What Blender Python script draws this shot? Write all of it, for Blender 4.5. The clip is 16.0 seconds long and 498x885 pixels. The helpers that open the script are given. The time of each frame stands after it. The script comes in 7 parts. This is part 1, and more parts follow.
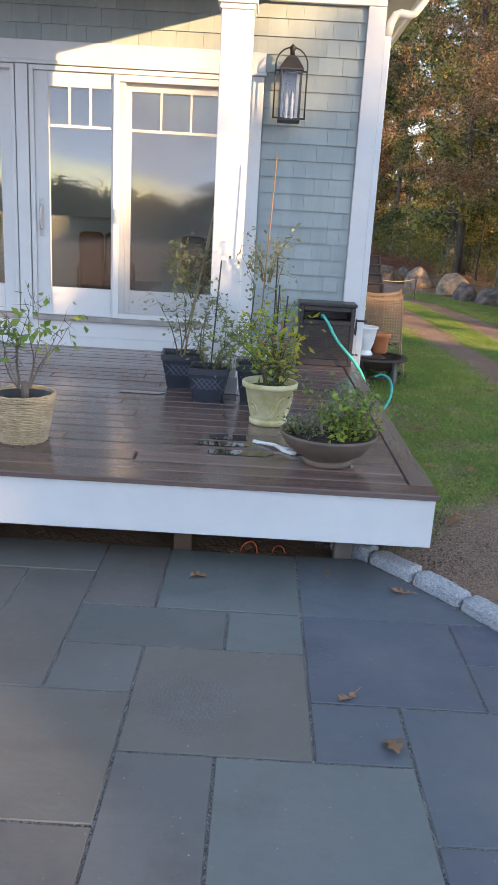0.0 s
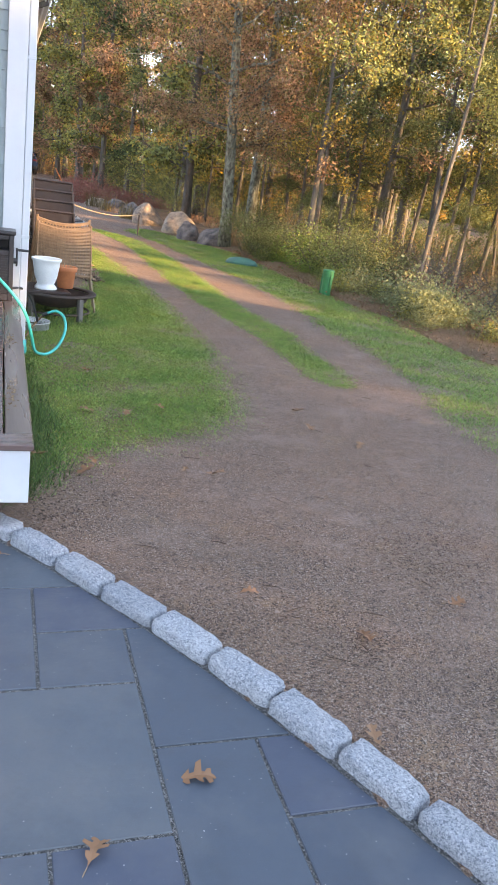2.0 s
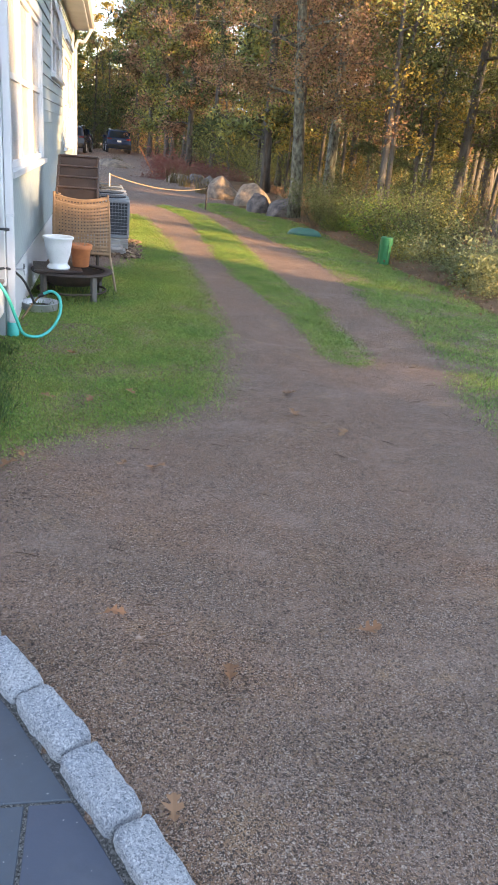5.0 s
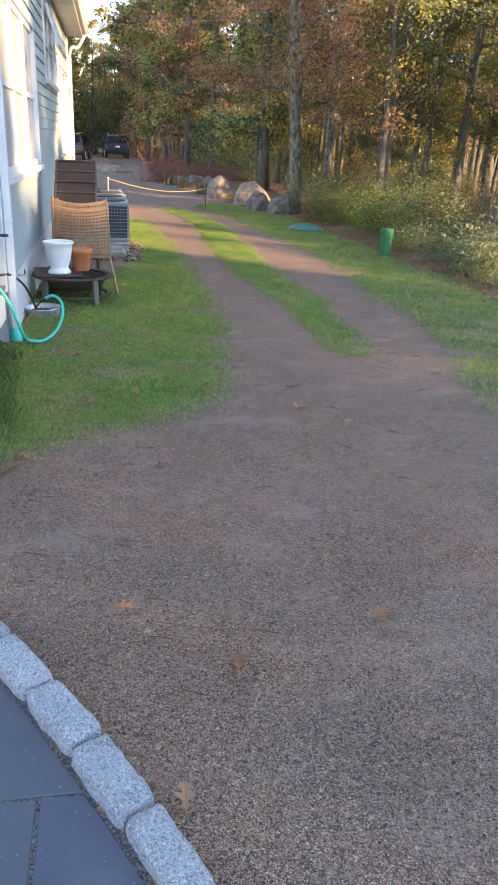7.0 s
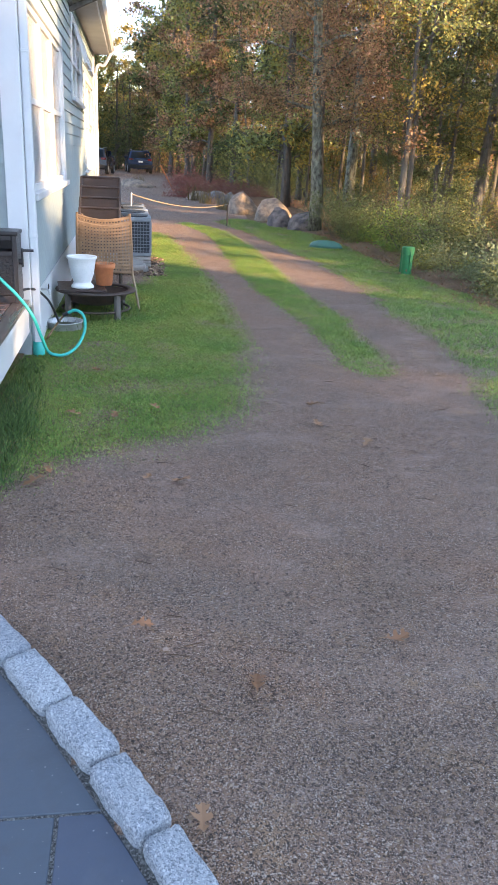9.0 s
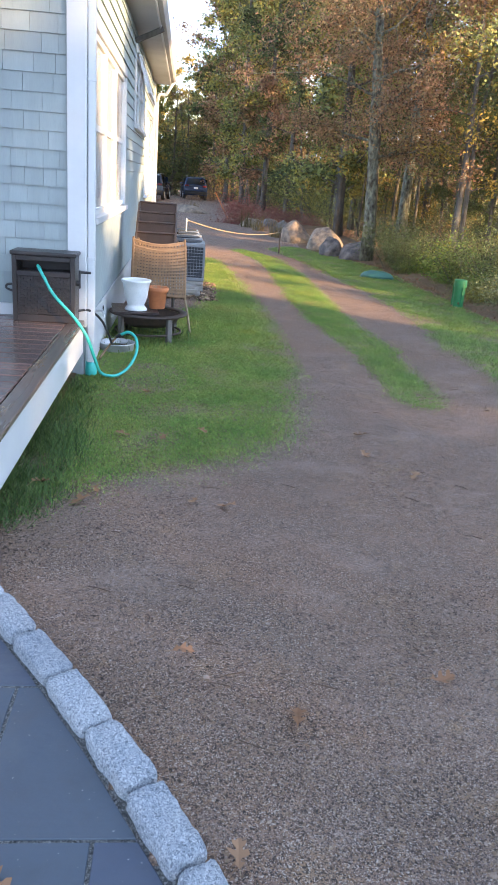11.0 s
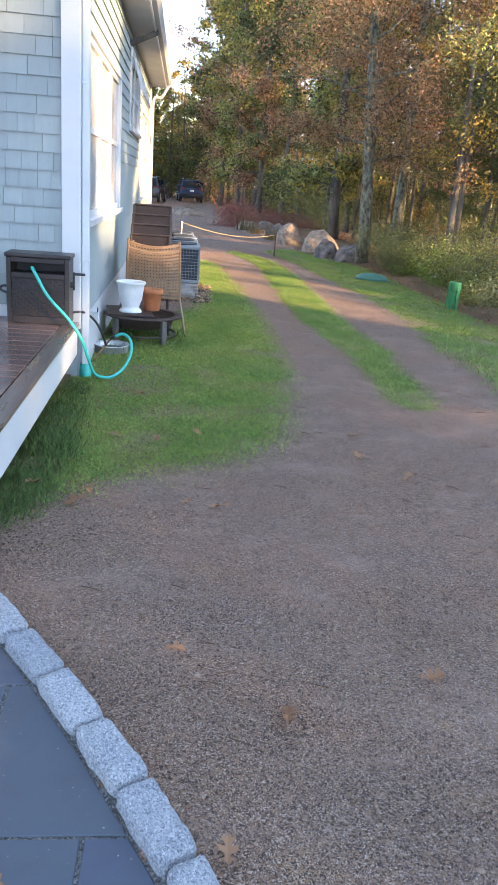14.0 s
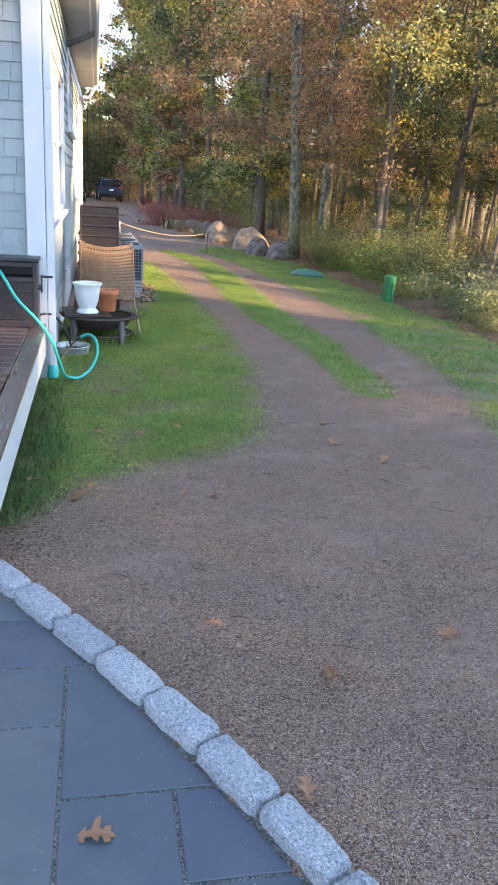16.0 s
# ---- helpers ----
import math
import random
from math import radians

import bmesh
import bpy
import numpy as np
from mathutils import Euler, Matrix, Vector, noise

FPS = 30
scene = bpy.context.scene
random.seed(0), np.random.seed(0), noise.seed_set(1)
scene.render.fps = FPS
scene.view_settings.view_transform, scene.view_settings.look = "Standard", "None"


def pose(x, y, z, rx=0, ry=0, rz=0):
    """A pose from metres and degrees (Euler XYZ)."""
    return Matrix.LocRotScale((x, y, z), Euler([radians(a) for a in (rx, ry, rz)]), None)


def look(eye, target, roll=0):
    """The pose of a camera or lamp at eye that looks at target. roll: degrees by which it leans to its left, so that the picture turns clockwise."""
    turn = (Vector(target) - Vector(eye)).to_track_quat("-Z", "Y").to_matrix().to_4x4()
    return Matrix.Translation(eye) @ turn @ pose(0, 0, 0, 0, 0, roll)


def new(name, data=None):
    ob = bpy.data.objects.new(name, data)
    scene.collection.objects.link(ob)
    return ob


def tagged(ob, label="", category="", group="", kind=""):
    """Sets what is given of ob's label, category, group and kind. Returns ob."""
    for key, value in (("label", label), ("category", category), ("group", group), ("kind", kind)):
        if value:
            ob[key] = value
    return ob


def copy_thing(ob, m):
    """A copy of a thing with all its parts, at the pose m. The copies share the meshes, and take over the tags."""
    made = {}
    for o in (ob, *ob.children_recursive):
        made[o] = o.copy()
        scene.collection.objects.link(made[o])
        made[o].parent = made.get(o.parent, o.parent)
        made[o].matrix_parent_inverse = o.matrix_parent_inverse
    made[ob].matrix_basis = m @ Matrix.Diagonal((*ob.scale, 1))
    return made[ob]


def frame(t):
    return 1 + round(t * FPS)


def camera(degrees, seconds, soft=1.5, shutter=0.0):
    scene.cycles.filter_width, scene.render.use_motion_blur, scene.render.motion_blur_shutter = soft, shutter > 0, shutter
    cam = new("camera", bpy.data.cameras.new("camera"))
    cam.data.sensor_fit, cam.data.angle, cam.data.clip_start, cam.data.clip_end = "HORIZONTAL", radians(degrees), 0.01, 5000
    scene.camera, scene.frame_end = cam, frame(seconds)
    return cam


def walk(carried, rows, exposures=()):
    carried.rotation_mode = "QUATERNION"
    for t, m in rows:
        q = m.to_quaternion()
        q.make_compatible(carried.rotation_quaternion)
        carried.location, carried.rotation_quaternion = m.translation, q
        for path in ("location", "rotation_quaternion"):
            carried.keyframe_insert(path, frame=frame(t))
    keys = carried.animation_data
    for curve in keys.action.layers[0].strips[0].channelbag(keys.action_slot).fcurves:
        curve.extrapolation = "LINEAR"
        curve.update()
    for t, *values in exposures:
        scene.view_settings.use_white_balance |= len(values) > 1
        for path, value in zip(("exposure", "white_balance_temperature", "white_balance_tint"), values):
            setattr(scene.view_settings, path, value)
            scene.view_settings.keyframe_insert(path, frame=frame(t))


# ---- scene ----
cam = camera(36.3, 16.0, 1.0)
PATH = [
    (0, (0.01, -0.02, 1.559), (0.004, 1.902, 1.007), 3.3),
    (0.5, (0.088, 0.019, 1.564), (0.309, 1.928, 1.009), 4.1),
    (1, (0.348, 0.032, 1.541), (0.764, 1.904, 0.973), 5.1),
    (1.5, (0.553, 0.063, 1.54), (1.081, 1.896, 0.939), 6.0),
    (2, (0.721, 0.229, 1.54), (1.357, 2.014, 0.901), 8.2),
    (2.5, (0.92, 0.376, 1.525), (1.455, 2.182, 0.851), 7.0),
    (3, (1.203, 0.47, 1.535), (1.562, 2.311, 0.841), 5.1),
    (3.5, (1.325, 0.555, 1.567), (1.832, 2.362, 0.877), 7.4),
    (4, (1.462, 0.574, 1.558), (1.902, 2.394, 0.854), 6.2),
    (4.5, (1.631, 0.481, 1.566), (2.017, 2.303, 0.837), 5.8),
    (7, (1.695, 0.446, 1.535), (2.038, 2.275, 0.801), 2.5),
    (7.5, (1.699, 0.448, 1.541), (2.021, 2.281, 0.807), 2.5),
    (8, (1.699, 0.443, 1.542), (2.019, 2.275, 0.808), 2.7),
    (8.5, (1.696, 0.44, 1.545), (2.016, 2.277, 0.823), 2.8),
    (9, (1.675, 0.445, 1.557), (1.976, 2.294, 0.855), 3.0),
    (9.5, (1.651, 0.447, 1.568), (1.869, 2.317, 0.893), 3.0),
    (12, (1.646, 0.464, 1.561), (1.837, 2.349, 0.919), 4.6),
    (12.5, (1.654, 0.46, 1.559), (1.838, 2.345, 0.919), 4.5),
    (13, (1.649, 0.453, 1.557), (1.831, 2.339, 0.915), 4.4),
    (13.5, (1.652, 0.442, 1.569), (1.837, 2.327, 0.926), 4.4),
    (14, (1.663, 0.439, 1.562), (1.863, 2.324, 0.923), 4.4),
    (14.5, (1.667, 0.415, 1.565), (1.961, 2.29, 0.932), 4.7),
    (15, (1.551, 0.393, 1.579), (2.081, 2.22, 0.962), 6.1),
    (15.5, (1.341, 0.387, 1.575), (1.862, 2.217, 0.96), 5.8),
    (16, (1.281, 0.277, 1.564), (1.671, 2.135, 0.932), 3.7),
]
walk(cam, [(t, look(eye, target, roll)) for t, eye, target, roll in PATH], [(0, 2.38, 7450, 18), (1.0, 2.78, 7650, 19), (2.5, 3.02, 7750, 20), (3.5, 2.65, 7800, 20), (4.5, 2.8, 7700, 19), (7, 2.75, 7000, 18), (9.0, 2.8, 6800, 17), (16, 2.86, 6750, 17)])

# ---- light ----
world = bpy.data.worlds.new("world")
scene.world = world
world.use_nodes = True
wn = world.node_tree
sky = wn.nodes.new("ShaderNodeTexSky")
sky.sky_type = "NISHITA"
sky.sun_disc = False
sky.sun_elevation = radians(12)
sky.sun_rotation = radians(130)
sky.air_density, sky.dust_density, sky.ozone_density = 1.0, 0.15, 1.0
tex = wn.nodes.new("ShaderNodeTexCoord")
spread = wn.nodes.new("ShaderNodeMapping")
spread.inputs["Scale"].default_value = (1.0, 1.0, 3.2)
wn.links.new(tex.outputs["Generated"], spread.inputs[0])
cloud = wn.nodes.new("ShaderNodeTexNoise")
cloud.inputs["Scale"].default_value = 2.6
cloud.inputs["Detail"].default_value = 6
wn.links.new(spread.outputs[0], cloud.inputs["Vector"])
cover = wn.nodes.new("ShaderNodeMapRange")
cover.inputs[1].default_value, cover.inputs[2].default_value, cover.inputs[4].default_value = 0.34, 0.5, 0.95
wn.links.new(cloud.outputs[0], cover.inputs[0])
height = wn.nodes.new("ShaderNodeSeparateXYZ")
wn.links.new(tex.outputs["Generated"], height.inputs[0])
bank = wn.nodes.new("ShaderNodeMapRange")
bank.inputs[1].default_value, bank.inputs[2].default_value, bank.inputs[3].default_value, bank.inputs[4].default_value = 0.16, 0.42, 1.0, 0.3
wn.links.new(height.outputs[2], bank.inputs[0])
low = wn.nodes.new("ShaderNodeMath")
low.operation = "MULTIPLY"
wn.links.new(cover.outputs[0], low.inputs[0])
wn.links.new(bank.outputs[0], low.inputs[1])
grey = wn.nodes.new("ShaderNodeRGBToBW")
wn.links.new(sky.outputs[0], grey.inputs[0])
tint = wn.nodes.new("ShaderNodeMix")
tint.data_type, tint.blend_type = "RGBA", "MULTIPLY"
tint.inputs[0].default_value = 1
tint.inputs[7].default_value = (0.43, 0.58, 0.86, 1)
wn.links.new(grey.outputs[0], tint.inputs[6])
clouded = wn.nodes.new("ShaderNodeMix")
clouded.data_type = "RGBA"
wn.links.new(low.outputs[0], clouded.inputs[0])
wn.links.new(sky.outputs[0], clouded.inputs[6])
wn.links.new(tint.outputs[2], clouded.inputs[7])
wn.links.new(clouded.outputs[2], wn.nodes["Background"].inputs[0])
wn.nodes["Background"].inputs[1].default_value = 0.15

sun = new("sun", bpy.data.lights.new("sun", "SUN"))
sun.data.energy = 2.75
sun.data.angle = radians(0.6)
sun.data.color = (1.0, 0.70, 0.38)
sun.matrix_basis = look((30.64, -25.71, 40 * math.tan(radians(12))), (0, 0, 0))

RNG = np.random.default_rng(7)
KX, KY, KR = -6.29, -2.306, 8.944      # centre and inner radius of the curved patio edge
KERB_W = 0.115


# ---- materials ----
def nodes_of(name):
    m = bpy.data.materials.new(name)
    m.use_nodes = True
    nt = m.node_tree
    b = nt.nodes["Principled BSDF"]
    return m, nt, b


def noise_node(nt, vec, scale, detail=4, rough=0.6):
    n = nt.nodes.new("ShaderNodeTexNoise")
    n.inputs["Scale"].default_value = scale
    n.inputs["Detail"].default_value = detail
    n.inputs["Roughness"].default_value = rough
    nt.links.new(vec, n.inputs["Vector"])
    return n


def ramp(nt, fac, stops):
    r = nt.nodes.new("ShaderNodeValToRGB")
    while len(r.color_ramp.elements) < len(stops):
        r.color_ramp.elements.new(0.5)
    for e, (p, c) in zip(r.color_ramp.elements, stops):
        e.position = p
        e.color = (*c, 1)
    nt.links.new(fac, r.inputs[0])
    return r


def mixcol(nt, a, b, fac, blend="MIX"):
    n = nt.nodes.new("ShaderNodeMix")
    n.data_type = "RGBA"
    n.blend_type = blend
    for sock, v in ((n.inputs[0], fac), (n.inputs[6], a), (n.inputs[7], b)):
        if isinstance(v, (int, float)):
            sock.default_value = v
        elif isinstance(v, tuple):
            sock.default_value = (*v, 1)
        else:
            nt.links.new(v, sock)
    return n.outputs[2]


def maprange(nt, v, a, b, c, d):
    n = nt.nodes.new("ShaderNodeMapRange")
    nt.links.new(v, n.inputs[0])
    for i, x in enumerate((a, b, c, d)):
        n.inputs[i + 1].default_value = x
    return n.outputs[0]


def position(nt, stretch=(1, 1, 1)):
    g = nt.nodes.new("ShaderNodeNewGeometry")
    if stretch == (1, 1, 1):
        return g.outputs["Position"]
    mp = nt.nodes.new("ShaderNodeMapping")
    mp.inputs["Scale"].default_value = stretch
    nt.links.new(g.outputs["Position"], mp.inputs[0])
    return mp.outputs[0]


def mat(name, c1, c2, scale=4.0, rough=0.6, rough2=None, metal=0.0, bump=0.15, bscale=60.0, stretch=(1, 1, 1), rnd=0.0, grain=0.3, dist=0.01, spec=0.5):
    """Two colours by a broad noise, darkened by a fine grain, with a bump and, per object, a random lightness."""
    m, nt, b = nodes_of(name)
    pos = position(nt, stretch)
    n1 = noise_node(nt, pos, scale)
    n2 = noise_node(nt, pos, bscale, 5, 0.7)
    col = mixcol(nt, c1, c2, maprange(nt, n1.outputs[0], 0.35, 0.65, 0, 1))
    dark = tuple(x * 0.45 for x in c1)
    col = mixcol(nt, col, dark, maprange(nt, n2.outputs[0], 0.5, 0.8, 0, grain))
    if rnd:
        oi = nt.nodes.new("ShaderNodeObjectInfo")
        col = mixcol(nt, col, (0, 0, 0), maprange(nt, oi.outputs["Random"], 0, 1, 0, rnd))
    nt.links.new(col, b.inputs["Base Color"])
    r2 = rough if rough2 is None else rough2
    nt.links.new(maprange(nt, n1.outputs[0], 0.3, 0.7, rough, r2), b.inputs["Roughness"])
    b.inputs["Metallic"].default_value = metal
    b.inputs["Specular IOR Level"].default_value = spec
    if bump:
        bp = nt.nodes.new("ShaderNodeBump")
        bp.inputs["Strength"].default_value = bump
        bp.inputs["Distance"].default_value = dist
        nt.links.new(n2.outputs[0], bp.inputs["Height"])
        nt.links.new(bp.outputs[0], b.inputs["Normal"])
    return m


def leaf_mat(name, stops, trans=0.35, shade=0.35, rough=0.55, vary=0.0, patches=0.5):
    m, nt, b = nodes_of(name)
    g = nt.nodes.new("ShaderNodeNewGeometry")
    oi = nt.nodes.new("ShaderNodeObjectInfo")
    n = noise_node(nt, g.outputs["Position"], patches, 2 if patches < 1 else 5)
    add = nt.nodes.new("ShaderNodeMath")
    add.operation = "MULTIPLY_ADD"
    nt.links.new(g.outputs["Random Per Island"], add.inputs[0])
    add.inputs[1].default_value = 0.55
    nt.links.new(maprange(nt, n.outputs[0], 0.3, 0.7, 0, 0.45), add.inputs[2])
    col = ramp(nt, add.outputs[0], stops).outputs[0]
    col = mixcol(nt, col, (0.02, 0.02, 0.01), maprange(nt, oi.outputs["Random"], 0, 1, 0, shade))
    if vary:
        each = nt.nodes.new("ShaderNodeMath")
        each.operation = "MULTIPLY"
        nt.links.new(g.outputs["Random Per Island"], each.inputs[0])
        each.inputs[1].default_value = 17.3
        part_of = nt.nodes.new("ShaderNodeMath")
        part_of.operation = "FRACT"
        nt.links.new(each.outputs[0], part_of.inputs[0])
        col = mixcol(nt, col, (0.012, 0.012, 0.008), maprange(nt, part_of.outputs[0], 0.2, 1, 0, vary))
    nt.links.new(col, b.inputs["Base Color"])
    b.inputs["Roughness"].default_value = rough
    b.inputs["Specular IOR Level"].default_value = 0.3
    t = nt.nodes.new("ShaderNodeBsdfTranslucent")
    nt.links.new(col, t.inputs[0])
    mx = nt.nodes.new("ShaderNodeMixShader")
    mx.inputs[0].default_value = trans
    out = nt.nodes["Material Output"]
    nt.links.new(b.outputs[0], mx.inputs[1])
    nt.links.new(t.outputs[0], mx.inputs[2])
    nt.links.new(mx.outputs[0], out.inputs[0])
    return m


def glass_mat(name, tint=(1, 1, 1), ior=1.5, gain=1.0):
    """Thin pane: clear, with a mirror gloss that grows towards grazing angles alike on both faces."""
    m, nt, b = nodes_of(name)
    nt.nodes.remove(b)
    f0 = ((ior - 1) / (ior + 1)) ** 2
    lw = nt.nodes.new("ShaderNodeLayerWeight")
    power = nt.nodes.new("ShaderNodeMath")
    power.operation = "POWER"
    nt.links.new(lw.outputs["Facing"], power.inputs[0])
    power.inputs[1].default_value = 5
    tr = nt.nodes.new("ShaderNodeBsdfTransparent")
    tr.inputs[0].default_value = (*tint, 1)
    gl = nt.nodes.new("ShaderNodeBsdfGlossy")
    gl.inputs["Roughness"].default_value = 0.0
    mx = nt.nodes.new("ShaderNodeMixShader")
    nt.links.new(maprange(nt, power.outputs[0], 0, 1, f0, gain), mx.inputs[0])
    nt.links.new(tr.outputs[0], mx.inputs[1])
    nt.links.new(gl.outputs[0], mx.inputs[2])
    nt.links.new(mx.outputs[0], nt.nodes["Material Output"].inputs[0])
    return m


M = {}
M["trim"] = mat("white_trim_paint", (0.63, 0.65, 0.66), (0.58, 0.60, 0.615), 2, 0.4, bump=0.03, bscale=25, grain=0.06)
M["shingle"] = mat("pale_grey_green_shingle", (0.35, 0.415, 0.42), (0.31, 0.372, 0.38), 3, 0.75, bump=0.25, bscale=40, stretch=(3, 3, 0.35), rnd=0.14, grain=0.2, dist=0.004)
# white paint kept darker than the trim: shade under the eaves put into its colour
M["soffit"] = mat("shaded_white_soffit", (0.48, 0.475, 0.46), (0.42, 0.415, 0.405), 2, 0.6, bump=0.05)
def speckle_mat(name, c1, c2, dark, light, s1, s2, amt, rough, bump):
    """Crystalline stone: cells of dark and light grains over a broad two-colour cloud."""
    m, nt, b = nodes_of(name)
    pos = position(nt)
    broad = noise_node(nt, pos, 6, 4)
    col = mixcol(nt, c1, c2, maprange(nt, broad.outputs[0], 0.35, 0.65, 0, 1))
    h = None
    for sc in (s1, s2):
        vo = nt.nodes.new("ShaderNodeTexVoronoi")
        vo.inputs["Scale"].default_value = sc
        nt.links.new(pos, vo.inputs["Vector"])
        sep = nt.nodes.new("ShaderNodeSeparateColor")
        nt.links.new(vo.outputs["Color"], sep.inputs[0])
        col = mixcol(nt, col, dark, maprange(nt, sep.outputs[0], 0.6, 1.0, 0, amt))
        col = mixcol(nt, col, light, maprange(nt, sep.outputs[1], 0.7, 1.0, 0, amt))
        h = vo.outputs["Distance"]
    oi = nt.nodes.new("ShaderNodeObjectInfo")
    col = mixcol(nt, col, dark, maprange(nt, oi.outputs["Random"], 0, 1, 0, 0.22))
    nt.links.new(col, b.inputs["Base Color"])
    b.inputs["Roughness"].default_value = rough
    n2 = noise_node(nt, pos, 45, 6, 0.75)
    bp = nt.nodes.new("ShaderNodeBump")
    bp.inputs["Strength"].default_value = bump
    bp.inputs["Distance"].default_value = 0.02
    nt.links.new(n2.outputs[0], bp.inputs["Height"])
    nt.links.new(bp.outputs[0], b.inputs["Normal"])
    return m


def bluestone_mat(name, tones):
    m, nt, b = nodes_of(name)
    pos = position(nt)
    oi = nt.nodes.new("ShaderNodeObjectInfo")
    base = ramp(nt, oi.outputs["Random"], [(k / len(tones), c) for k, c in enumerate(tones)])
    base.color_ramp.interpolation = "CONSTANT"
    big = noise_node(nt, pos, 1.7, 5, 0.62)
    col = mixcol(nt, base.outputs[0], (0.165, 0.165, 0.165), maprange(nt, big.outputs[0], 0.46, 0.68, 0, 0.5))
    stain = noise_node(nt, pos, 4.5, 6, 0.7)
    col = mixcol(nt, col, (0.045, 0.048, 0.052), maprange(nt, stain.outputs[0], 0.5, 0.7, 0, 0.3))
    fine = noise_node(nt, pos, 170, 3, 0.8)
    col = mixcol(nt, col, (0.26, 0.26, 0.25), maprange(nt, fine.outputs[0], 0.66, 0.78, 0, 0.35))
    crumb = noise_node(nt, pos, 95, 1, 0.4)
    col = mixcol(nt, col, (0.5, 0.5, 0.48), maprange(nt, crumb.outputs[0], 0.755, 0.80, 0, 0.6))
    nt.links.new(col, b.inputs["Base Color"])
    nt.links.new(maprange(nt, stain.outputs[0], 0.4, 0.65, 0.55, 0.28), b.inputs["Roughness"])
    cleft = noise_node(nt, position(nt, (1, 1.6, 1)), 9, 7, 0.6)
    near = []
    for centre, size in (((-0.15, 2.2, 0), 0.2), ((0.34, 2.57, 0), 0.12)):
        far = nt.nodes.new("ShaderNodeVectorMath")
        far.operation = "DISTANCE"
        nt.links.new(pos, far.inputs[0])
        far.inputs[1].default_value = centre
        near.append(maprange(nt, far.outputs["Value"], size * 1.1, size * 0.35, 0, 1))
    both = nt.nodes.new("ShaderNodeMath")
    both.operation = "ADD"
    nt.links.new(near[0], both.inputs[0])
    nt.links.new(near[1], both.inputs[1])
    ripple = noise_node(nt, pos, 85, 2, 0.6)
    wetted = nt.nodes.new("ShaderNodeMath")
    wetted.operation = "MULTIPLY"
    nt.links.new(both.outputs[0], wetted.inputs[0])
    nt.links.new(ripple.outputs[0], wetted.inputs[1])
    bp = nt.nodes.new("ShaderNodeBump")
    bp.inputs["Strength"].default_value = 0.35
    bp.inputs["Distance"].default_value = 0.01
    nt.links.new(cleft.outputs[0], bp.inputs["Height"])
    bp2 = nt.nodes.new("ShaderNodeBump")
    bp2.inputs["Strength"].default_value = 0.15
    bp2.inputs["Distance"].default_value = 0.002
    nt.links.new(fine.outputs[0], bp2.inputs["Height"])
    nt.links.new(bp.outputs[0], bp2.inputs["Normal"])
    bp3 = nt.nodes.new("ShaderNodeBump")
    bp3.inputs["Strength"].default_value = 0.9
    bp3.inputs["Distance"].default_value = 0.012
    nt.links.new(wetted.outputs[0], bp3.inputs["Height"])
    nt.links.new(bp2.outputs[0], bp3.inputs["Normal"])
    nt.links.new(bp3.outputs[0], b.inputs["Normal"])
    return m


M["bluestone"] = bluestone_mat("bluestone_blue", [(0.083, 0.099, 0.125), (0.095, 0.113, 0.132), (0.085, 0.104, 0.138), (0.110, 0.127, 0.141)])
M["darkstone"] = bluestone_mat("bluestone_dark", [(0.066, 0.082, 0.108), (0.075, 0.093, 0.118), (0.07, 0.084, 0.118)])
M["greystone"] = bluestone_mat("bluestone_grey", [(0.137, 0.129, 0.115), (0.110, 0.114, 0.110), (0.131, 0.116, 0.104), (0.123, 0.126, 0.125)])
M["greenstone"] = bluestone_mat("bluestone_green", [(0.137, 0.155, 0.150), (0.128, 0.143, 0.139)])
M["joint"] = speckle_mat("joint_grit", (0.17, 0.165, 0.155), (0.12, 0.115, 0.11), (0.03, 0.03, 0.03), (0.46, 0.44, 0.42), 190, 330, 0.9, 0.9, 0.9)
M["granite"] = speckle_mat("kerb_granite", (0.56, 0.58, 0.61), (0.42, 0.46, 0.52), (0.08, 0.10, 0.135), (0.86, 0.87, 0.88), 170, 360, 0.68, 0.8, 1.0)
M["deck"] = mat("wet_dark_deck_board", (0.23, 0.142, 0.118), (0.15, 0.098, 0.085), 2.2, 0.07, 0.22, bump=0.16, bscale=30, stretch=(0.25, 4, 4), rnd=0.35, grain=0.5, dist=0.003, spec=1.0)
M["deck_y"] = mat("wet_dark_border_board", (0.23, 0.165, 0.13), (0.15, 0.105, 0.088), 2.2, 0.2, 0.4, bump=0.16, bscale=30, stretch=(4, 0.25, 4), rnd=0.2, grain=0.5, dist=0.003, spec=0.9)
M["rawwood"] = mat("weathered_framing_wood", (0.13, 0.075, 0.045), (0.08, 0.05, 0.034), 4, 0.85, bump=0.4, bscale=40, stretch=(1, 1, 0.3))
M["oldwood"] = mat("grey_post_wood", (0.15, 0.14, 0.125), (0.09, 0.082, 0.075), 4, 0.9, bump=0.4, bscale=40, stretch=(4, 4, 0.5))


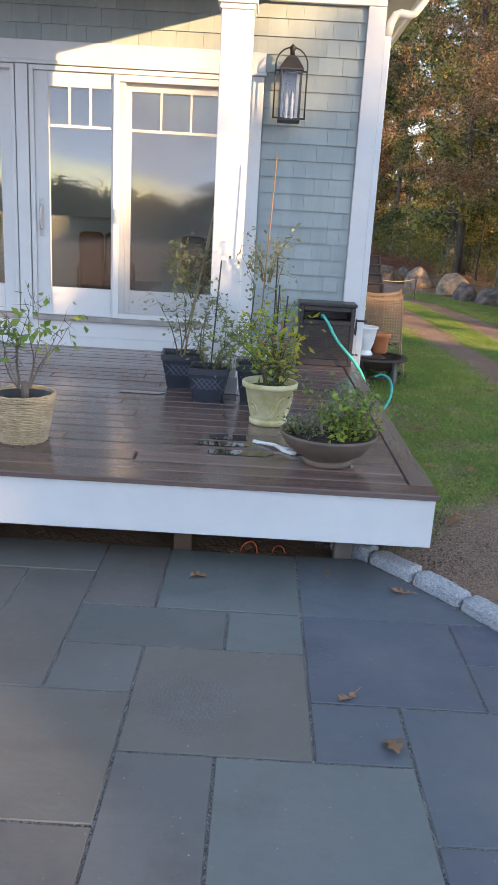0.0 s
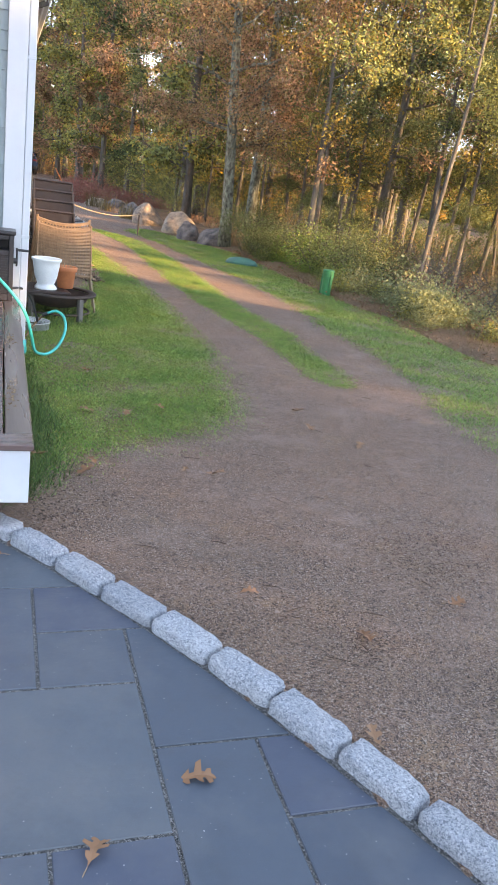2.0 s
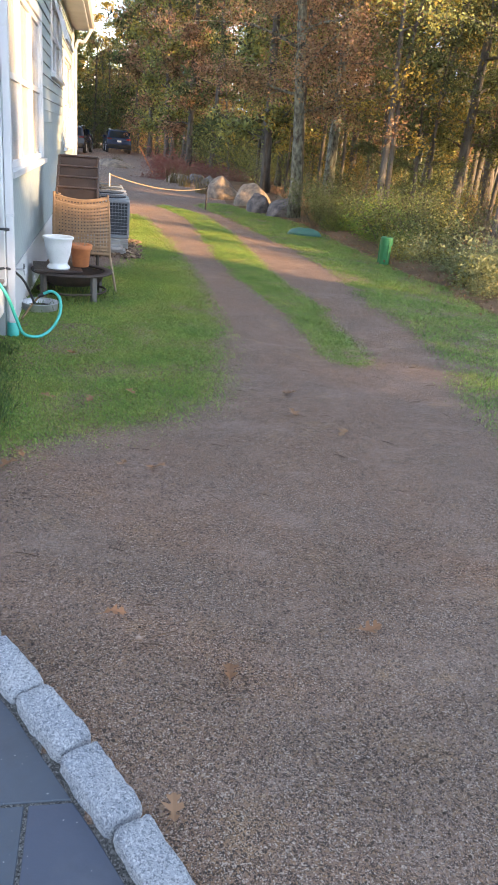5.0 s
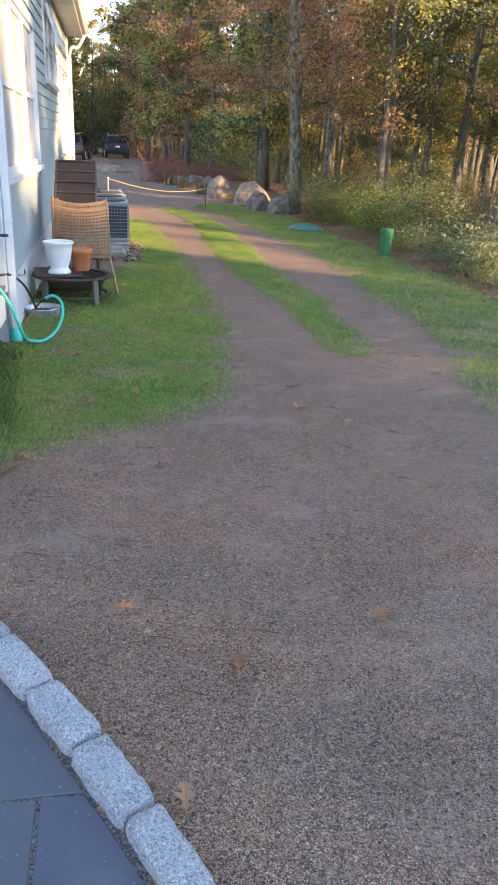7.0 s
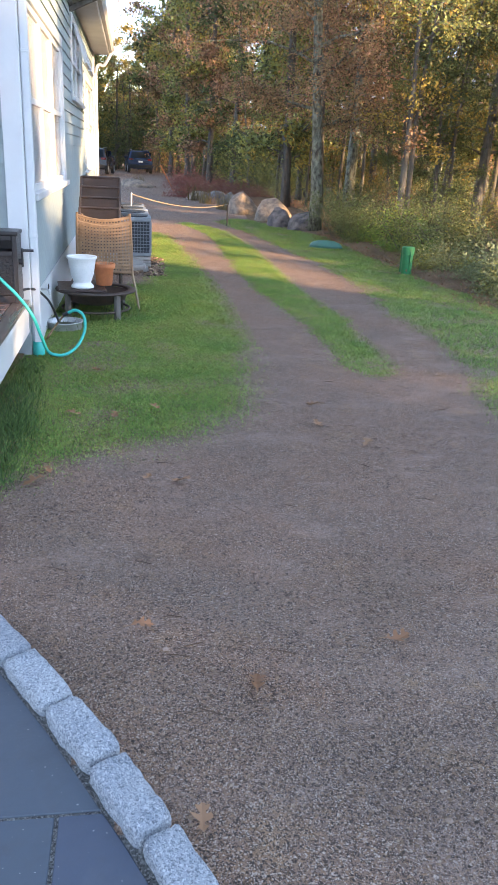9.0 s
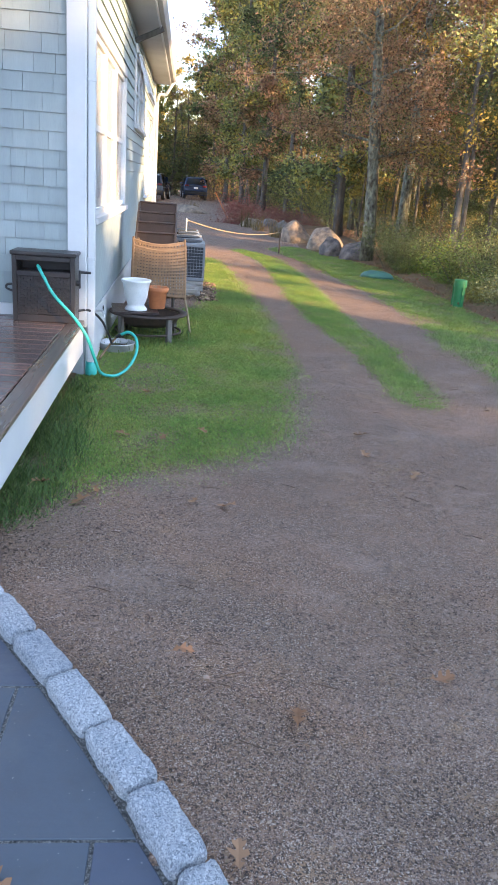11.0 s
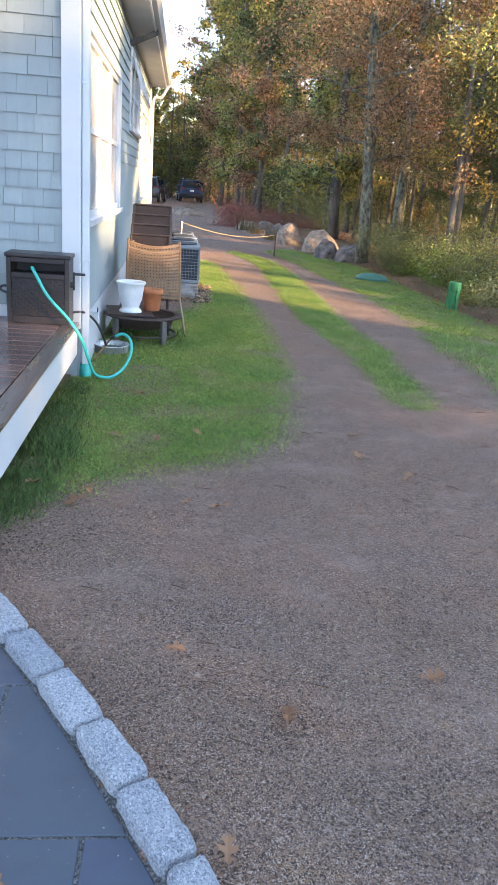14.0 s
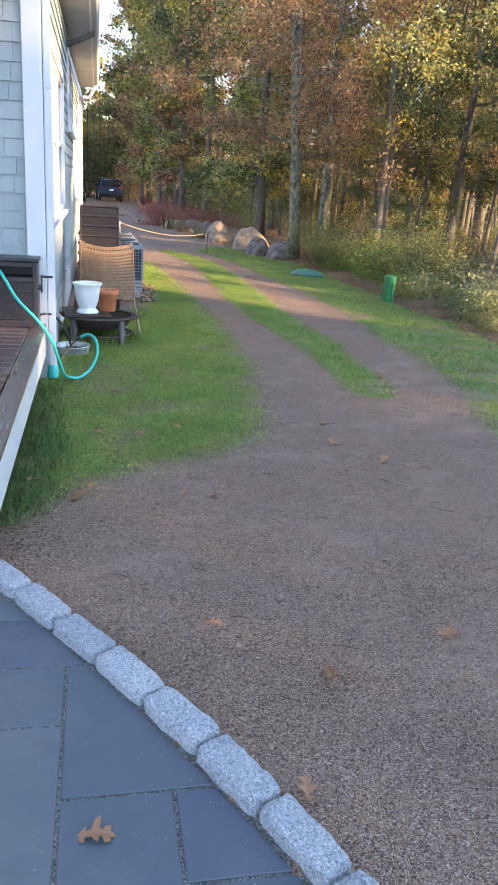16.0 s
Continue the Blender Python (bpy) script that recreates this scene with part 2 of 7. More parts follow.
def gravel_mat():
    """Packed grit: brown and grey fines, with loose dark and pale stones in three sizes, thicker beside the kerb."""
    m, nt, b = nodes_of("packed_gravel")
    pos = position(nt)

    def math_node(op, x, y, z=None):
        n = nt.nodes.new("ShaderNodeMath")
        n.operation = op
        for sock, v in zip(n.inputs, (x, y, z)):
            if isinstance(v, (int, float)):
                sock.default_value = v
            elif v is not None:
                nt.links.new(v, sock)
        return n.outputs[0]

    broad = noise_node(nt, pos, 0.8, 4)
    col = mixcol(nt, (0.262, 0.15, 0.104), (0.222, 0.15, 0.122), maprange(nt, broad.outputs[0], 0.38, 0.62, 0, 1))
    patch = noise_node(nt, position(nt, (1.0, 1.7, 1)), 2.3, 6, 0.65)
    col = mixcol(nt, col, (0.385, 0.275, 0.225), maprange(nt, patch.outputs[0], 0.5, 0.68, 0, 0.55))
    tan = noise_node(nt, pos, 3.6, 5, 0.7)
    col = mixcol(nt, col, (0.37, 0.225, 0.125), maprange(nt, tan.outputs[0], 0.57, 0.7, 0, 0.7))
    wear = noise_node(nt, position(nt, (1.3, 2.2, 1)), 6.0, 7, 0.8)
    col = mixcol(nt, col, (0.14, 0.09, 0.066), maprange(nt, wear.outputs[0], 0.53, 0.66, 0, 0.6))
    far = nt.nodes.new("ShaderNodeVectorMath")
    far.operation = "DISTANCE"
    nt.links.new(pos, far.inputs[0])
    far.inputs[1].default_value = (KX, KY, 0)
    loose = maprange(nt, far.outputs["Value"], KR + 0.3, KR + 3.2, 0.25, 0.0)
    rough = math_node("ADD", maprange(nt, patch.outputs[0], 0.62, 0.40, 0.45, 0.85), loose)
    rough.node.use_clamp = True
    height = math_node("MULTIPLY", wear.outputs[0], 0.9)
    for scale, dark_at, pale_at, amt, lift in ((100, 0.90, 0.955, 0.85, 0.5), (200, 0.74, 0.90, 0.9, 0.35), (380, 0.68, 0.86, 0.85, 0.2)):
        warp = noise_node(nt, pos, scale * 0.7, 2)
        bend = nt.nodes.new("ShaderNodeMix")
        bend.data_type, bend.blend_type = "RGBA", "LINEAR_LIGHT"
        bend.inputs[0].default_value = 0.5 / scale
        nt.links.new(pos, bend.inputs[6])
        nt.links.new(warp.outputs["Color"], bend.inputs[7])
        vo = nt.nodes.new("ShaderNodeTexVoronoi")
        vo.inputs["Scale"].default_value = scale
        nt.links.new(bend.outputs[2], vo.inputs["Vector"])
        sep = nt.nodes.new("ShaderNodeSeparateColor")
        nt.links.new(vo.outputs["Color"], sep.inputs[0])
        dark = math_node("MULTIPLY", maprange(nt, sep.outputs[0], dark_at, dark_at + 0.06, 0, amt), rough)
        col = mixcol(nt, col, (0.034, 0.024, 0.02), dark)
        pale = math_node("MULTIPLY", maprange(nt, sep.outputs[1], pale_at, pale_at + 0.06, 0, amt * 0.8), rough)
        col = mixcol(nt, col, (0.66, 0.53, 0.44), pale)
        rust = math_node("MULTIPLY", maprange(nt, sep.outputs[2], 0.8, 0.9, 0, 0.5), rough)
        col = mixcol(nt, col, (0.34, 0.19, 0.10), rust)
        bump = math_node("MULTIPLY", math_node("SUBTRACT", pale, dark), lift)
        height = math_node("ADD", height, bump)
    nt.links.new(col, b.inputs["Base Color"])
    b.inputs["Roughness"].default_value = 0.9
    bp = nt.nodes.new("ShaderNodeBump")
    bp.inputs["Strength"].default_value = 1.0
    bp.inputs["Distance"].default_value = 0.012
    nt.links.new(height, bp.inputs["Height"])
    nt.links.new(bp.outputs[0], b.inputs["Normal"])
    return m


M["gravel"] = gravel_mat()
M["pebble"] = leaf_mat("gravel_stone", [(0.0, (0.04, 0.032, 0.03)), (0.3, (0.12, 0.085, 0.068)), (0.55, (0.27, 0.18, 0.13)), (0.85, (0.36, 0.27, 0.22)), (1.0, (0.62, 0.54, 0.47))], 0.0, 0.0, 0.85, patches=60)
M["grit"] = leaf_mat("mixed_crushed_stone", [(0.0, (0.03, 0.022, 0.018)), (0.35, (0.09, 0.062, 0.046)), (0.6, (0.24, 0.155, 0.10)), (0.85, (0.42, 0.30, 0.21)), (1.0, (0.62, 0.52, 0.43))], 0.0, 0.0, 0.85, patches=60)
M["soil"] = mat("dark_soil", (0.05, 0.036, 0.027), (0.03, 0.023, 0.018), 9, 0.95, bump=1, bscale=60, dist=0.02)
M["turf"] = mat("turf_soil", (0.08, 0.13, 0.035), (0.15, 0.14, 0.065), 6, 0.95, bump=0.9, bscale=50)
M["litter"] = mat("forest_litter", (0.24, 0.155, 0.10), (0.15, 0.10, 0.065), 1.2, 0.95, bump=1, bscale=14, grain=0.7, dist=0.06, spec=0.1)
M["lichen"] = mat("lichen_bark", (0.26, 0.275, 0.21), (0.045, 0.037, 0.03), 9, 0.9, bump=1.0, bscale=26, stretch=(1.4, 1.4, 0.75), grain=0.7, dist=0.04)
M["bark"] = mat("grey_brown_bark", (0.18, 0.162, 0.138), (0.085, 0.073, 0.062), 5, 0.9, bump=0.9, bscale=18, stretch=(1.6, 1.6, 0.5), grain=0.6, dist=0.04, rnd=0.3)
M["stem"] = mat("plant_stem", (0.13, 0.10, 0.05), (0.09, 0.10, 0.04), 20, 0.8, bump=0.2)
M["boulder"] = mat("granite_boulder", (0.46, 0.35, 0.26), (0.19, 0.155, 0.13), 5, 0.9, bump=1.0, bscale=13, grain=0.8, dist=0.09)
M["boulder2"] = mat("dark_boulder", (0.25, 0.21, 0.195), (0.075, 0.07, 0.075), 5.5, 0.9, bump=1.0, bscale=13, grain=0.8, dist=0.09)
M["glass"] = glass_mat("door_glass", (0.9, 0.92, 0.92), 2.05)
M["window"] = glass_mat("window_glass", (0.95, 0.95, 0.95), 1.2, 0.3)
M["clear"] = glass_mat("clear_glass", (0.95, 0.95, 0.95))
M["iron"] = mat("dark_bronze_metal", (0.062, 0.062, 0.064), (0.046, 0.046, 0.048), 8, 0.5, metal=0.6, bump=0.1)
M["black"] = mat("black_plastic", (0.028, 0.029, 0.033), (0.02, 0.02, 0.023), 5, 0.45, bump=0.1)
M["navy"] = mat("dark_blue_grey_plastic", (0.035, 0.043, 0.06), (0.025, 0.03, 0.045), 5, 0.45, bump=0.08)
M["navy_line"] = mat("lattice_ridge_plastic", (0.17, 0.20, 0.26), (0.13, 0.16, 0.21), 5, 0.45, bump=0.05)
M["boxbrown"] = mat("dark_resin", (0.040, 0.033, 0.032), (0.026, 0.022, 0.022), 6, 0.36, bump=0.25, bscale=120)
M["teal"] = mat("teal_hose", (0.02, 0.50, 0.43), (0.02, 0.43, 0.37), 10, 0.4, bump=0.1)
M["cream"] = mat("stained_cream_pot", (0.66, 0.61, 0.39), (0.46, 0.41, 0.18), 11, 0.55, bump=0.3, bscale=30, grain=0.4)
M["bowl"] = mat("grey_brown_bowl", (0.165, 0.115, 0.088), (0.11, 0.082, 0.068), 7, 0.5, bump=0.2)
M["basket"] = mat("seagrass_rope", (0.52, 0.41, 0.265), (0.38, 0.285, 0.17), 22, 0.85, bump=0.5, bscale=120, grain=0.5)
M["whitepot"] = mat("white_glazed_pot", (0.8, 0.81, 0.8), (0.7, 0.73, 0.72), 5, 0.35, bump=0.05)
M["crumbs"] = leaf_mat("rotten_wood_crumbs", [(0.0, (0.12, 0.075, 0.045)), (0.4, (0.24, 0.16, 0.10)), (0.7, (0.42, 0.31, 0.20)), (1.0, (0.28, 0.25, 0.10))], 0, 0, 0.9)
M["leaf_yellow"] = leaf_mat("yellowing_leaf", [(0.0, (0.30, 0.34, 0.06)), (0.5, (0.55, 0.47, 0.07)), (1.0, (0.66, 0.40, 0.07))], 0.4, 0.0)
M["orange"] = mat("orange_cable_jacket", (0.55, 0.09, 0.03), (0.45, 0.07, 0.03), 20, 0.5)
M["terracotta"] = mat("terracotta", (0.60, 0.21, 0.08), (0.47, 0.16, 0.065), 8, 0.7, bump=0.2)
M["wicker"] = mat("tan_wicker", (0.30, 0.185, 0.10), (0.21, 0.125, 0.07), 15, 0.7, bump=0.3, bscale=120)
M["sling"] = mat("brown_sling_fabric", (0.05, 0.030, 0.024), (0.032, 0.020, 0.016), 5, 0.42, bump=0.3, bscale=300)
M["rust"] = mat("rusty_dark_steel", (0.085, 0.06, 0.05), (0.055, 0.044, 0.04), 12, 0.65, metal=0.4, bump=0.3)
M["galv"] = mat("galvanised_steel", (0.55, 0.56, 0.57), (0.42, 0.43, 0.44), 9, 0.45, metal=0.7, bump=0.1)
M["acgrey"] = mat("grey_enamel", (0.24, 0.265, 0.29), (0.20, 0.22, 0.245), 6, 0.45, bump=0.05)
M["acdark"] = mat("dark_coil", (0.05, 0.06, 0.075), (0.035, 0.042, 0.05), 30, 0.6, metal=0.3, bump=0.5, bscale=300)
M["green"] = mat("green_plastic", (0.02, 0.21, 0.075), (0.018, 0.16, 0.06), 8, 0.45, bump=0.1)
M["green2"] = mat("blue_green_plastic", (0.045, 0.17, 0.135), (0.04, 0.135, 0.11), 8, 0.5, bump=0.1)
M["rope"] = mat("tan_rope", (0.34, 0.26, 0.17), (0.26, 0.20, 0.13), 30, 0.9, bump=0.4)
M["stone"] = mat("grey_paver", (0.36, 0.34, 0.32), (0.28, 0.265, 0.25), 6, 0.9, bump=0.5)
M["carpaint"] = mat("dark_blue_car_paint", (0.012, 0.025, 0.06), (0.012, 0.023, 0.055), 3, 0.22, bump=0, grain=0)
M["cargrey"] = mat("dark_grey_car_paint", (0.03, 0.032, 0.04), (0.028, 0.03, 0.037), 3, 0.25, bump=0, grain=0)
M["carglass"] = mat("tinted_car_glass", (0.015, 0.02, 0.025), (0.014, 0.018, 0.022), 3, 0.05, bump=0, grain=0)
M["tyre"] = mat("tyre_rubber", (0.02, 0.02, 0.02), (0.016, 0.016, 0.016), 8, 0.85)
M["redlens"] = mat("red_lens", (0.13, 0.008, 0.01), (0.11, 0.008, 0.008), 5, 0.2, bump=0)
M["floorwood"] = mat("interior_floor", (0.30, 0.20, 0.12), (0.24, 0.16, 0.10), 2, 0.4, stretch=(0.3, 4, 1))
M["plaster"] = mat("interior_wall", (0.78, 0.79, 0.76), (0.74, 0.75, 0.72), 1, 0.8, bump=0.02)
M["sofa"] = mat("pale_linen", (0.50, 0.50, 0.44), (0.45, 0.45, 0.40), 5, 0.9, bump=0.3, bscale=200)
M["leather"] = mat("brown_leather", (0.11, 0.052, 0.03), (0.08, 0.04, 0.024), 6, 0.5, bump=0.3, bscale=80)
M["candle"] = mat("candle_white", (0.8, 0.78, 0.7), (0.75, 0.73, 0.66), 5, 0.6)
M["oakleaf_dry"] = leaf_mat("fallen_oak_leaf", [(0.0, (0.27, 0.12, 0.07)), (0.4, (0.36, 0.18, 0.095)), (0.8, (0.40, 0.28, 0.18)), (1.0, (0.20, 0.11, 0.075))], 0.15, 0.3)
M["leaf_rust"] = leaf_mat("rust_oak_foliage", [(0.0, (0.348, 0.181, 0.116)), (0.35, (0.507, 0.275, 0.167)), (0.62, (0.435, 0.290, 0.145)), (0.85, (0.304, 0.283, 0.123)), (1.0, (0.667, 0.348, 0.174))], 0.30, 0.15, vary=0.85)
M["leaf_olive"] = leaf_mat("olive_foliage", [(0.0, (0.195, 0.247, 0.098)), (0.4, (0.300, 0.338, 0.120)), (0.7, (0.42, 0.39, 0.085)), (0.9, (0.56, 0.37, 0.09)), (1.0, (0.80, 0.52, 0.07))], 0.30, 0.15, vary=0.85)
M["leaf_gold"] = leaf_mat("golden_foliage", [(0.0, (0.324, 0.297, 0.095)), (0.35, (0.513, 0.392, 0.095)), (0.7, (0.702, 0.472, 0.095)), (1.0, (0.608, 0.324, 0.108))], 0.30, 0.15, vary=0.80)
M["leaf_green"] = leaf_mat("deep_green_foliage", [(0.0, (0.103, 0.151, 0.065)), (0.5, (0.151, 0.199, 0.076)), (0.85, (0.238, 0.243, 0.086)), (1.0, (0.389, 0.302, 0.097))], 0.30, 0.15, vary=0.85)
M["leaf_pot"] = leaf_mat("pot_plant_leaf", [(0.0, (0.08, 0.15, 0.04)), (0.5, (0.15, 0.25, 0.055)), (0.85, (0.30, 0.36, 0.075)), (1.0, (0.60, 0.50, 0.08))], 0.3, 0.1)
M["leaf_dull"] = leaf_mat("wilted_tomato_leaf", [(0.0, (0.14, 0.175, 0.09)), (0.5, (0.23, 0.26, 0.13)), (0.85, (0.33, 0.32, 0.14)), (1.0, (0.6, 0.42, 0.09))], 0.35, 0.1)
M["leaf_lime"] = leaf_mat("lime_leaf", [(0.0, (0.15, 0.25, 0.05)), (0.45, (0.30, 0.39, 0.06)), (0.8, (0.46, 0.47, 0.08)), (1.0, (0.62, 0.50, 0.08))], 0.4, 0.1)
M["grass"] = leaf_mat("grass_blade", [(0.0, (0.14, 0.27, 0.055)), (0.40, (0.235, 0.42, 0.095)), (0.66, (0.42, 0.53, 0.13)), (0.88, (0.55, 0.52, 0.18)), (1.0, (0.60, 0.46, 0.25))], 0.25, 0.0, 0.5, vary=0.75, patches=1.6)
M["tallgrass"] = leaf_mat("tall_grass_blade", [(0.0, (0.06, 0.13, 0.04)), (0.5, (0.12, 0.22, 0.06)), (1.0, (0.24, 0.30, 0.09))], 0.25, 0.0, 0.5, vary=0.7, patches=3)
M["clover"] = leaf_mat("lawn_weed_leaf", [(0.0, (0.12, 0.21, 0.05)), (0.35, (0.24, 0.34, 0.07)), (0.6, (0.40, 0.42, 0.10)), (0.8, (0.46, 0.36, 0.15)), (1.0, (0.34, 0.22, 0.11))], 0.2, 0.0, vary=0.5, patches=2.2)
M["bramble"] = leaf_mat("brown_bramble_leaf", [(0.0, (0.325, 0.178, 0.090)), (0.4, (0.444, 0.259, 0.130)), (0.75, (0.384, 0.301, 0.104)), (1.0, (0.666, 0.356, 0.104))], 0.30, 0.15, vary=0.80)
M["redbrush"] = leaf_mat("red_brush_leaf", [(0.0, (0.26, 0.085, 0.075)), (0.5, (0.32, 0.13, 0.11)), (0.8, (0.28, 0.17, 0.11)), (1.0, (0.42, 0.10, 0.07))], 0.3)
M["drygrass"] = leaf_mat("dry_grass", [(0.0, (0.22, 0.15, 0.075)), (0.6, (0.30, 0.22, 0.105)), (1.0, (0.14, 0.13, 0.045))], 0.3, vary=0.5)


# ---- builders ----
def mesh_ob(name, bm, material, smooth=False):
    me = bpy.data.meshes.new(name)
    bm.to_mesh(me)
    bm.free()
    if smooth:
        me.polygons.foreach_set("use_smooth", [True] * len(me.polygons))
    if material:
        me.materials.append(material)
    return new(name, me)


def thing(name, m=None, label="", category="", group="", kind=""):
    e = new(name)
    e.empty_display_size = 0.1
    e.matrix_basis = m if m is not None else Matrix()
    return tagged(e, label, category, group, kind)


def part(name, bm, material, parent, label="", smooth=False):
    ob = mesh_ob(name, bm, material, smooth)
    ob.parent = parent
    if label:
        ob["label"] = label
    return ob


def piece(name, mesh, parent, m):
    """One more object on a mesh that is there already, as a part of parent."""
    ob = new(name, mesh)
    ob.parent = parent
    ob.matrix_basis = m
    return ob


def B(*boxes, bevel=0.0, segs=1):
    """A bmesh of boxes (x0, x1, y0, y1, z0, z1)."""
    bm = bmesh.new()
    for x0, x1, y0, y1, z0, z1 in boxes:
        box(bm, x0, x1, y0, y1, z0, z1)
    if bevel:
        bmesh.ops.bevel(bm, geom=bm.edges[:], offset=bevel, segments=segs, affect="EDGES", profile=0.5)
    return bm


def box(bm, x0, x1, y0, y1, z0, z1, m=None):
    v = [bm.verts.new((x, y, z)) for z in (z0, z1) for y in (y0, y1) for x in (x0, x1)]
    for f in ((0, 2, 3, 1), (4, 5, 7, 6), (0, 1, 5, 4), (2, 6, 7, 3), (0, 4, 6, 2), (1, 3, 7, 5)):
        bm.faces.new([v[i] for i in f])
    if m is not None:
        bmesh.ops.transform(bm, matrix=m, verts=v)
    return v


def tube(bm, pts, radii, n=8, caps=True):
    """A tube along points with a radius at each."""
    pts = [Vector(p) for p in pts]
    if isinstance(radii, (int, float)):
        radii = [radii] * len(pts)
    rings = []
    ref = None
    for i, p in enumerate(pts):
        d = (pts[min(i + 1, len(pts) - 1)] - pts[max(i - 1, 0)]).normalized()
        if ref is None:
            ref = d.orthogonal().normalized()
        ref = (ref - d * ref.dot(d))
        ref = ref.normalized() if ref.length > 1e-6 else d.orthogonal().normalized()
        side = d.cross(ref)
        rings.append([bm.verts.new(p + (ref * math.cos(a) + side * math.sin(a)) * radii[i]) for a in (2 * math.pi * k / n for k in range(n))])
    for a, b in zip(rings, rings[1:]):
        for k in range(n):
            bm.faces.new((a[k], a[(k + 1) % n], b[(k + 1) % n], b[k]))
    if caps:
        bm.faces.new(rings[0][::-1])
        bm.faces.new(rings[-1])
    return bm


def lathe(profile, n=32, bm=None, squash=1.0):
    """A turned body from (radius, height) pairs."""
    bm = bm or bmesh.new()
    rings = []
    for r, z in profile:
        if r < 1e-5:
            rings.append([bm.verts.new((0, 0, z))])
        else:
            rings.append([bm.verts.new((r * math.cos(2 * math.pi * k / n), squash * r * math.sin(2 * math.pi * k / n), z)) for k in range(n)])
    for a, b in zip(rings, rings[1:]):
        for k in range(n):
            j = (k + 1) % n
            f = [a[0] if len(a) == 1 else a[k]] + ([] if len(a) == 1 else [a[j]]) + ([b[0]] if len(b) == 1 else [b[j], b[k]])
            if len(f) > 2:
                bm.faces.new(f)
    return bm


def smooth_path(pts, n=8):
    """Catmull-Rom points through pts."""
    p = [Vector(q) for q in pts]
    p = [2 * p[0] - p[1]] + p + [2 * p[-1] - p[-2]]
    out = []
    for i in range(1, len(p) - 2):
        for k in range(n):
            t = k / n
            a, b, c, d = p[i - 1:i + 3]
            out.append(0.5 * (2 * b + (c - a) * t + (2 * a - 5 * b + 4 * c - d) * t * t + (3 * b - a - 3 * c + d) * t ** 3))
    out.append(p[-2])
    return out


def raw_mesh(name, verts, faces, material):
    """A mesh from numpy arrays of corners and of faces with one corner count."""
    me = bpy.data.meshes.new(name)
    nf, k = faces.shape
    me.vertices.add(len(verts))
    me.vertices.foreach_set("co", np.ascontiguousarray(verts, dtype=np.float32).ravel())
    me.loops.add(nf * k)
    me.loops.foreach_set("vertex_index", np.ascontiguousarray(faces, dtype=np.int32).ravel())
    me.polygons.add(nf)
    me.polygons.foreach_set("loop_start", np.arange(0, nf * k, k, dtype=np.int32))
    me.update(calc_edges=True)
    me.materials.append(material)
    return me


def leaf_mesh(name, centres, size, material, width=0.5, droop=0.3, rng=RNG, up=0.0, tri=False):
    """A mesh of separate four-cornered leaves, folded along the middle, at the centres."""
    c = np.asarray(centres, dtype=float)
    n = len(c)
    d = rng.normal(size=(n, 3))
    d[:, 2] = d[:, 2] * 0.6 - droop + up
    d /= np.linalg.norm(d, axis=1)[:, None]
    s = np.cross(d, rng.normal(size=(n, 3)))
    s /= np.linalg.norm(s, axis=1)[:, None] + 1e-9
    nn = np.cross(d, s)
    L = (size * rng.uniform(0.6, 1.25, n))[:, None]
    W = L * width * 0.5
    if tri:
        v = np.stack([c - s * W * 0.5, c + d * L * 0.45 + s * W, c + d * L - s * W * 0.2 + nn * L * 0.12], axis=1).reshape(-1, 3)
        return raw_mesh(name, v, np.arange(n * 3).reshape(-1, 3), material)
    v = np.stack([c, c + d * L * 0.5 + s * W + nn * L * 0.10, c + d * L, c + d * L * 0.5 - s * W + nn * L * 0.10], axis=1).reshape(-1, 3)
    i = np.arange(n)[:, None] * 4
    f = np.concatenate([i + np.array([[0, 1, 2]]), i + np.array([[0, 2, 3]])])
    return raw_mesh(name, v, f, material)


# ---- ground ----


def ground_z(x, y):
    d = math.hypot(x - KX, y - KY) - KR
    base = -0.05 - 0.002 * max(0.0, min(y, 20) - 5) + 0.0015 * max(0.0, y - 22)
    if d < 0.02:
        return -0.12 if d < -0.15 else -0.055
    near = max(0.0, 1 - d / 1.6) * 0.055
    return base + near


def axis_lines(lo, hi, step, far):
    a = list(np.arange(lo, hi + 1e-6, step))
    k = step
    while a[-1] < far:
        k *= 1.6
        a.append(a[-1] + k)
    k = step
    while a[0] > -far:
        k *= 1.6
        a.insert(0, a[0] - k)
    return a


def ground_sheet():
    xs, ys = axis_lines(-1.0, 9.0, 0.12, 1500), axis_lines(-1.0, 22.0, 0.12, 1500)
    X, Y = np.meshgrid(xs, ys)
    Z = np.vectorize(ground_z)(X, Y)
    wob = np.vectorize(lambda x, y: noise.noise((x * 0.9, y * 0.9, 0)) * 0.018 + noise.noise((x * 3.1, y * 3.1, 4)) * 0.006 if -2 < x < 12 and -3 < y < 25 else 0.0)(X, Y)
    D = np.hypot(X - KX, Y - KY) - KR
    Z = Z + wob * np.clip(D / 0.6, 0, 1)
    v = np.stack([X, Y, Z], -1).reshape(-1, 3)
    nx = len(xs)
    i = (np.arange(len(ys) - 1)[:, None] * nx + np.arange(nx - 1)[None]).ravel()
    me = raw_mesh("ground", v, np.stack([i, i + 1, i + nx + 1, i + nx], 1), M["gravel"])
    me.polygons.foreach_set("use_smooth", [True] * len(me.polygons))
    return tagged(new("ground", me), "packed brown gravel ground with damp patches", "ground", kind="structure")


ground_sheet()


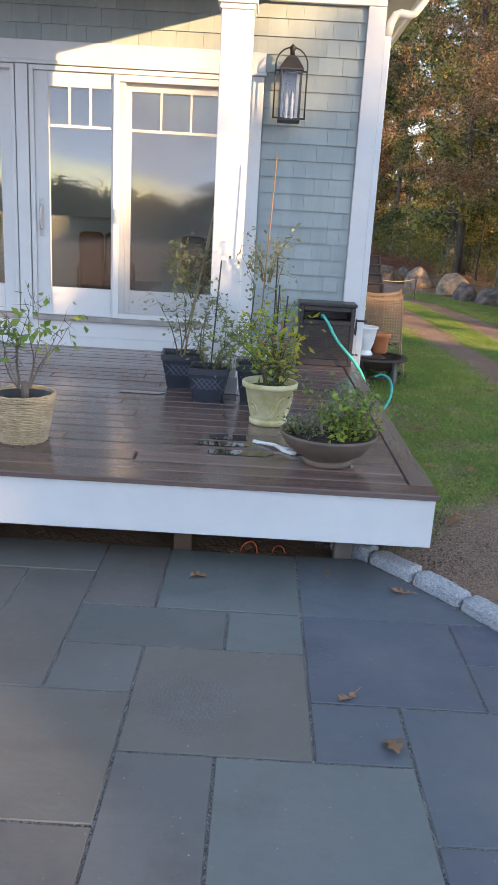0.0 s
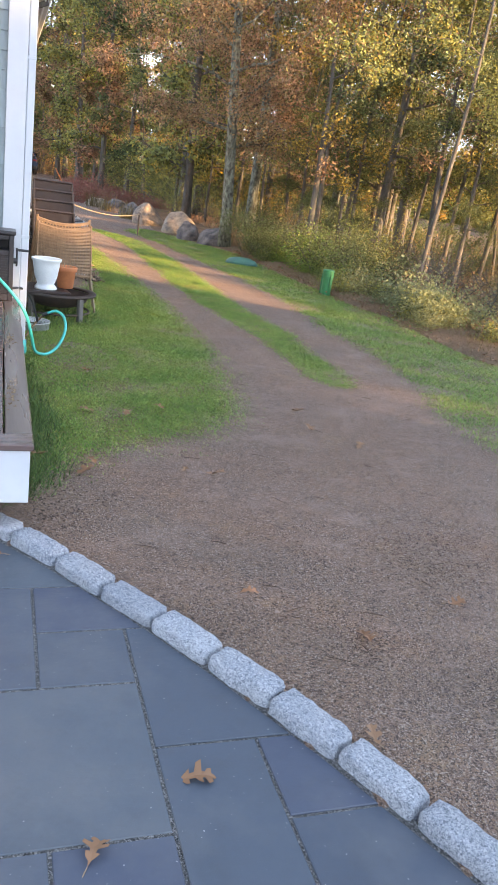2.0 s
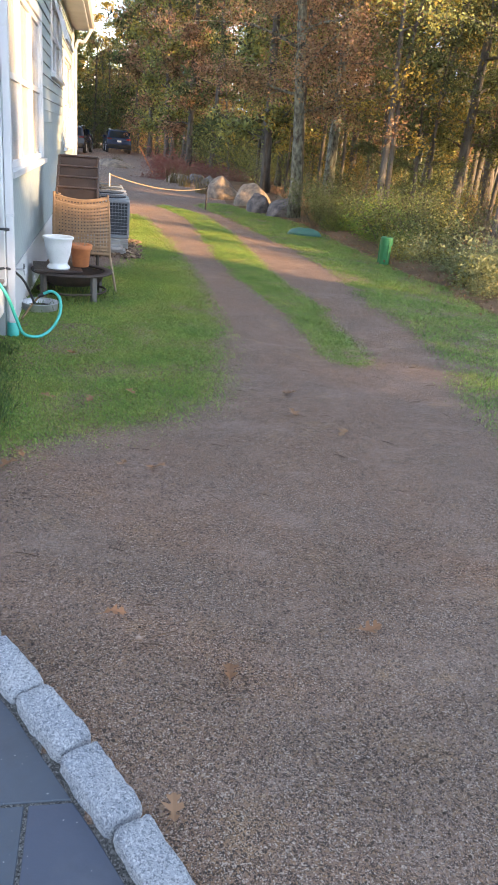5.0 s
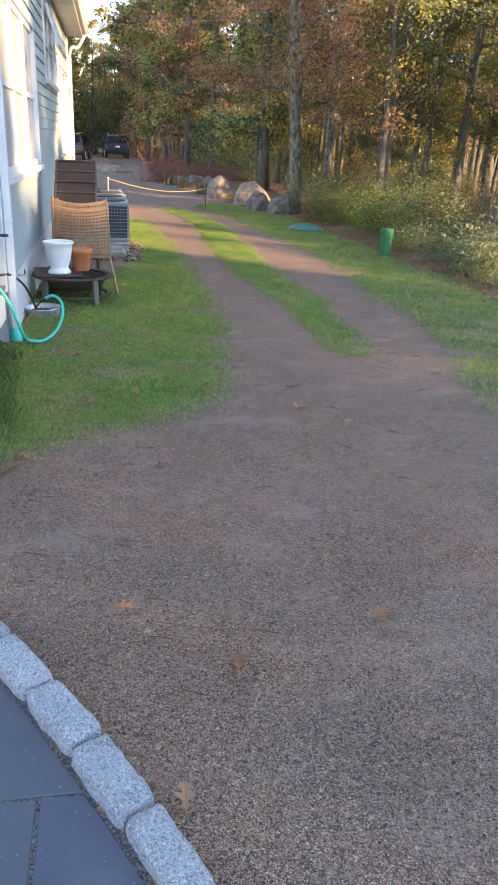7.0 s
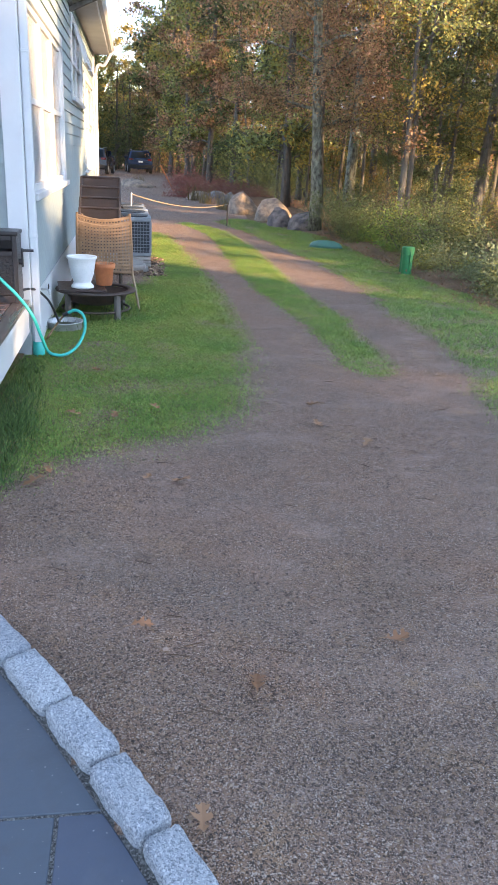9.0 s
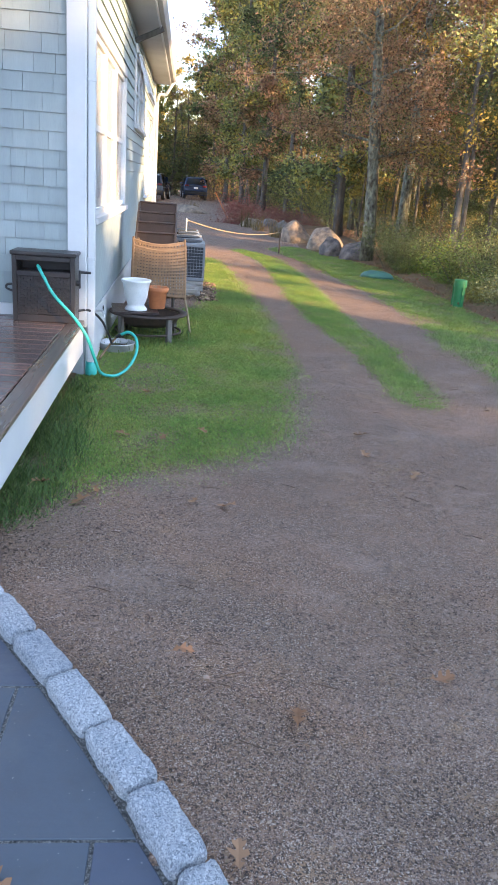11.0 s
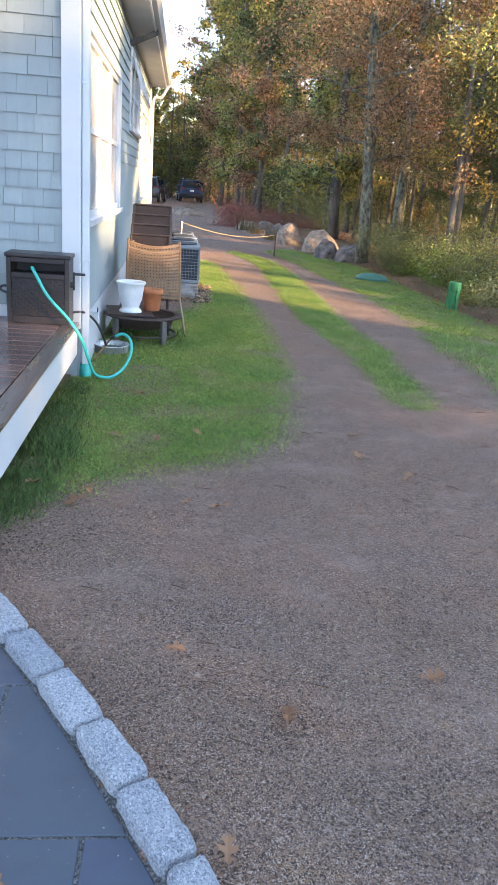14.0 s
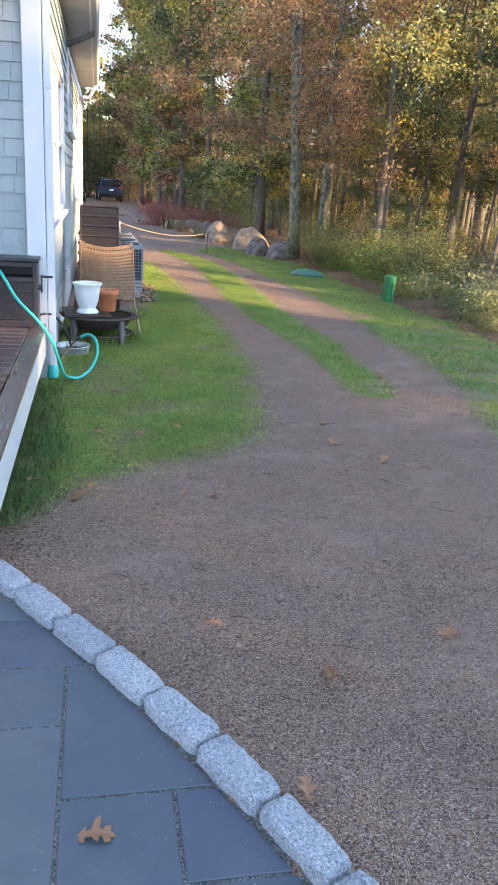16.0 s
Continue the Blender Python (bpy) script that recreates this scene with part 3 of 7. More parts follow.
def blob_sheet(name, outline, z_add, material, label, jag=0.06, inset=0.12):
    """A flat patch of ground with a ragged outline, a little over the ground."""
    pts = smooth_path(outline + [outline[0]], 6)[:-1]
    bm = bmesh.new()
    vs = []
    for p in pts:
        k = noise.noise((p.x * 3, p.y * 3, 7)) * jag
        vs.append(bm.verts.new((p.x + k, p.y + k * 0.7, 0)))
    mx, my = sum(v.co.x for v in vs) / len(vs), sum(v.co.y for v in vs) / len(vs)
    f = bm.faces.new(vs)
    bmesh.ops.inset_region(bm, faces=[f], thickness=inset, depth=0)
    bmesh.ops.delete(bm, geom=[v for v in vs if v.is_valid], context="VERTS")
    bmesh.ops.triangulate(bm, faces=bm.faces[:])
    for _ in range(5):
        bmesh.ops.subdivide_edges(bm, edges=[e for e in bm.edges if e.calc_length() > 0.22], cuts=1)
        bmesh.ops.triangulate(bm, faces=bm.faces[:])
    for v in bm.verts:
        v.co.z = ground_z(v.co.x, v.co.y) + z_add + noise.noise((v.co.x * 0.9, v.co.y * 0.9, 0)) * 0.018 + noise.noise((v.co.x * 3.1, v.co.y * 3.1, 4)) * 0.006
    ob = mesh_ob(name, bm, material)
    return tagged(ob, label, "lawn", kind="structure")


LAWN = [(0.75, 3.75, 0), (1.04, 4.12, 0), (1.25, 4.42, 0), (1.6, 4.58, 0), (1.9, 4.75, 0), (2.2, 5.15, 0), (2.4, 5.6, 0), (2.45, 6.3, 0), (2.6, 7.2, 0), (2.64, 8.6, 0), (2.62, 10.5, 0), (2.5, 13.4, 0), (2.3, 16.6, 0), (2.05, 17.6, 0), (1.95, 15, 0), (2.15, 12.6, 0), (1.95, 10.6, 0), (0.9, 9.6, 0), (0.85, 7.5, 0), (0.8, 5.5, 0)]
STRIP = [(2.85, 20.3, 0), (3.35, 17.4, 0), (3.3, 12.7, 0), (3.32, 10.1, 0), (3.48, 8.4, 0), (3.5, 7.0, 0), (3.48, 6.45, 0), (3.66, 6.15, 0), (3.84, 6.5, 0), (3.86, 7.5, 0), (3.94, 8.6, 0), (3.86, 9.9, 0), (3.84, 11.8, 0), (3.9, 15.5, 0), (3.75, 18.5, 0), (3.1, 20.6, 0)]
VERGE = [(3.9, 21.2, 0), (4.35, 18.5, 0), (4.6, 15.5, 0), (4.85, 12.5, 0), (4.82, 10.2, 0), (4.6, 8.8, 0), (4.70, 7.6, 0), (4.58, 6.5, 0), (4.2, 5.1, 0), (4.3, 3.5, 0), (5.0, 1.0, 0), (7.2, 1.0, 0), (6.9, 5, 0), (6.6, 8.0, 0), (6.4, 10.5, 0), (6.15, 12.7, 0), (6.0, 15.0, 0), (5.95, 18.5, 0), (5.3, 20.6, 0), (4.7, 22.5, 0)]
blob_sheet("lawn", LAWN, 0.006, M["turf"], "short green lawn beside the gravel drive", 0.12, 0.2)
blob_sheet("lawn_strip", STRIP, 0.006, M["turf"], "narrow strip of grass between the wheel tracks", 0.1)
blob_sheet("lawn_verge", VERGE, 0.006, M["turf"], "mown grass verge between gravel drive and woods", 0.1)

blob_sheet("bare_earth", [(1.2, 6.3, 0), (1.6, 6.35, 0), (1.7, 6.8, 0), (1.55, 7.3, 0), (1.25, 7.35, 0), (1.1, 6.8, 0)], 0.009, M["litter"], "worn brown earth patch in the lawn")
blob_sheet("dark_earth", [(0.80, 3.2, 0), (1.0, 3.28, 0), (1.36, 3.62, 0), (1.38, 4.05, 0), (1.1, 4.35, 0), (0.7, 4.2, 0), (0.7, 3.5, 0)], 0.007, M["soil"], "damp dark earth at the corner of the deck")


def in_poly(px, py, poly):
    x, y = np.array([p[0] for p in poly]), np.array([p[1] for p in poly])
    inside = np.zeros(len(px), bool)
    j = len(x) - 1
    for i in range(len(x)):
        hit = ((y[i] > py) != (y[j] > py)) & (px < (x[j] - x[i]) * (py - y[i]) / (y[j] - y[i] + 1e-12) + x[i])
        inside ^= hit
        j = i
    return inside


def blades(name, poly, density, height, material, label, rng, grow=0.05):
    """Grass as single three-cornered bent blades, thinner towards the ragged edge of the patch."""
    pts = [(p.x, p.y) for p in smooth_path(poly + [poly[0]], 6)[:-1]]
    xs, ys = [p[0] for p in pts], [p[1] for p in pts]
    area = (max(xs) - min(xs) + 0.4) * (max(ys) - min(ys) + 0.4)
    n = int(area * density)
    px, py = rng.uniform(min(xs) - 0.2, max(xs) + 0.2, n), rng.uniform(min(ys) - 0.2, max(ys) + 0.2, n)
    jx, jy = px + rng.normal(0, grow, n), py + rng.normal(0, grow, n)
    keep = in_poly(jx, jy, pts) & (rng.uniform(size=n) < np.clip(1.25 - py / 22.0, 0.25, 1))
    clump = np.array([noise.noise((a * 2.3, b * 2.3, 1)) for a, b in zip(px, py)])
    keep &= clump > rng.uniform(-1.15, 0.1, n)
    keep &= (np.hypot((px - 1.4) / 0.32, (py - 6.75) / 0.55) > 1) | (rng.uniform(size=n) < 0.3)
    px, py, clump = px[keep], py[keep], clump[keep]
    n = len(px)
    pz = np.array([ground_z(a, b) + noise.noise((a * 0.9, b * 0.9, 0)) * 0.018 for a, b in zip(px, py)]) + 0.005
    h = height * rng.uniform(0.5, 1.3, n) * (1 + 0.5 * clump) * (1 + py / 40)
    a = rng.uniform(0, 2 * np.pi, n)
    lean = h * rng.uniform(0.4, 2.0, n)
    w = 0.0017 * (1 + py / 6)
    base = np.stack([px, py, pz], 1)
    side = np.stack([np.cos(a + 1.57) * w, np.sin(a + 1.57) * w, np.zeros(n)], 1)
    tip = base + np.stack([np.cos(a) * lean, np.sin(a) * lean, h], 1)
    v = np.stack([base - side, base + side, tip], 1).reshape(-1, 3)
    f = np.arange(n * 3).reshape(-1, 3)
    return tagged(new(name, raw_mesh(name, v, f, material)), label, "grass", kind="stuff")


def clover(name, poly, density, size, label, rng):
    """Low flat leaves scattered in patches between the blades."""
    pts = [(p.x, p.y) for p in smooth_path(poly + [poly[0]], 6)[:-1]]
    xs, ys = [p[0] for p in pts], [p[1] for p in pts]
    n = int((max(xs) - min(xs)) * (min(max(ys), 11.0) - min(ys)) * density)
    px, py = rng.uniform(min(xs), max(xs), n), rng.uniform(min(ys), min(max(ys), 11.0), n)
    keep = in_poly(px + rng.normal(0, 0.05, n), py + rng.normal(0, 0.05, n), pts)
    keep &= np.array([noise.noise((a * 3.1, b * 3.1, 9)) for a, b in zip(px, py)]) > rng.uniform(-0.35, 0.35, n)
    px, py = px[keep], py[keep]
    pz = np.array([ground_z(a, b) + noise.noise((a * 0.9, b * 0.9, 0)) * 0.018 for a, b in zip(px, py)]) + rng.uniform(0.008, 0.018, len(px))
    return tagged(new(name, leaf_mesh(name, np.stack([px, py, pz], 1), size, M["clover"], 0.8, 0.0, rng, 0.0, tri=True)), label, "weeds", kind="stuff")


rg = np.random.default_rng(11)
blades("grass", LAWN, 26000, 0.0095, M["grass"], "short green grass blades with straw patches", rg, 0.12)
clover("clover", LAWN, 4500, 0.013, "small flat weeds and clover among the grass", rg)
blades("grass", STRIP, 17000, 0.011, M["grass"], "bright green grass growing between wheel tracks", rg, 0.06)
blades("grass", VERGE, 8000, 0.013, M["grass"], "green mown grass on the verge", rg, 0.08)
blades("tall_grass", [(0.62, 3.5, 0), (0.95, 3.8, 0), (1.05, 4.4, 0), (0.98, 6.0, 0), (0.8, 6.5, 0), (0.5, 6.0, 0), (0.5, 4.0, 0)], 9000, 0.042, M["tallgrass"], "unmown grass along the deck side", rg)
blades("tall_grass", [(0.95, 7.6, 0), (1.5, 8.0, 0), (1.75, 8.6, 0), (1.3, 9.2, 0), (0.95, 9.0, 0)], 900, 0.08, M["tallgrass"], "unmown grass under the fire pit", rg)


def pebbles(name, n, xr, yr, size, rng, label, mt=None, open_to=0.4, heap=None):
    """Loose stones as small faceted lumps, half sunk in the ground."""
    ang = np.arange(5) * 2 * np.pi / 5
    ico = np.concatenate([np.stack([np.cos(ang), np.sin(ang), ang * 0 - 0.5], 1), [(0.1, 0.0, 0.8)]])
    fc = np.array([(k, (k + 1) % 5, 5) for k in range(5)])
    px, py = rng.uniform(*xr, n), rng.uniform(0, 1, n) ** 1.3 * (yr[1] - yr[0]) + yr[0]
    keep = np.hypot(px - KX, py - KY) > KR + KERB_W + 0.01
    keep &= np.array([noise.noise((a * 1.7, b * 1.7, 3)) for a, b in zip(px, py)]) > rng.uniform(-0.25, open_to, n)
    keep &= ~in_poly(px, py, [p for p in LAWN]) | (rng.uniform(size=n) < 0.1)
    if heap:
        keep &= np.hypot(px - heap[0], py - heap[1]) < heap[2] + np.abs(rng.normal(0, 0.17, n))
    px, py = px[keep], py[keep]
    m = len(px)
    s = size * np.minimum(rng.lognormal(0, 0.35, m), 2.0)
    pz = np.array([ground_z(a, b) + noise.noise((a * 0.9, b * 0.9, 0)) * 0.018 + noise.noise((a * 3.1, b * 3.1, 4)) * 0.006 for a, b in zip(px, py)])
    sc = np.stack([s * rng.uniform(0.7, 1.3, m), s * rng.uniform(0.7, 1.3, m), s * rng.uniform(0.35, 0.6, m)], 1)
    a = rng.uniform(0, 6.28, m)
    v = ico[None] * sc[:, None] * rng.uniform(0.8, 1.2, (m, 6, 1))
    x, y = v[..., 0] * np.cos(a)[:, None] - v[..., 1] * np.sin(a)[:, None], v[..., 0] * np.sin(a)[:, None] + v[..., 1] * np.cos(a)[:, None]
    v = np.stack([x + px[:, None], y + py[:, None], v[..., 2] + (pz + 0.003 + sc[:, 2] * 0.4)[:, None]], -1).reshape(-1, 3)
    f = (np.arange(m)[:, None, None] * 6 + fc[None]).reshape(-1, 3)
    return tagged(new(name, raw_mesh(name, v, f, mt or M["pebble"])), label, "gravel", kind="stuff")


pebbles("loose_gravel", 70000, (0.9, 5.4), (0.9, 6.5), 0.0029, rg, "small brown and grey stones lying on the drive")
pebbles("loose_gravel", 1500, (1.0, 5.0), (1.2, 8.0), 0.0058, rg, "larger pale stones lying on the drive")
pebbles("crushed_stone", 44000, (1.3, 3.4), (0.8, 3.3), 0.0029, rg, "dark and tan crushed stone loose beside the kerb", M["grit"])
pebbles("crushed_stone", 4200, (0.86, 1.7), (3.0, 4.5), 0.0045, rg, "coarse dark stones at the deck corner", M["grit"], 0.2, (0.95, 3.75, 0.34))
bm = bmesh.new()
for k in range(170):
    x, y = rg.uniform(1.0, 5.0), rg.uniform(1.2, 7.5)
    if math.hypot(x - KX, y - KY) < KR + 0.15:
        continue
    a, l = rg.uniform(0, 6.28), rg.uniform(0.012, 0.05)
    z = ground_z(x, y) + noise.noise((x * 0.9, y * 0.9, 0)) * 0.018 + 0.005
    d = Vector((math.cos(a) * l, math.sin(a) * l, 0))
    c = Vector((x, y, z))
    tube(bm, [c - d, c + Vector((rg.uniform(-0.005, 0.005), rg.uniform(-0.005, 0.005), 0.003)), c + d], 0.0016, 4)
tagged(mesh_ob("twigs", bm, M["rawwood"]), "short dark twigs scattered on the gravel", "twigs", kind="stuff")

# ---- patio ----
patio = thing("pavement", None, "dark blue-grey bluestone patio with sanded joints", "patio", kind="structure")
UX = lambda i: 0.26 + 0.3055 * i
UY = lambda j: 2.235 + 0.3005 * j


def clip(poly, cx, cy, r, a0=-40, a1=75, n=40):
    """The polygon cut off by the round patio edge."""
    for k in range(n + 1):
        a = radians(a0 + (a1 - a0) * k / n)
        nx, ny = math.cos(a), math.sin(a)
        out = []
        for i, p in enumerate(poly):
            q = poly[i - 1]
            dp, dq = (p[0] - cx) * nx + (p[1] - cy) * ny - r, (q[0] - cx) * nx + (q[1] - cy) * ny - r
            if (dp < 0) != (dq < 0):
                t = dq / (dq - dp)
                out.append((q[0] + (p[0] - q[0]) * t, q[1] + (p[1] - q[1]) * t))
            if dp < 0:
                out.append(p)
        poly = out
        if len(poly) < 3:
            return []
    return poly


def slab(x0, x1, y0, y1):
    g = 0.0052
    back = min(UY(y1) - g, 3.435 + 0.012 * math.sin(x0 * 4))
    poly = clip([(UX(x0) + g, UY(y0) + g), (UX(x1) - g, UY(y0) + g), (UX(x1) - g, back), (UX(x0) + g, back)], KX, KY, KR + 0.006)
    poly = [p for i, p in enumerate(poly) if math.dist(p, poly[i - 1]) > 0.004]
    if len(poly) < 3:
        return
    cx, cy = sum(p[0] for p in poly) / len(poly), sum(p[1] for p in poly) / len(poly)
    bm = bmesh.new()
    lift = random.uniform(-0.0015, 0.0015)
    lo = [bm.verts.new((x, y, -0.035)) for x, y in poly]
    hi = [bm.verts.new((x, y, lift - 0.003)) for x, y in poly]
    top = [bm.verts.new((x + (0.0025 if x < cx else -0.0025), y + (0.0025 if y < cy else -0.0025), lift)) for x, y in poly]
    n = len(poly)
    for a, b in ((lo, hi), (hi, top)):
        for k in range(n):
            bm.faces.new((a[k], a[(k + 1) % n], b[(k + 1) % n], b[k]))
    bm.faces.new(top)
    part("slab", bm, M["darkstone" if x0 >= 2 else "bluestone" if x0 >= 0 else "greenstone" if (x0 + y0) % 5 == 0 else "greystone"], patio)


SLABS = [(-3, -2, 2, 5), (-9, -3, 3, 5), (-4, -3, 0, 3), (-7, -4, 0, 3), (-3, -1, 1, 2), (-1, 0, 1, 2), (-2, 0, 2, 5), (0, 4, 2, 5),
         (-3, -2, 0, 1), (-2, 0, -1, 1), (0, 2, 0, 2), (2, 6, 1, 2), (2, 3, 0, 1), (3, 6, -1, 1), (0, 1, -1, 0), (1, 3, -2, 0),
         (3, 4, -4, -1), (4, 7, -2, -1), (4, 7, -4, -2), (1, 2, -4, -2), (2, 3, -5, -2), (-1, 1, -4, -1), (-2, -1, -4, -1), (-5, -2, -2, 0),
         (-4, -2, -4, -2), (-7, -5, -3, 0), (-7, -4, -5, -3), (-4, -1, -6, -4), (-1, 2, -6, -4), (3, 5, -6, -4), (5, 8, -6, -4), (2, 3, -7, -5), (-9, -7, -3, 3),
         (-9, -5, -8, -5), (-5, -1, -8, -6), (-1, 2, -8, -6), (3, 8, -8, -6), (2, 3, -8, -7), (-9, -7, -5, -3)]
for s in SLABS:
    slab(*s)
bm = bmesh.new()
bm.faces.new([bm.verts.new((x, y, -0.004)) for x, y in clip([(-3, -0.6), (2.6, -0.6), (2.6, 3.41), (-3, 3.41)], KX, KY, KR + 0.045)])
part("joint_sand", bm, M["joint"], patio, "gritty grey joint sand")

kerb = thing("kerb", None, "curved edging of rough pale granite blocks", "kerb", kind="structure")


def kerb_stone(a, length):
    bm = bmesh.new()
    bmesh.ops.create_cube(bm, size=1)
    bmesh.ops.subdivide_edges(bm, edges=bm.edges[:], cuts=8, use_grid_fill=True)
    sx, sy = random.uniform(0.098, 0.11), length - 0.012
    seed = random.uniform(0, 50)
    for v in bm.verts:
        x, y, z = v.co * 2
        r = (abs(x) ** 9 + abs(y) ** 13 + abs(z) ** 9) ** (-1 / 9.5)
        n = noise.noise_vector(Vector((x * 1.3 + seed, y * 2.2, z * 1.3))) * 0.12
        f = noise.noise_vector(Vector((x * 4.5 + seed, y * 9, z * 4.5))) * 0.075 + noise.noise_vector(Vector((x * 11 + seed, y * 22, z * 11))) * 0.035
        v.co = Vector(((x * r + n.x + f.x) * sx / 2, (y * r + n.y * 0.3 + f.y * 0.3) * sy / 2, (z * r + n.z * 0.5 + f.z) * 0.075 - 0.02))
    ob = part("kerb_stone", bm, M["granite"], kerb, smooth=True)
    r = KR + 0.016 + KERB_W / 2 + random.uniform(-0.004, 0.004)
    ob.matrix_basis = pose(KX + r * math.cos(a), KY + r * math.sin(a), random.uniform(-0.006, 0.004), random.uniform(-2, 2), random.uniform(-3, 3), math.degrees(a) + random.uniform(-1.5, 1.5))


ARC0 = math.atan2(3.30 - KY, 0.69 - KX)
step = 0.2775 / (KR + 0.03)
for k in range(-1, 20):
    kerb_stone(ARC0 - step * k + step * 0.02, 0.2775 * random.uniform(0.985, 1.0))

# ---- deck ----
DZ = 0.43
deck = thing("deck", None, "raised wet dark-brown timber deck with white skirt", "deck", kind="structure")
boards = {}


def board(name, x0, x1, y0, y1, z1, t, material):
    key = (round(x1 - x0, 3), round(y1 - y0, 3), material.name)
    if key not in boards:
        w, d = (x1 - x0) / 2, (y1 - y0) / 2
        me = mesh_ob(name, B((-w, w, -d, d, -t, 0), bevel=0.005), material)
        boards[key] = me.data
        bpy.data.objects.remove(me)
    return piece(name, boards[key], deck, pose((x0 + x1) / 2, (y0 + y1) / 2, z1 + random.uniform(-0.0012, 0.0012)))


board("border_board", -4.2, 0.875, 3.215, 3.352, DZ, 0.028, M["deck"])
y = 3.358
row = 0
while y < 6.66:
    cut = [-1.9, -0.62, -1.5, -0.9, -2.2, -0.35][row % 6] + random.uniform(-0.1, 0.1)
    end = min(y + 0.131, 6.686)
    board("deck_board", -4.2, cut - 0.002, y, end, DZ, 0.026, M["deck"])
    board("deck_board", cut + 0.002, 0.755, y, end, DZ, 0.026, M["deck"])
    y += 0.1415
    row += 1
board("border_board", 0.763, 0.875, 3.358, 6.6, DZ, 0.028, M["deck_y"])
part("skirt_board", B((-4.2, 0.862, 3.235, 3.255, 0.168, DZ - 0.03), bevel=0.002), M["trim"], deck, "white painted skirt board")
part("skirt_board", B((0.842, 0.862, 3.2555, 6.6, 0.168, DZ - 0.03), bevel=0.002), M["trim"], deck, "white painted skirt board")
part("beam", B((-4.2, 0.82, 3.44, 3.54, 0.138, 0.39)), M["rawwood"], deck, "brown framing timber")
part("beam", B((-4.2, 0.82, 5.0, 5.04, 0.135, 0.39)), M["rawwood"], deck)
for x in (-2.8, -1.55, -0.30, 0.495):
    part("post", B((x - 0.045, x + 0.045, 3.445, 3.535, -0.13, 0.138), bevel=0.004), M["oldwood" if x > 0 else "rawwood"], deck)
bm = bmesh.new()
bm.faces.new([bm.verts.new(p) for p in ((-4.2, 3.38, -0.03), (0.8, 3.38, -0.03), (0.8, 6.7, -0.03), (-4.2, 6.7, -0.03))])
part("soil", bm, M["litter"], deck, "brown soil and litter under the deck")

# ---- house ----
HX, HY = 0.885, 6.69       # right side and front face
SX, FY = HX - 0.03, HY + 0.03


def wall_boxes(u0, u1, z0, z1, holes):
    """Rectangles that fill a wall round its openings (u0, u1, z0, z1)."""
    us = sorted({u0, u1, *[h[0] for h in holes], *[h[1] for h in holes]})
    out = []
    for a, b in zip(us, us[1:]):
        cuts = sorted([(h[2], h[3]) for h in holes if h[0] <= a and h[1] >= b])
        z = z0
        for c, d in cuts:
            if c > z:
                out.append((a, b, z, c))
            z = d
        if z < z1:
            out.append((a, b, z, z1))
    return out


FRONT_HOLES = [(-1.96, -0.24, 0.66, 2.70), (-3.85, -2.09, 0.66, 2.70)]
SIDE_HOLES = [(7.18, 10.3, 1.20, 2.62), (12.1, 14.2, 2.22, 3.14), (15.0, 17.5, 1.22, 2.66)]
tagged(mesh_ob("wall_front", B(*[(a, b, FY, FY + 0.15, c, d) for a, b, c, d in wall_boxes(-8, SX, -0.1, 3.7, FRONT_HOLES)]), M["shingle"]), "pale grey-green shingled house wall", "wall", kind="structure")
tagged(mesh_ob("wall_side", B(*[(SX - 0.15, SX, a, b, c, d) for a, b, c, d in wall_boxes(FY + 0.15, 18.7, -0.1, 3.7, SIDE_HOLES)]), M["shingle"]), "pale grey-green shingled house wall", "wall", kind="structure")
# the unseen left wall has an opening added to let sky light into the room
tagged(mesh_ob("wall_back", B((-8, SX, 18.7, 18.85, -0.1, 3.7), *[(-8.15, -8, a, b, c, d) for a, b, c, d in wall_boxes(FY, 18.85, -0.1, 3.7, [(7.2, 11.0, 0.9, 2.8)])]), M["shingle"]), "shingled house wall with an added opening for room light", "wall", kind="structure")
tagged(mesh_ob("floor", B((-8, SX - 0.15, FY + 0.15, 18.2, 0.5, 0.66)), M["floorwood"]), "brown wooden interior floor", "floor", kind="structure")
tagged(mesh_ob("ceiling", B((-8, SX - 0.15, FY + 0.15, 18.2, 3.2, 3.3)), M["plaster"]), "plain pale ceiling", "ceiling", kind="structure")
tagged(mesh_ob("wall_inside", B((-8, SX - 0.15, 11.4, 11.5, 0.66, 3.2)), M["plaster"]), "plain pale inside wall", "wall", kind="structure")

roof = thing("roof", None, "white eaves with gutter over the side wall", "roof", kind="structure")
bm = bmesh.new()
v = [bm.verts.new(p) for p in ((1.27, 6.35, 3.66), (1.27, 18.9, 3.66), (-3.5, 18.9, 6.2), (-3.5, 6.35, 6.2), (1.27, 6.35, 3.60), (1.27, 18.9, 3.60), (-3.5, 18.9, 6.14), (-3.5, 6.35, 6.14))]
for f in ((0, 1, 2, 3), (7, 6, 5, 4), (0, 4, 5, 1), (1, 5, 6, 2), (2, 6, 7, 3), (3, 7, 4, 0)):
    bm.faces.new([v[i] for i in f])
part("roof_plane", bm, M["iron"], roof, "dark roof covering")
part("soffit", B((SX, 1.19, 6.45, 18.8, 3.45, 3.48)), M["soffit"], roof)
part("fascia", B((1.19, 1.21, 6.42, 18.83, 3.43, 3.60), bevel=0.003), M["trim"], roof)
bm = bmesh.new()
prof = [(0.0, 0.0), (0.06, 0.0), (0.085, 0.05), (0.10, 0.11), (0.09, 0.11), (0.075, 0.055), (0.05, 0.012), (0.0, 0.012)]
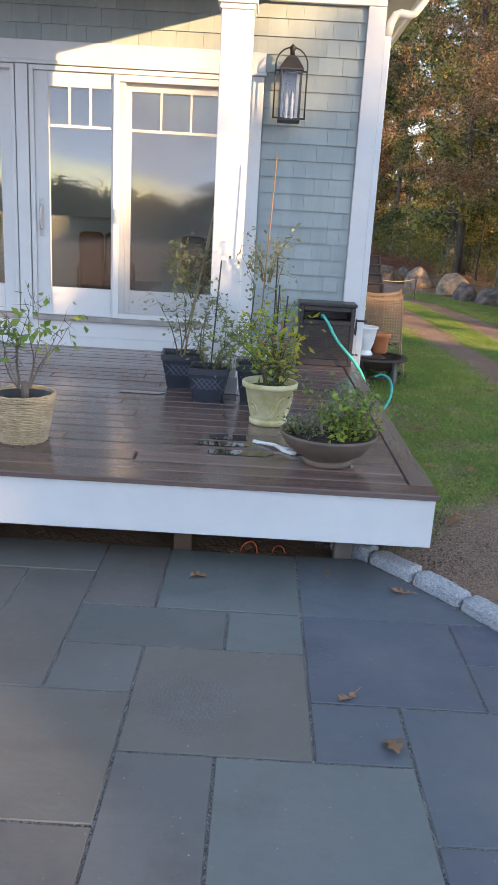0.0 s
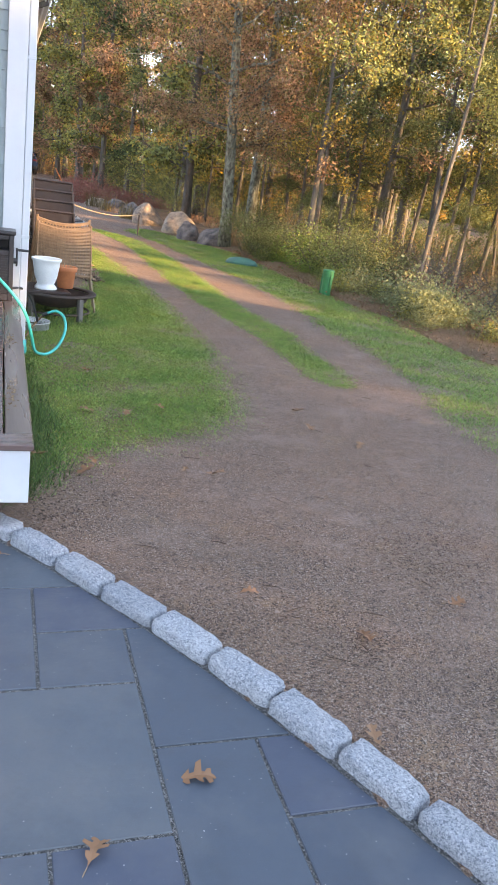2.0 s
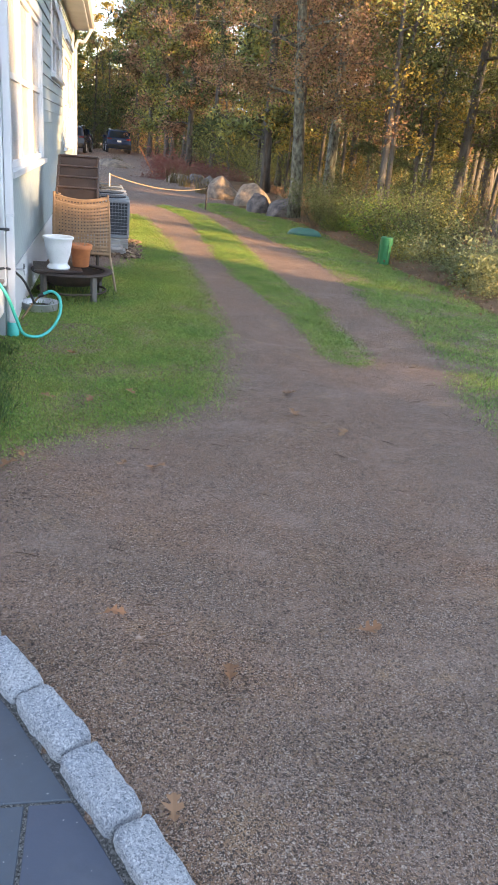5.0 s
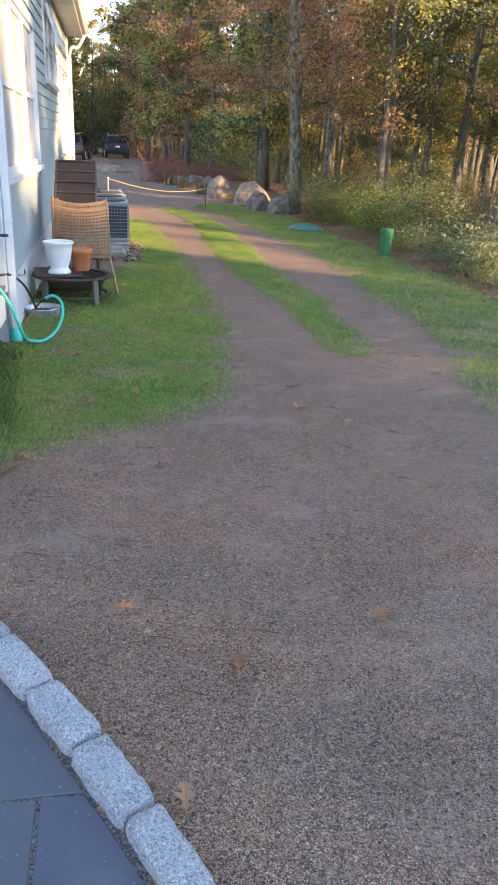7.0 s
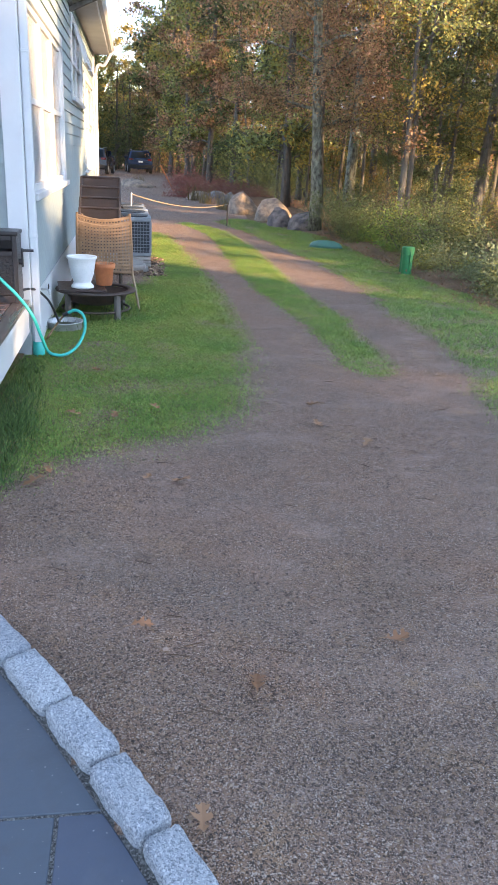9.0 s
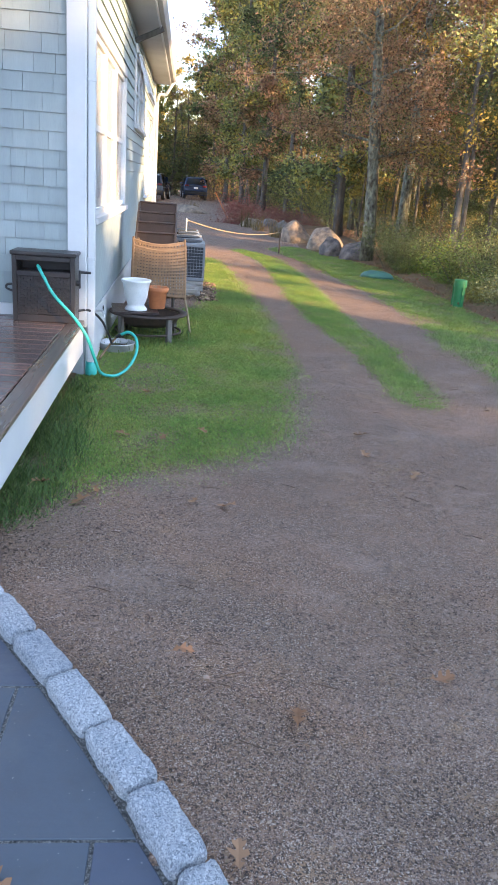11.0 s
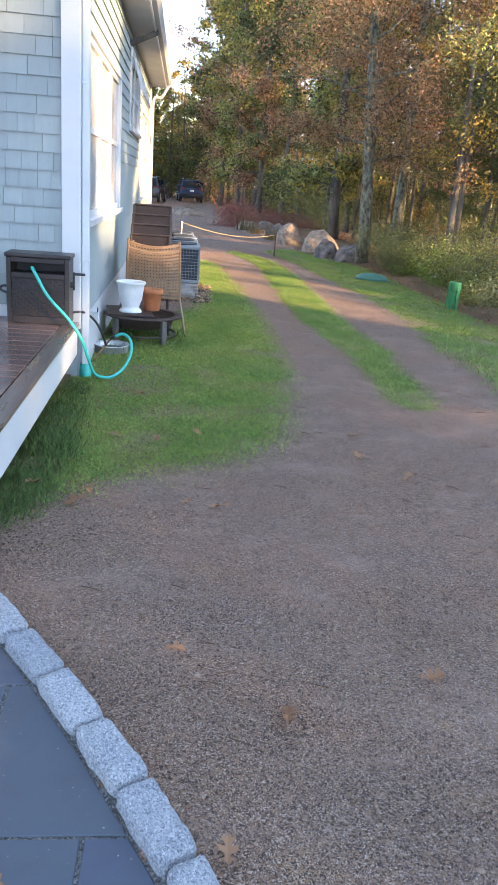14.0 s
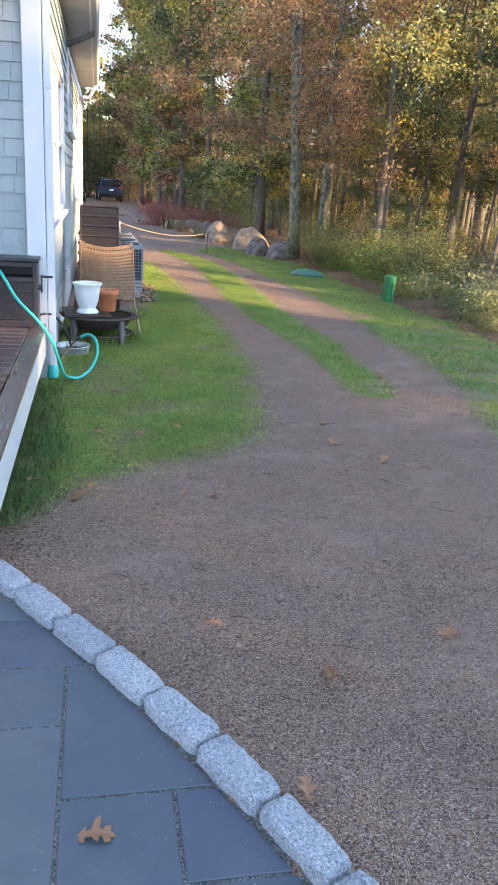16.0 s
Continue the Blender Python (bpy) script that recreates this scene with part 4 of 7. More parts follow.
ends = [[bm.verts.new((1.211 + a, yy, 3.47 + b)) for a, b in prof] for yy in (6.4, 18.9)]
for k in range(len(prof)):
    bm.faces.new((ends[0][k], ends[0][(k + 1) % 8], ends[1][(k + 1) % 8], ends[1][k]))
bm.faces.new(ends[0][::-1])
bm.faces.new(ends[1])
part("gutter", bm, M["soffit"], roof, "white metal gutter")
brace = part("rafter_bracket", B((0.0, 0.42, -0.045, 0.045, -0.03, 0.03), bevel=0.004), M["oldwood"], roof, "grey eaves bracket")
brace.matrix_basis = pose(0.86, 12.0, 3.255, 0, -25, 0)
part("gable", B((-3.5, SX, 6.73, 6.86, 3.7, 3.8)), M["shingle"], roof)

porch = thing("porch_roof", None, "shading porch roof on a square white column", "porch", kind="structure")
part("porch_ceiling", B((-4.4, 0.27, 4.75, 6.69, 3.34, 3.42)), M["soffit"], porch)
part("porch_beam", B((-4.4, 0.27, 4.75, 4.95, 3.42, 3.62)), M["trim"], porch)
part("porch_covering", B((-4.5, 0.29, 4.73, 6.69, 3.62, 3.68)), M["iron"], porch)
column = thing("column", pose(-0.222, 5.2, DZ), "square white painted porch column", "column", kind="structure")
part("shaft", B((-0.098, 0.098, -0.098, 0.098, 0.0, 2.37), bevel=0.004), M["trim"], column)
part("capital", B((-0.108, 0.108, -0.108, 0.108, 2.37, 2.40), (-0.122, 0.122, -0.122, 0.122, 2.40, 2.43), (-0.112, 0.112, -0.112, 0.112, 2.43, 2.91), bevel=0.004), M["trim"], column)
part("plinth", B((-0.112, 0.112, -0.112, 0.112, 0.0, 0.12), bevel=0.004), M["trim"], column)

trim = thing("trim", None, "white painted corner boards and base boards", "trim", kind="structure")
part("corner_board", B((0.735, 0.877, HY - 0.022, FY, 0.36, 3.252), bevel=0.003), M["trim"], trim)
part("corner_board", B((SX, 0.877, FY, FY + 0.13, 0.36, 3.45), bevel=0.003), M["trim"], trim)
part("base_board", B((SX, HX - 0.005, FY + 0.13, 18.7, -0.1, 0.40), bevel=0.003), M["trim"], trim)
part("frieze_board", B((-0.05, 0.877, HY - 0.026, FY, 3.254, 3.335), bevel=0.003), M["trim"], trim)
part("base_board", B((-8, 0.735, HY - 0.012, FY, 0.43, 0.52), bevel=0.003), M["trim"], trim)
part("end_board", B((SX, HX + 0.012, 18.2, 18.7, 0.40, 3.44), bevel=0.003), M["trim"], trim)

# ---- door ----


def frame_boxes(x0, x1, z0, z1, w, y0, y1, wb=None):
    wb = wb or w
    return ((x0, x0 + w, y0, y1, z0, z1), (x1 - w, x1, y0, y1, z0, z1), (x0 + w, x1 - w, y0, y1, z1 - w, z1), (x0 + w, x1 - w, y0, y1, z0, z0 + wb))


def sliding_door(name, x0, x1, label):
    d = thing(name, None, label, "door", kind="structure")
    part("door_frame", B(*frame_boxes(x0, x1, 0.66, 2.70, 0.035, HY - 0.015, FY + 0.1), bevel=0.002), M["trim"], d)
    part("threshold", B((x0, x1, HY - 0.05, HY - 0.016, 0.655, 0.70), bevel=0.003), M["stone"], d, "grey weathered threshold")
    xm = (x0 + x1) / 2 - 0.12 if name == "door_1" else (x0 + x1) / 2
    for a, b, yy in ((x0 + 0.036, xm + 0.045, HY + 0.012), (xm - 0.03, x1 - 0.036, HY + 0.06)):
        leaf = part("door_panel", B(*frame_boxes(a, b, 0.70, 2.664, 0.115, yy, yy + 0.04, 0.24), bevel=0.003), M["trim"], d, "white door panel with glass")
        g = part("glass", B((a + 0.1, b - 0.1, yy + 0.017, yy + 0.023, 0.92, 2.56)), M["glass"], leaf)
        g.visible_shadow = False
        n = 3
        w = (b - a - 0.23)
        for k in range(1, n):
            x = a + 0.115 + w * k / n
            part("muntin", B((x - 0.009, x + 0.009, yy + 0.004, yy + 0.014, 2.262, 2.549)), M["trim"], leaf)
        part("muntin", B((a + 0.115, b - 0.115, yy + 0.004, yy + 0.014, 2.24, 2.262)), M["trim"], leaf)
    return d, xm


d1, xm = sliding_door("door_1", -1.965, -0.245, "white sliding glass door with a small-paned top row")
sliding_door("door_2", -3.85, -2.085, "white sliding glass door with a small-paned top row")
screen = part("screen_frame", B(*frame_boxes(xm - 0.05, -0.28, 0.69, 2.66, 0.05, HY - 0.012, HY + 0.008), bevel=0.003), M["trim"], d1, "white insect screen frame")
m, nt, b = nodes_of("insect_screen")
b.inputs["Base Color"].default_value = (0.15, 0.15, 0.15, 1)
b.inputs["Roughness"].default_value = 0.7
b.inputs["Alpha"].default_value = 0.10
sm = part("mesh_sheet", B((xm - 0.02, -0.31, HY - 0.003, HY - 0.002, 0.72, 2.63)), m, screen, "fine grey insect mesh")
sm.visible_shadow = False
hd = part("door_handle", tube(bmesh.new(), smooth_path([(-1.885, HY + 0.012, 1.42), (-1.885, HY - 0.035, 1.45), (-1.885, HY - 0.035, 1.58), (-1.885, HY + 0.012, 1.62)], 5), 0.011, 8), M["galv"], d1, "brushed metal pull handle", True)
part("handle_plate", B((-1.905, -1.865, HY + 0.004, HY + 0.011, 1.36, 1.67), bevel=0.002), M["galv"], d1)
part("screen_latch", B((xm - 0.04, xm - 0.012, HY - 0.024, HY - 0.0125, 1.50, 1.62), bevel=0.003), M["galv"], d1)

casing = thing("door_trim", None, "white flat casing round the glass doors", "trim", kind="structure")
part("head_casing", B((-8, -0.05, HY - 0.02, HY - 0.0005, 2.735, 2.88), bevel=0.003), M["trim"], casing)
part("head_drip", B((-8, -0.04, HY - 0.035, HY - 0.0005, 2.705, 2.733), bevel=0.003), M["trim"], casing)
part("side_casing", B((-0.215, -0.055, HY - 0.018, HY - 0.0005, 0.52, 2.703), bevel=0.003), M["trim"], casing)
part("mullion_casing", B((-2.075, -1.975, HY - 0.018, HY + 0.02, 0.66, 2.703), bevel=0.003), M["trim"], casing)
part("apron", B((-8, -0.22, HY - 0.016, HY - 0.0005, 0.52, 0.655), bevel=0.003), M["trim"], casing)

# ---- side windows ----


def side_window(name, y0, y1, z0, z1, sashes, label):
    w = thing(name, None, label, "window", kind="structure")
    t = 0.10
    x = HX + 0.006
    part("casing", B((SX, x, y0 - t, y0, z0, z1 + t), (SX, x, y1, y1 + t, z0, z1 + t), (SX, x + 0.004, y0, y1, z1, z1 + t), bevel=0.003), M["trim"], w)
    part("window_sill", B((SX, x + 0.035, y0 - t - 0.02, y1 + t + 0.02, z0 - 0.055, z0 - 0.003), bevel=0.004), M["trim"], w)
    span = (y1 - y0) / sashes
    for k in range(sashes):
        a, b = y0 + span * k + 0.001, y0 + span * (k + 1) - 0.001
        fr = part("window_frame", B(*[(SX - 0.06, SX + 0.015, p, q, r, s) for p, q, _, _, r, s in frame_boxes(a, b, z0, z1, 0.055, 0, 0)], bevel=0.003), M["trim"], w)
        part("meeting_rail", B((SX - 0.05, SX + 0.012, a + 0.056, b - 0.056, (z0 + z1) / 2 - 0.025, (z0 + z1) / 2 + 0.025)), M["trim"], fr)
        g = part("pane", B((SX - 0.008, SX - 0.004, a + 0.05, b - 0.05, z0 + 0.05, z1 - 0.05)), M["window"], fr)
        g.visible_shadow = False
        part("blind", B((SX - 0.018, SX - 0.012, a + 0.052, b - 0.052, z0 + 0.052, z1 - 0.052)), M["trim"], fr, "lowered white blind")
    return w


side_window("window_1", 7.18, 10.3, 1.20, 2.62, 3, "white triple window with lowered blinds")
w2 = side_window("window_2", 12.1, 14.2, 2.22, 3.14, 2, "high white window with two open top sashes")
side_window("window_3", 15.0, 17.5, 1.22, 2.66, 2, "white double window with lowered blinds")
for y in (12.16, 13.20):
    sash = part("open_sash", B(*[(0.0, 0.035, p, q, r, t) for p, q, _, _, r, t in frame_boxes(0.0, 0.94, -0.50, 0.0, 0.05, 0, 0)], bevel=0.003), M["trim"], w2, "white awning sash tilted outwards")
    sash.matrix_basis = pose(HX + 0.012, y, 3.12, 0, -17, 0)
    part("pane", B((0.014, 0.020, 0.045, 0.895, -0.455, -0.045)), M["window"], sash).visible_shadow = False
    part("muntin", B((0.020, 0.028, 0.46, 0.48, -0.449, -0.051)), M["trim"], sash)

# ---- shingles ----
shingle_meshes = {}


def shingle_mesh(w):
    w = max(0.05, round(w / 0.02) * 0.02)
    if w not in shingle_meshes:
        bm = bmesh.new()
        g = 0.0012
        v = [bm.verts.new(p) for p in ((g, -0.020, 0), (w - g, -0.020, 0), (w - g, -0.004, 0.155), (g, -0.004, 0.155), (g, 0, 0), (w - g, 0, 0), (w - g, 0, 0.155), (g, 0, 0.155))]
        for f in ((0, 1, 2, 3), (1, 5, 6, 2), (4, 0, 3, 7), (5, 4, 7, 6), (3, 2, 6, 7), (4, 5, 1, 0)):
            bm.faces.new([v[i] for i in f])
        ob = mesh_ob("shingle", bm, M["shingle"])
        shingle_meshes[w] = ob.data
        bpy.data.objects.remove(ob)
    return shingle_meshes[w], w


wall_front = bpy.data.objects["wall_front"]
wall_side = bpy.data.objects["wall_side"]
EXPO = 0.1318
rs = random.Random(5)


def courses(parent, u0, u1, z0, z1, place):
    n = 0
    z = 0.52 - EXPO - 0.016
    while z < z1:
        if z + EXPO > z0:
            u = u0
            while u < u1 - 0.01:
                w = rs.choice((0.10, 0.12, 0.14, 0.16, 0.2, 0.22, 0.26))
                if u + w > u1 - 0.05:
                    w = u1 - u
                w = min(w, u1 - u)
                me, wr = shingle_mesh(w)
                ob = piece("shingle", me, parent, place(u, z + rs.uniform(-0.001, 0.001)))
                ob.scale = (w / wr, 1, 1)
                u += w
                n += 1
        z += EXPO
    return n


# front strip between casing and corner board, and over the door
courses(wall_front, -0.05, 0.735, 0.52, 3.4, lambda u, z: pose(u, FY, z))
courses(wall_front, -3.4, -0.05, 2.90, 3.35, lambda u, z: pose(u, FY, z))


def side_courses(y0, y1, z0, z1):
    bm = bmesh.new()
    z = 0.41
    while z < min(z1, 3.44):
        a = y0
        while a < y1 - 0.01:
            w = min(rs.choice((0.3, 0.42, 0.55, 0.7)), y1 - a)
            if z + EXPO > z0 and z < z1:
                zz0, zz1 = max(z, z0), min(z + EXPO + 0.012, z1 + 0.012, 3.45)
                v = [bm.verts.new(p) for p in ((SX + 0.024, a + 0.001, zz0), (SX + 0.024, a + w - 0.001, zz0), (SX + 0.006, a + w - 0.001, zz1), (SX + 0.006, a + 0.001, zz1), (SX, a + 0.001, zz0), (SX, a + w - 0.001, zz0))]
                bm.faces.new(v[:4])
                bm.faces.new((v[4], v[5], v[1], v[0]))
            a += w
        z += EXPO
    return bm


rows = [(FY + 0.13, 7.07, 0.41, 3.45), (7.07, 10.41, 0.41, 1.14), (7.07, 10.41, 2.73, 3.45), (10.41, 11.99, 0.41, 3.45), (11.99, 14.31, 0.41, 2.16), (11.99, 14.31, 3.25, 3.45), (14.31, 14.89, 0.41, 3.45), (14.89, 17.61, 0.41, 1.16), (14.89, 17.61, 2.77, 3.45), (17.61, 18.2, 0.41, 3.45)]
for r in rows:
    ob = part("siding", side_courses(*r), M["shingle"], wall_side, "long pale grey-green shingle courses")
    ob["kind"] = "stuff"

# ---- downspouts, lantern ----


def downspout(name, x, y, ztop, out, foot):
    d = thing(name, None, "white metal downspout with a teal foot" if foot else "white metal downspout at the far corner", "downspout")
    p = smooth_path([out, (x + (out[0] - x) * 0.55, y + (out[1] - y) * 0.4, ztop + 0.05), (x, y, ztop - 0.12), (x, y, 1.5), (x, y, 0.16)], 6)
    part("elbow", tube(bmesh.new(), p[:13], 0.032, 12), M["trim"], d, smooth=True)
    part("pipe", B((x - 0.03, x + 0.03, y - 0.03, y + 0.03, 0.05 if foot else 0.19, ztop - 0.12), bevel=0.01, segs=2), M["trim"], d)
    for z in (0.9, 2.2):
        part("strap", B((x - 0.0325, x + 0.0325, y - 0.0325, y + 0.0325, z - 0.012, z + 0.012), bevel=0.003), M["trim"], d)
    if foot:
        part("foot", lathe([(0.046, -0.07), (0.048, -0.06), (0.048, 0.0), (0.045, 0.01), (0.043, 0.06), (0.036, 0.062)], 18), M["teal"], d, "teal plastic adapter", True).matrix_basis = pose(x, y, 0)
    else:
        part("elbow", tube(bmesh.new(), smooth_path([(x, y, 0.2), (x, y, 0.08), (x + 0.12, y, 0.02)], 5), 0.04, 10), M["trim"], d)
    return d


downspout("downspout", 0.9095, HY + 0.06, 3.18, (1.26, 6.62, 3.48), True)
downspout("downspout", HX + 0.045, 18.45, 3.18, (1.26, 18.5, 3.48), False)

lant = thing("wall_lantern", pose(0.155, HY - 0.02, 2.36), "large dark bronze wall lantern with clear glass", "lantern")
part("backplate", B((-0.05, 0.05, 0.0, 0.015, 0.06, 0.42), bevel=0.003), M["iron"], lant)
part("arm", B((-0.012, 0.012, -0.03, 0.0, 0.30, 0.33)), M["iron"], lant)
part("base_tray", B((-0.088, 0.088, -0.205, -0.03, 0.0, 0.018), bevel=0.003), M["iron"], lant)
for sx in (-0.078, 0.078):
    for sy in (-0.195, -0.04):
        part("corner_bar", B((sx - 0.007, sx + 0.007, sy - 0.007, sy + 0.007, 0.018, 0.37)), M["iron"], lant)
for a in ((-0.071, 0.071, -0.197, -0.194), (-0.071, 0.071, -0.042, -0.039), (-0.08, -0.077, -0.188, -0.047), (0.077, 0.08, -0.188, -0.047)):
    part("pane", B((*a, 0.02, 0.365)), M["clear"], lant).visible_shadow = False
bm = lathe([(0.135, 0.37), (0.135, 0.382), (0.062, 0.465), (0.05, 0.47), (0.05, 0.48), (0.0, 0.485)], 4)
bmesh.ops.rotate(bm, verts=bm.verts[:], cent=(0, 0, 0), matrix=Matrix.Rotation(radians(45), 3, "Z"))
bmesh.ops.translate(bm, verts=bm.verts[:], vec=(0, -0.118, 0))
part("roof_cap", bm, M["iron"], lant)
bm = lathe([(0.0, 0.48), (0.018, 0.485), (0.018, 0.52), (0.026, 0.53), (0.022, 0.55), (0.008, 0.565), (0.0, 0.57)], 14)
bmesh.ops.translate(bm, verts=bm.verts[:], vec=(0, -0.118, 0))
part("finial", bm, M["iron"], lant, smooth=True)
hoop = [(-0.125, -0.118, 0.03), (-0.125, -0.118, 0.36), (-0.125, -0.118, 0.40)] + [(-0.125 * math.cos(radians(a)), -0.118, 0.42 + 0.125 * math.sin(radians(a))) for a in range(0, 181, 15)] + [(0.125, -0.118, 0.40), (0.125, -0.118, 0.03)]
part("hoop", tube(bmesh.new(), hoop, 0.006, 8), M["iron"], lant, smooth=True)
for z in (0.03, 0.375):
    part("hoop_bar", tube(bmesh.new(), [(-0.132, -0.118, z), (0.132, -0.118, z)], 0.007, 8), M["iron"], lant)
for x in (-0.022, 0.022):
    bm = lathe([(0.011, 0.018), (0.011, 0.17), (0.006, 0.18), (0.008, 0.20), (0.0, 0.235)], 12)
    bmesh.ops.translate(bm, verts=bm.verts[:], vec=(x, -0.118, 0))
    part("candle_bulb", bm, M["candle"], lant, "pale candle sleeve and bulb", True)

# ---- room behind the glass ----
sofa = thing("sofa", pose(-2.6, 8.5, 0.66), "pale linen sofa seen from behind", "sofa")
part("back", B((-0.9, 1.1, -0.42, -0.2, 0.1, 0.88), bevel=0.04, segs=2), M["sofa"], sofa)
part("seat", B((-0.9, 1.1, -0.2, 0.5, 0.1, 0.45), bevel=0.04, segs=2), M["sofa"], sofa)
for x in (-0.92, 1.1):
    part("arm", B((x, x + 0.02, -0.42, 0.5, 0.1, 0.62), bevel=0.005), M["sofa"], sofa)
for k, x in enumerate((-1.62, -0.55)):
    ch = thing("armchair", pose(x, 8.1 + 0.5 * k, 0.66, 0, 0, 8 - 20 * k), "brown leather armchair indoors", "armchair", "armchairs in the room")
    for i in range(2):
        part("back_cushion", B((-0.24 + 0.25 * i, 0.0 + 0.25 * i, -0.4, -0.2, 0.2, 0.74), bevel=0.05, segs=3), M["leather"], ch, smooth=True)
    part("seat", B((-0.28, 0.3, -0.2, 0.4, 0.12, 0.42), bevel=0.05, segs=2), M["leather"], ch)
pf = thing("pouf", pose(-0.75, 7.55, 0.66), "pale round floor cushion indoors", "pouf")
part("cushion", lathe([(0, 0), (0.26, 0.01), (0.34, 0.1), (0.33, 0.22), (0.2, 0.3), (0, 0.31)], 24), M["sofa"], pf, smooth=True)

# ---- things on the deck ----
rp = np.random.default_rng(31)


def grow(parent, base, height, stems, lean, leaves, size, leaf, seed, width=0.5, fluff=0.05, start=0.3, up=0.0, thick=0.006, stem_mat=None, leaf_label=""):
    """Stems with side shoots, each a part, and their leaves."""
    rng = np.random.default_rng(seed)
    cen = []
    for k in range(stems):
        a = rng.uniform(0, 6.28)
        d = Vector((math.cos(a) * lean, math.sin(a) * lean, 1)).normalized()
        p, r = limb(Vector(base) + Vector((math.cos(a) * 0.03, math.sin(a) * 0.03, 0)), d, height * rng.uniform(0.75, 1.05), thick, rng, 0.0, 7)
        bm = tube(bmesh.new(), p, r, 6)
        for q in p[2:]:
            for _ in range(2):
                sp, sr = limb(q, Vector(rng.normal(0, 1, 3) + np.array([0, 0, 0.3])).normalized(), height * 0.2 * rng.uniform(0.5, 1.2), thick * 0.4, rng, 0.05, 3)
                tube(bm, sp, sr, 4, False)
                if q.z > base[2] + height * start:
                    cen += sp[1:]
        part("stem", bm, stem_mat or M["stem"], parent)["kind"] = "stuff"
    c = np.array([tuple(a) for a in cen])
    i = rng.integers(0, len(c), leaves)
    pos = c[i] + rng.normal(size=(leaves, 3)) * fluff
    ob = new("leaves", leaf_mesh("leaves", pos, size, leaf, width, 0.3, rng, up))
    ob.parent = parent
    ob["kind"] = "stuff"
    if leaf_label:
        ob["label"] = leaf_label


def limb(p, d, length, r, rng, droop=0.0, n=5):
    pts, rad = [p], [r]
    for k in range(n):
        d = (d + Vector(rng.normal(0, 0.16, 3)) + Vector((0, 0, -droop))).normalized()
        p = p + d * (length / n)
        pts.append(p)
        rad.append(max(r * (1 - (k + 1) / (n + 0.6)), r * 0.12))
    return pts, rad


# woven basket with a small citrus shrub
bk = thing("basket_planter", pose(-1.165, 3.73, DZ), "round woven seagrass basket with a sparse shrub", "planter")
bm = bmesh.new()
for k in range(24):
    z = 0.006 + k * 0.0105
    r = 0.118 + 0.046 * (k / 23) ** 0.9 + 0.002 * math.sin(k * 2.1)
    bm = bmesh.new()
    ring = [(r * math.cos(a), r * math.sin(a), z + 0.0022 * math.sin(a * 26 + k * 2.2)) for a in np.linspace(0, 2 * math.pi, 41)]
    tube(bm, ring, 0.0062, 6, False)
    part("coil", bm, M["basket"], bk, "", True)
part("lining", lathe([(0, 0.0), (0.112, 0.0), (0.15, 0.235), (0.145, 0.235), (0.11, 0.2), (0.0, 0.2)], 28), M["black"], bk)
part("soil", lathe([(0.14, 0.205), (0.08, 0.215), (0, 0.218)], 20), M["soil"], bk)
bm = tube(bmesh.new(), [(0.02, -0.02, 0.19), (0.02, -0.02, 0.27), (0.015, -0.015, 0.31)], [0.022, 0.02, 0.015], 8)
part("trunk", bm, M["bark"], bk, smooth=True)
grow(bk, (0.01, 0, 0.27), 0.46, 9, 0.34, 90, 0.058, M["leaf_pot"], 41, 0.55, 0.02, 0.45, thick=0.005, stem_mat=M["bark"])


def square_pot(x, y, w, h, turn, label, seed):
    t = thing("square_planter", pose(x, y, DZ, 0, 0, turn), label, "planter", "dark square planters on the deck")
    a, b = w / 2, w / 2 * 0.68
    bm = bmesh.new()
    sec = [(b, 0), (b * 1.02, 0.012), (a * 0.93, h - 0.045), (a * 0.93, h - 0.04), (a, h - 0.036), (a, h), (a * 0.9, h), (a * 0.86, h - 0.05), (0.01, h - 0.05)]
    rings = [[bm.verts.new((sx * r, sy * r, z)) for sx, sy in ((-1, -1), (1, -1), (1, 1), (-1, 1))] for r, z in sec]
    for p, q in zip(rings, rings[1:]):
        for k in range(4):
            bm.faces.new((p[k], p[(k + 1) % 4], q[(k + 1) % 4], q[k]))
    bm.faces.new(rings[0][::-1])
    bm.faces.new(rings[-1])
    bmesh.ops.bevel(bm, geom=[e for e in bm.edges if abs(e.verts[0].co.z - e.verts[1].co.z) > 0.1], offset=0.012, segments=2, affect="EDGES")
    part("pot", bm, M["navy"], t)
    for side in range(4):
        bm = bmesh.new()
        z0, z1 = h * 0.40, h * 0.72
        for k in range(-4, 5):
            for s in (-1, 1):
                x0, x1 = k * w * 0.13 - s * w * 0.12, k * w * 0.13 + s * w * 0.12
                lim = w * 0.405
                if max(abs(x0), abs(x1)) < lim:
                    r = lambda z: -(b * 1.02 + (a * 0.93 - b * 1.02) * (z - 0.012) / (h - 0.057)) - 0.0005
                    tube(bm, [(x0, r(z0), z0), (x1, r(z1), z1)], 0.0026, 4)
        bmesh.ops.rotate(bm, verts=bm.verts[:], cent=(0, 0, 0), matrix=Matrix.Rotation(side * math.pi / 2, 3, "Z"))
        part("lattice_relief", bm, M["navy_line"], t, "raised diamond lattice")
    part("soil", B((-a * 0.86, a * 0.86, -a * 0.86, a * 0.86, h - 0.048, h - 0.03), bevel=0.008), M["soil"], t)
    return t


def stake(parent, p0, p1, r, material, label="", n="stake"):
    part(n, tube(bmesh.new(), [p0, p1], r, 7), material, parent, label)


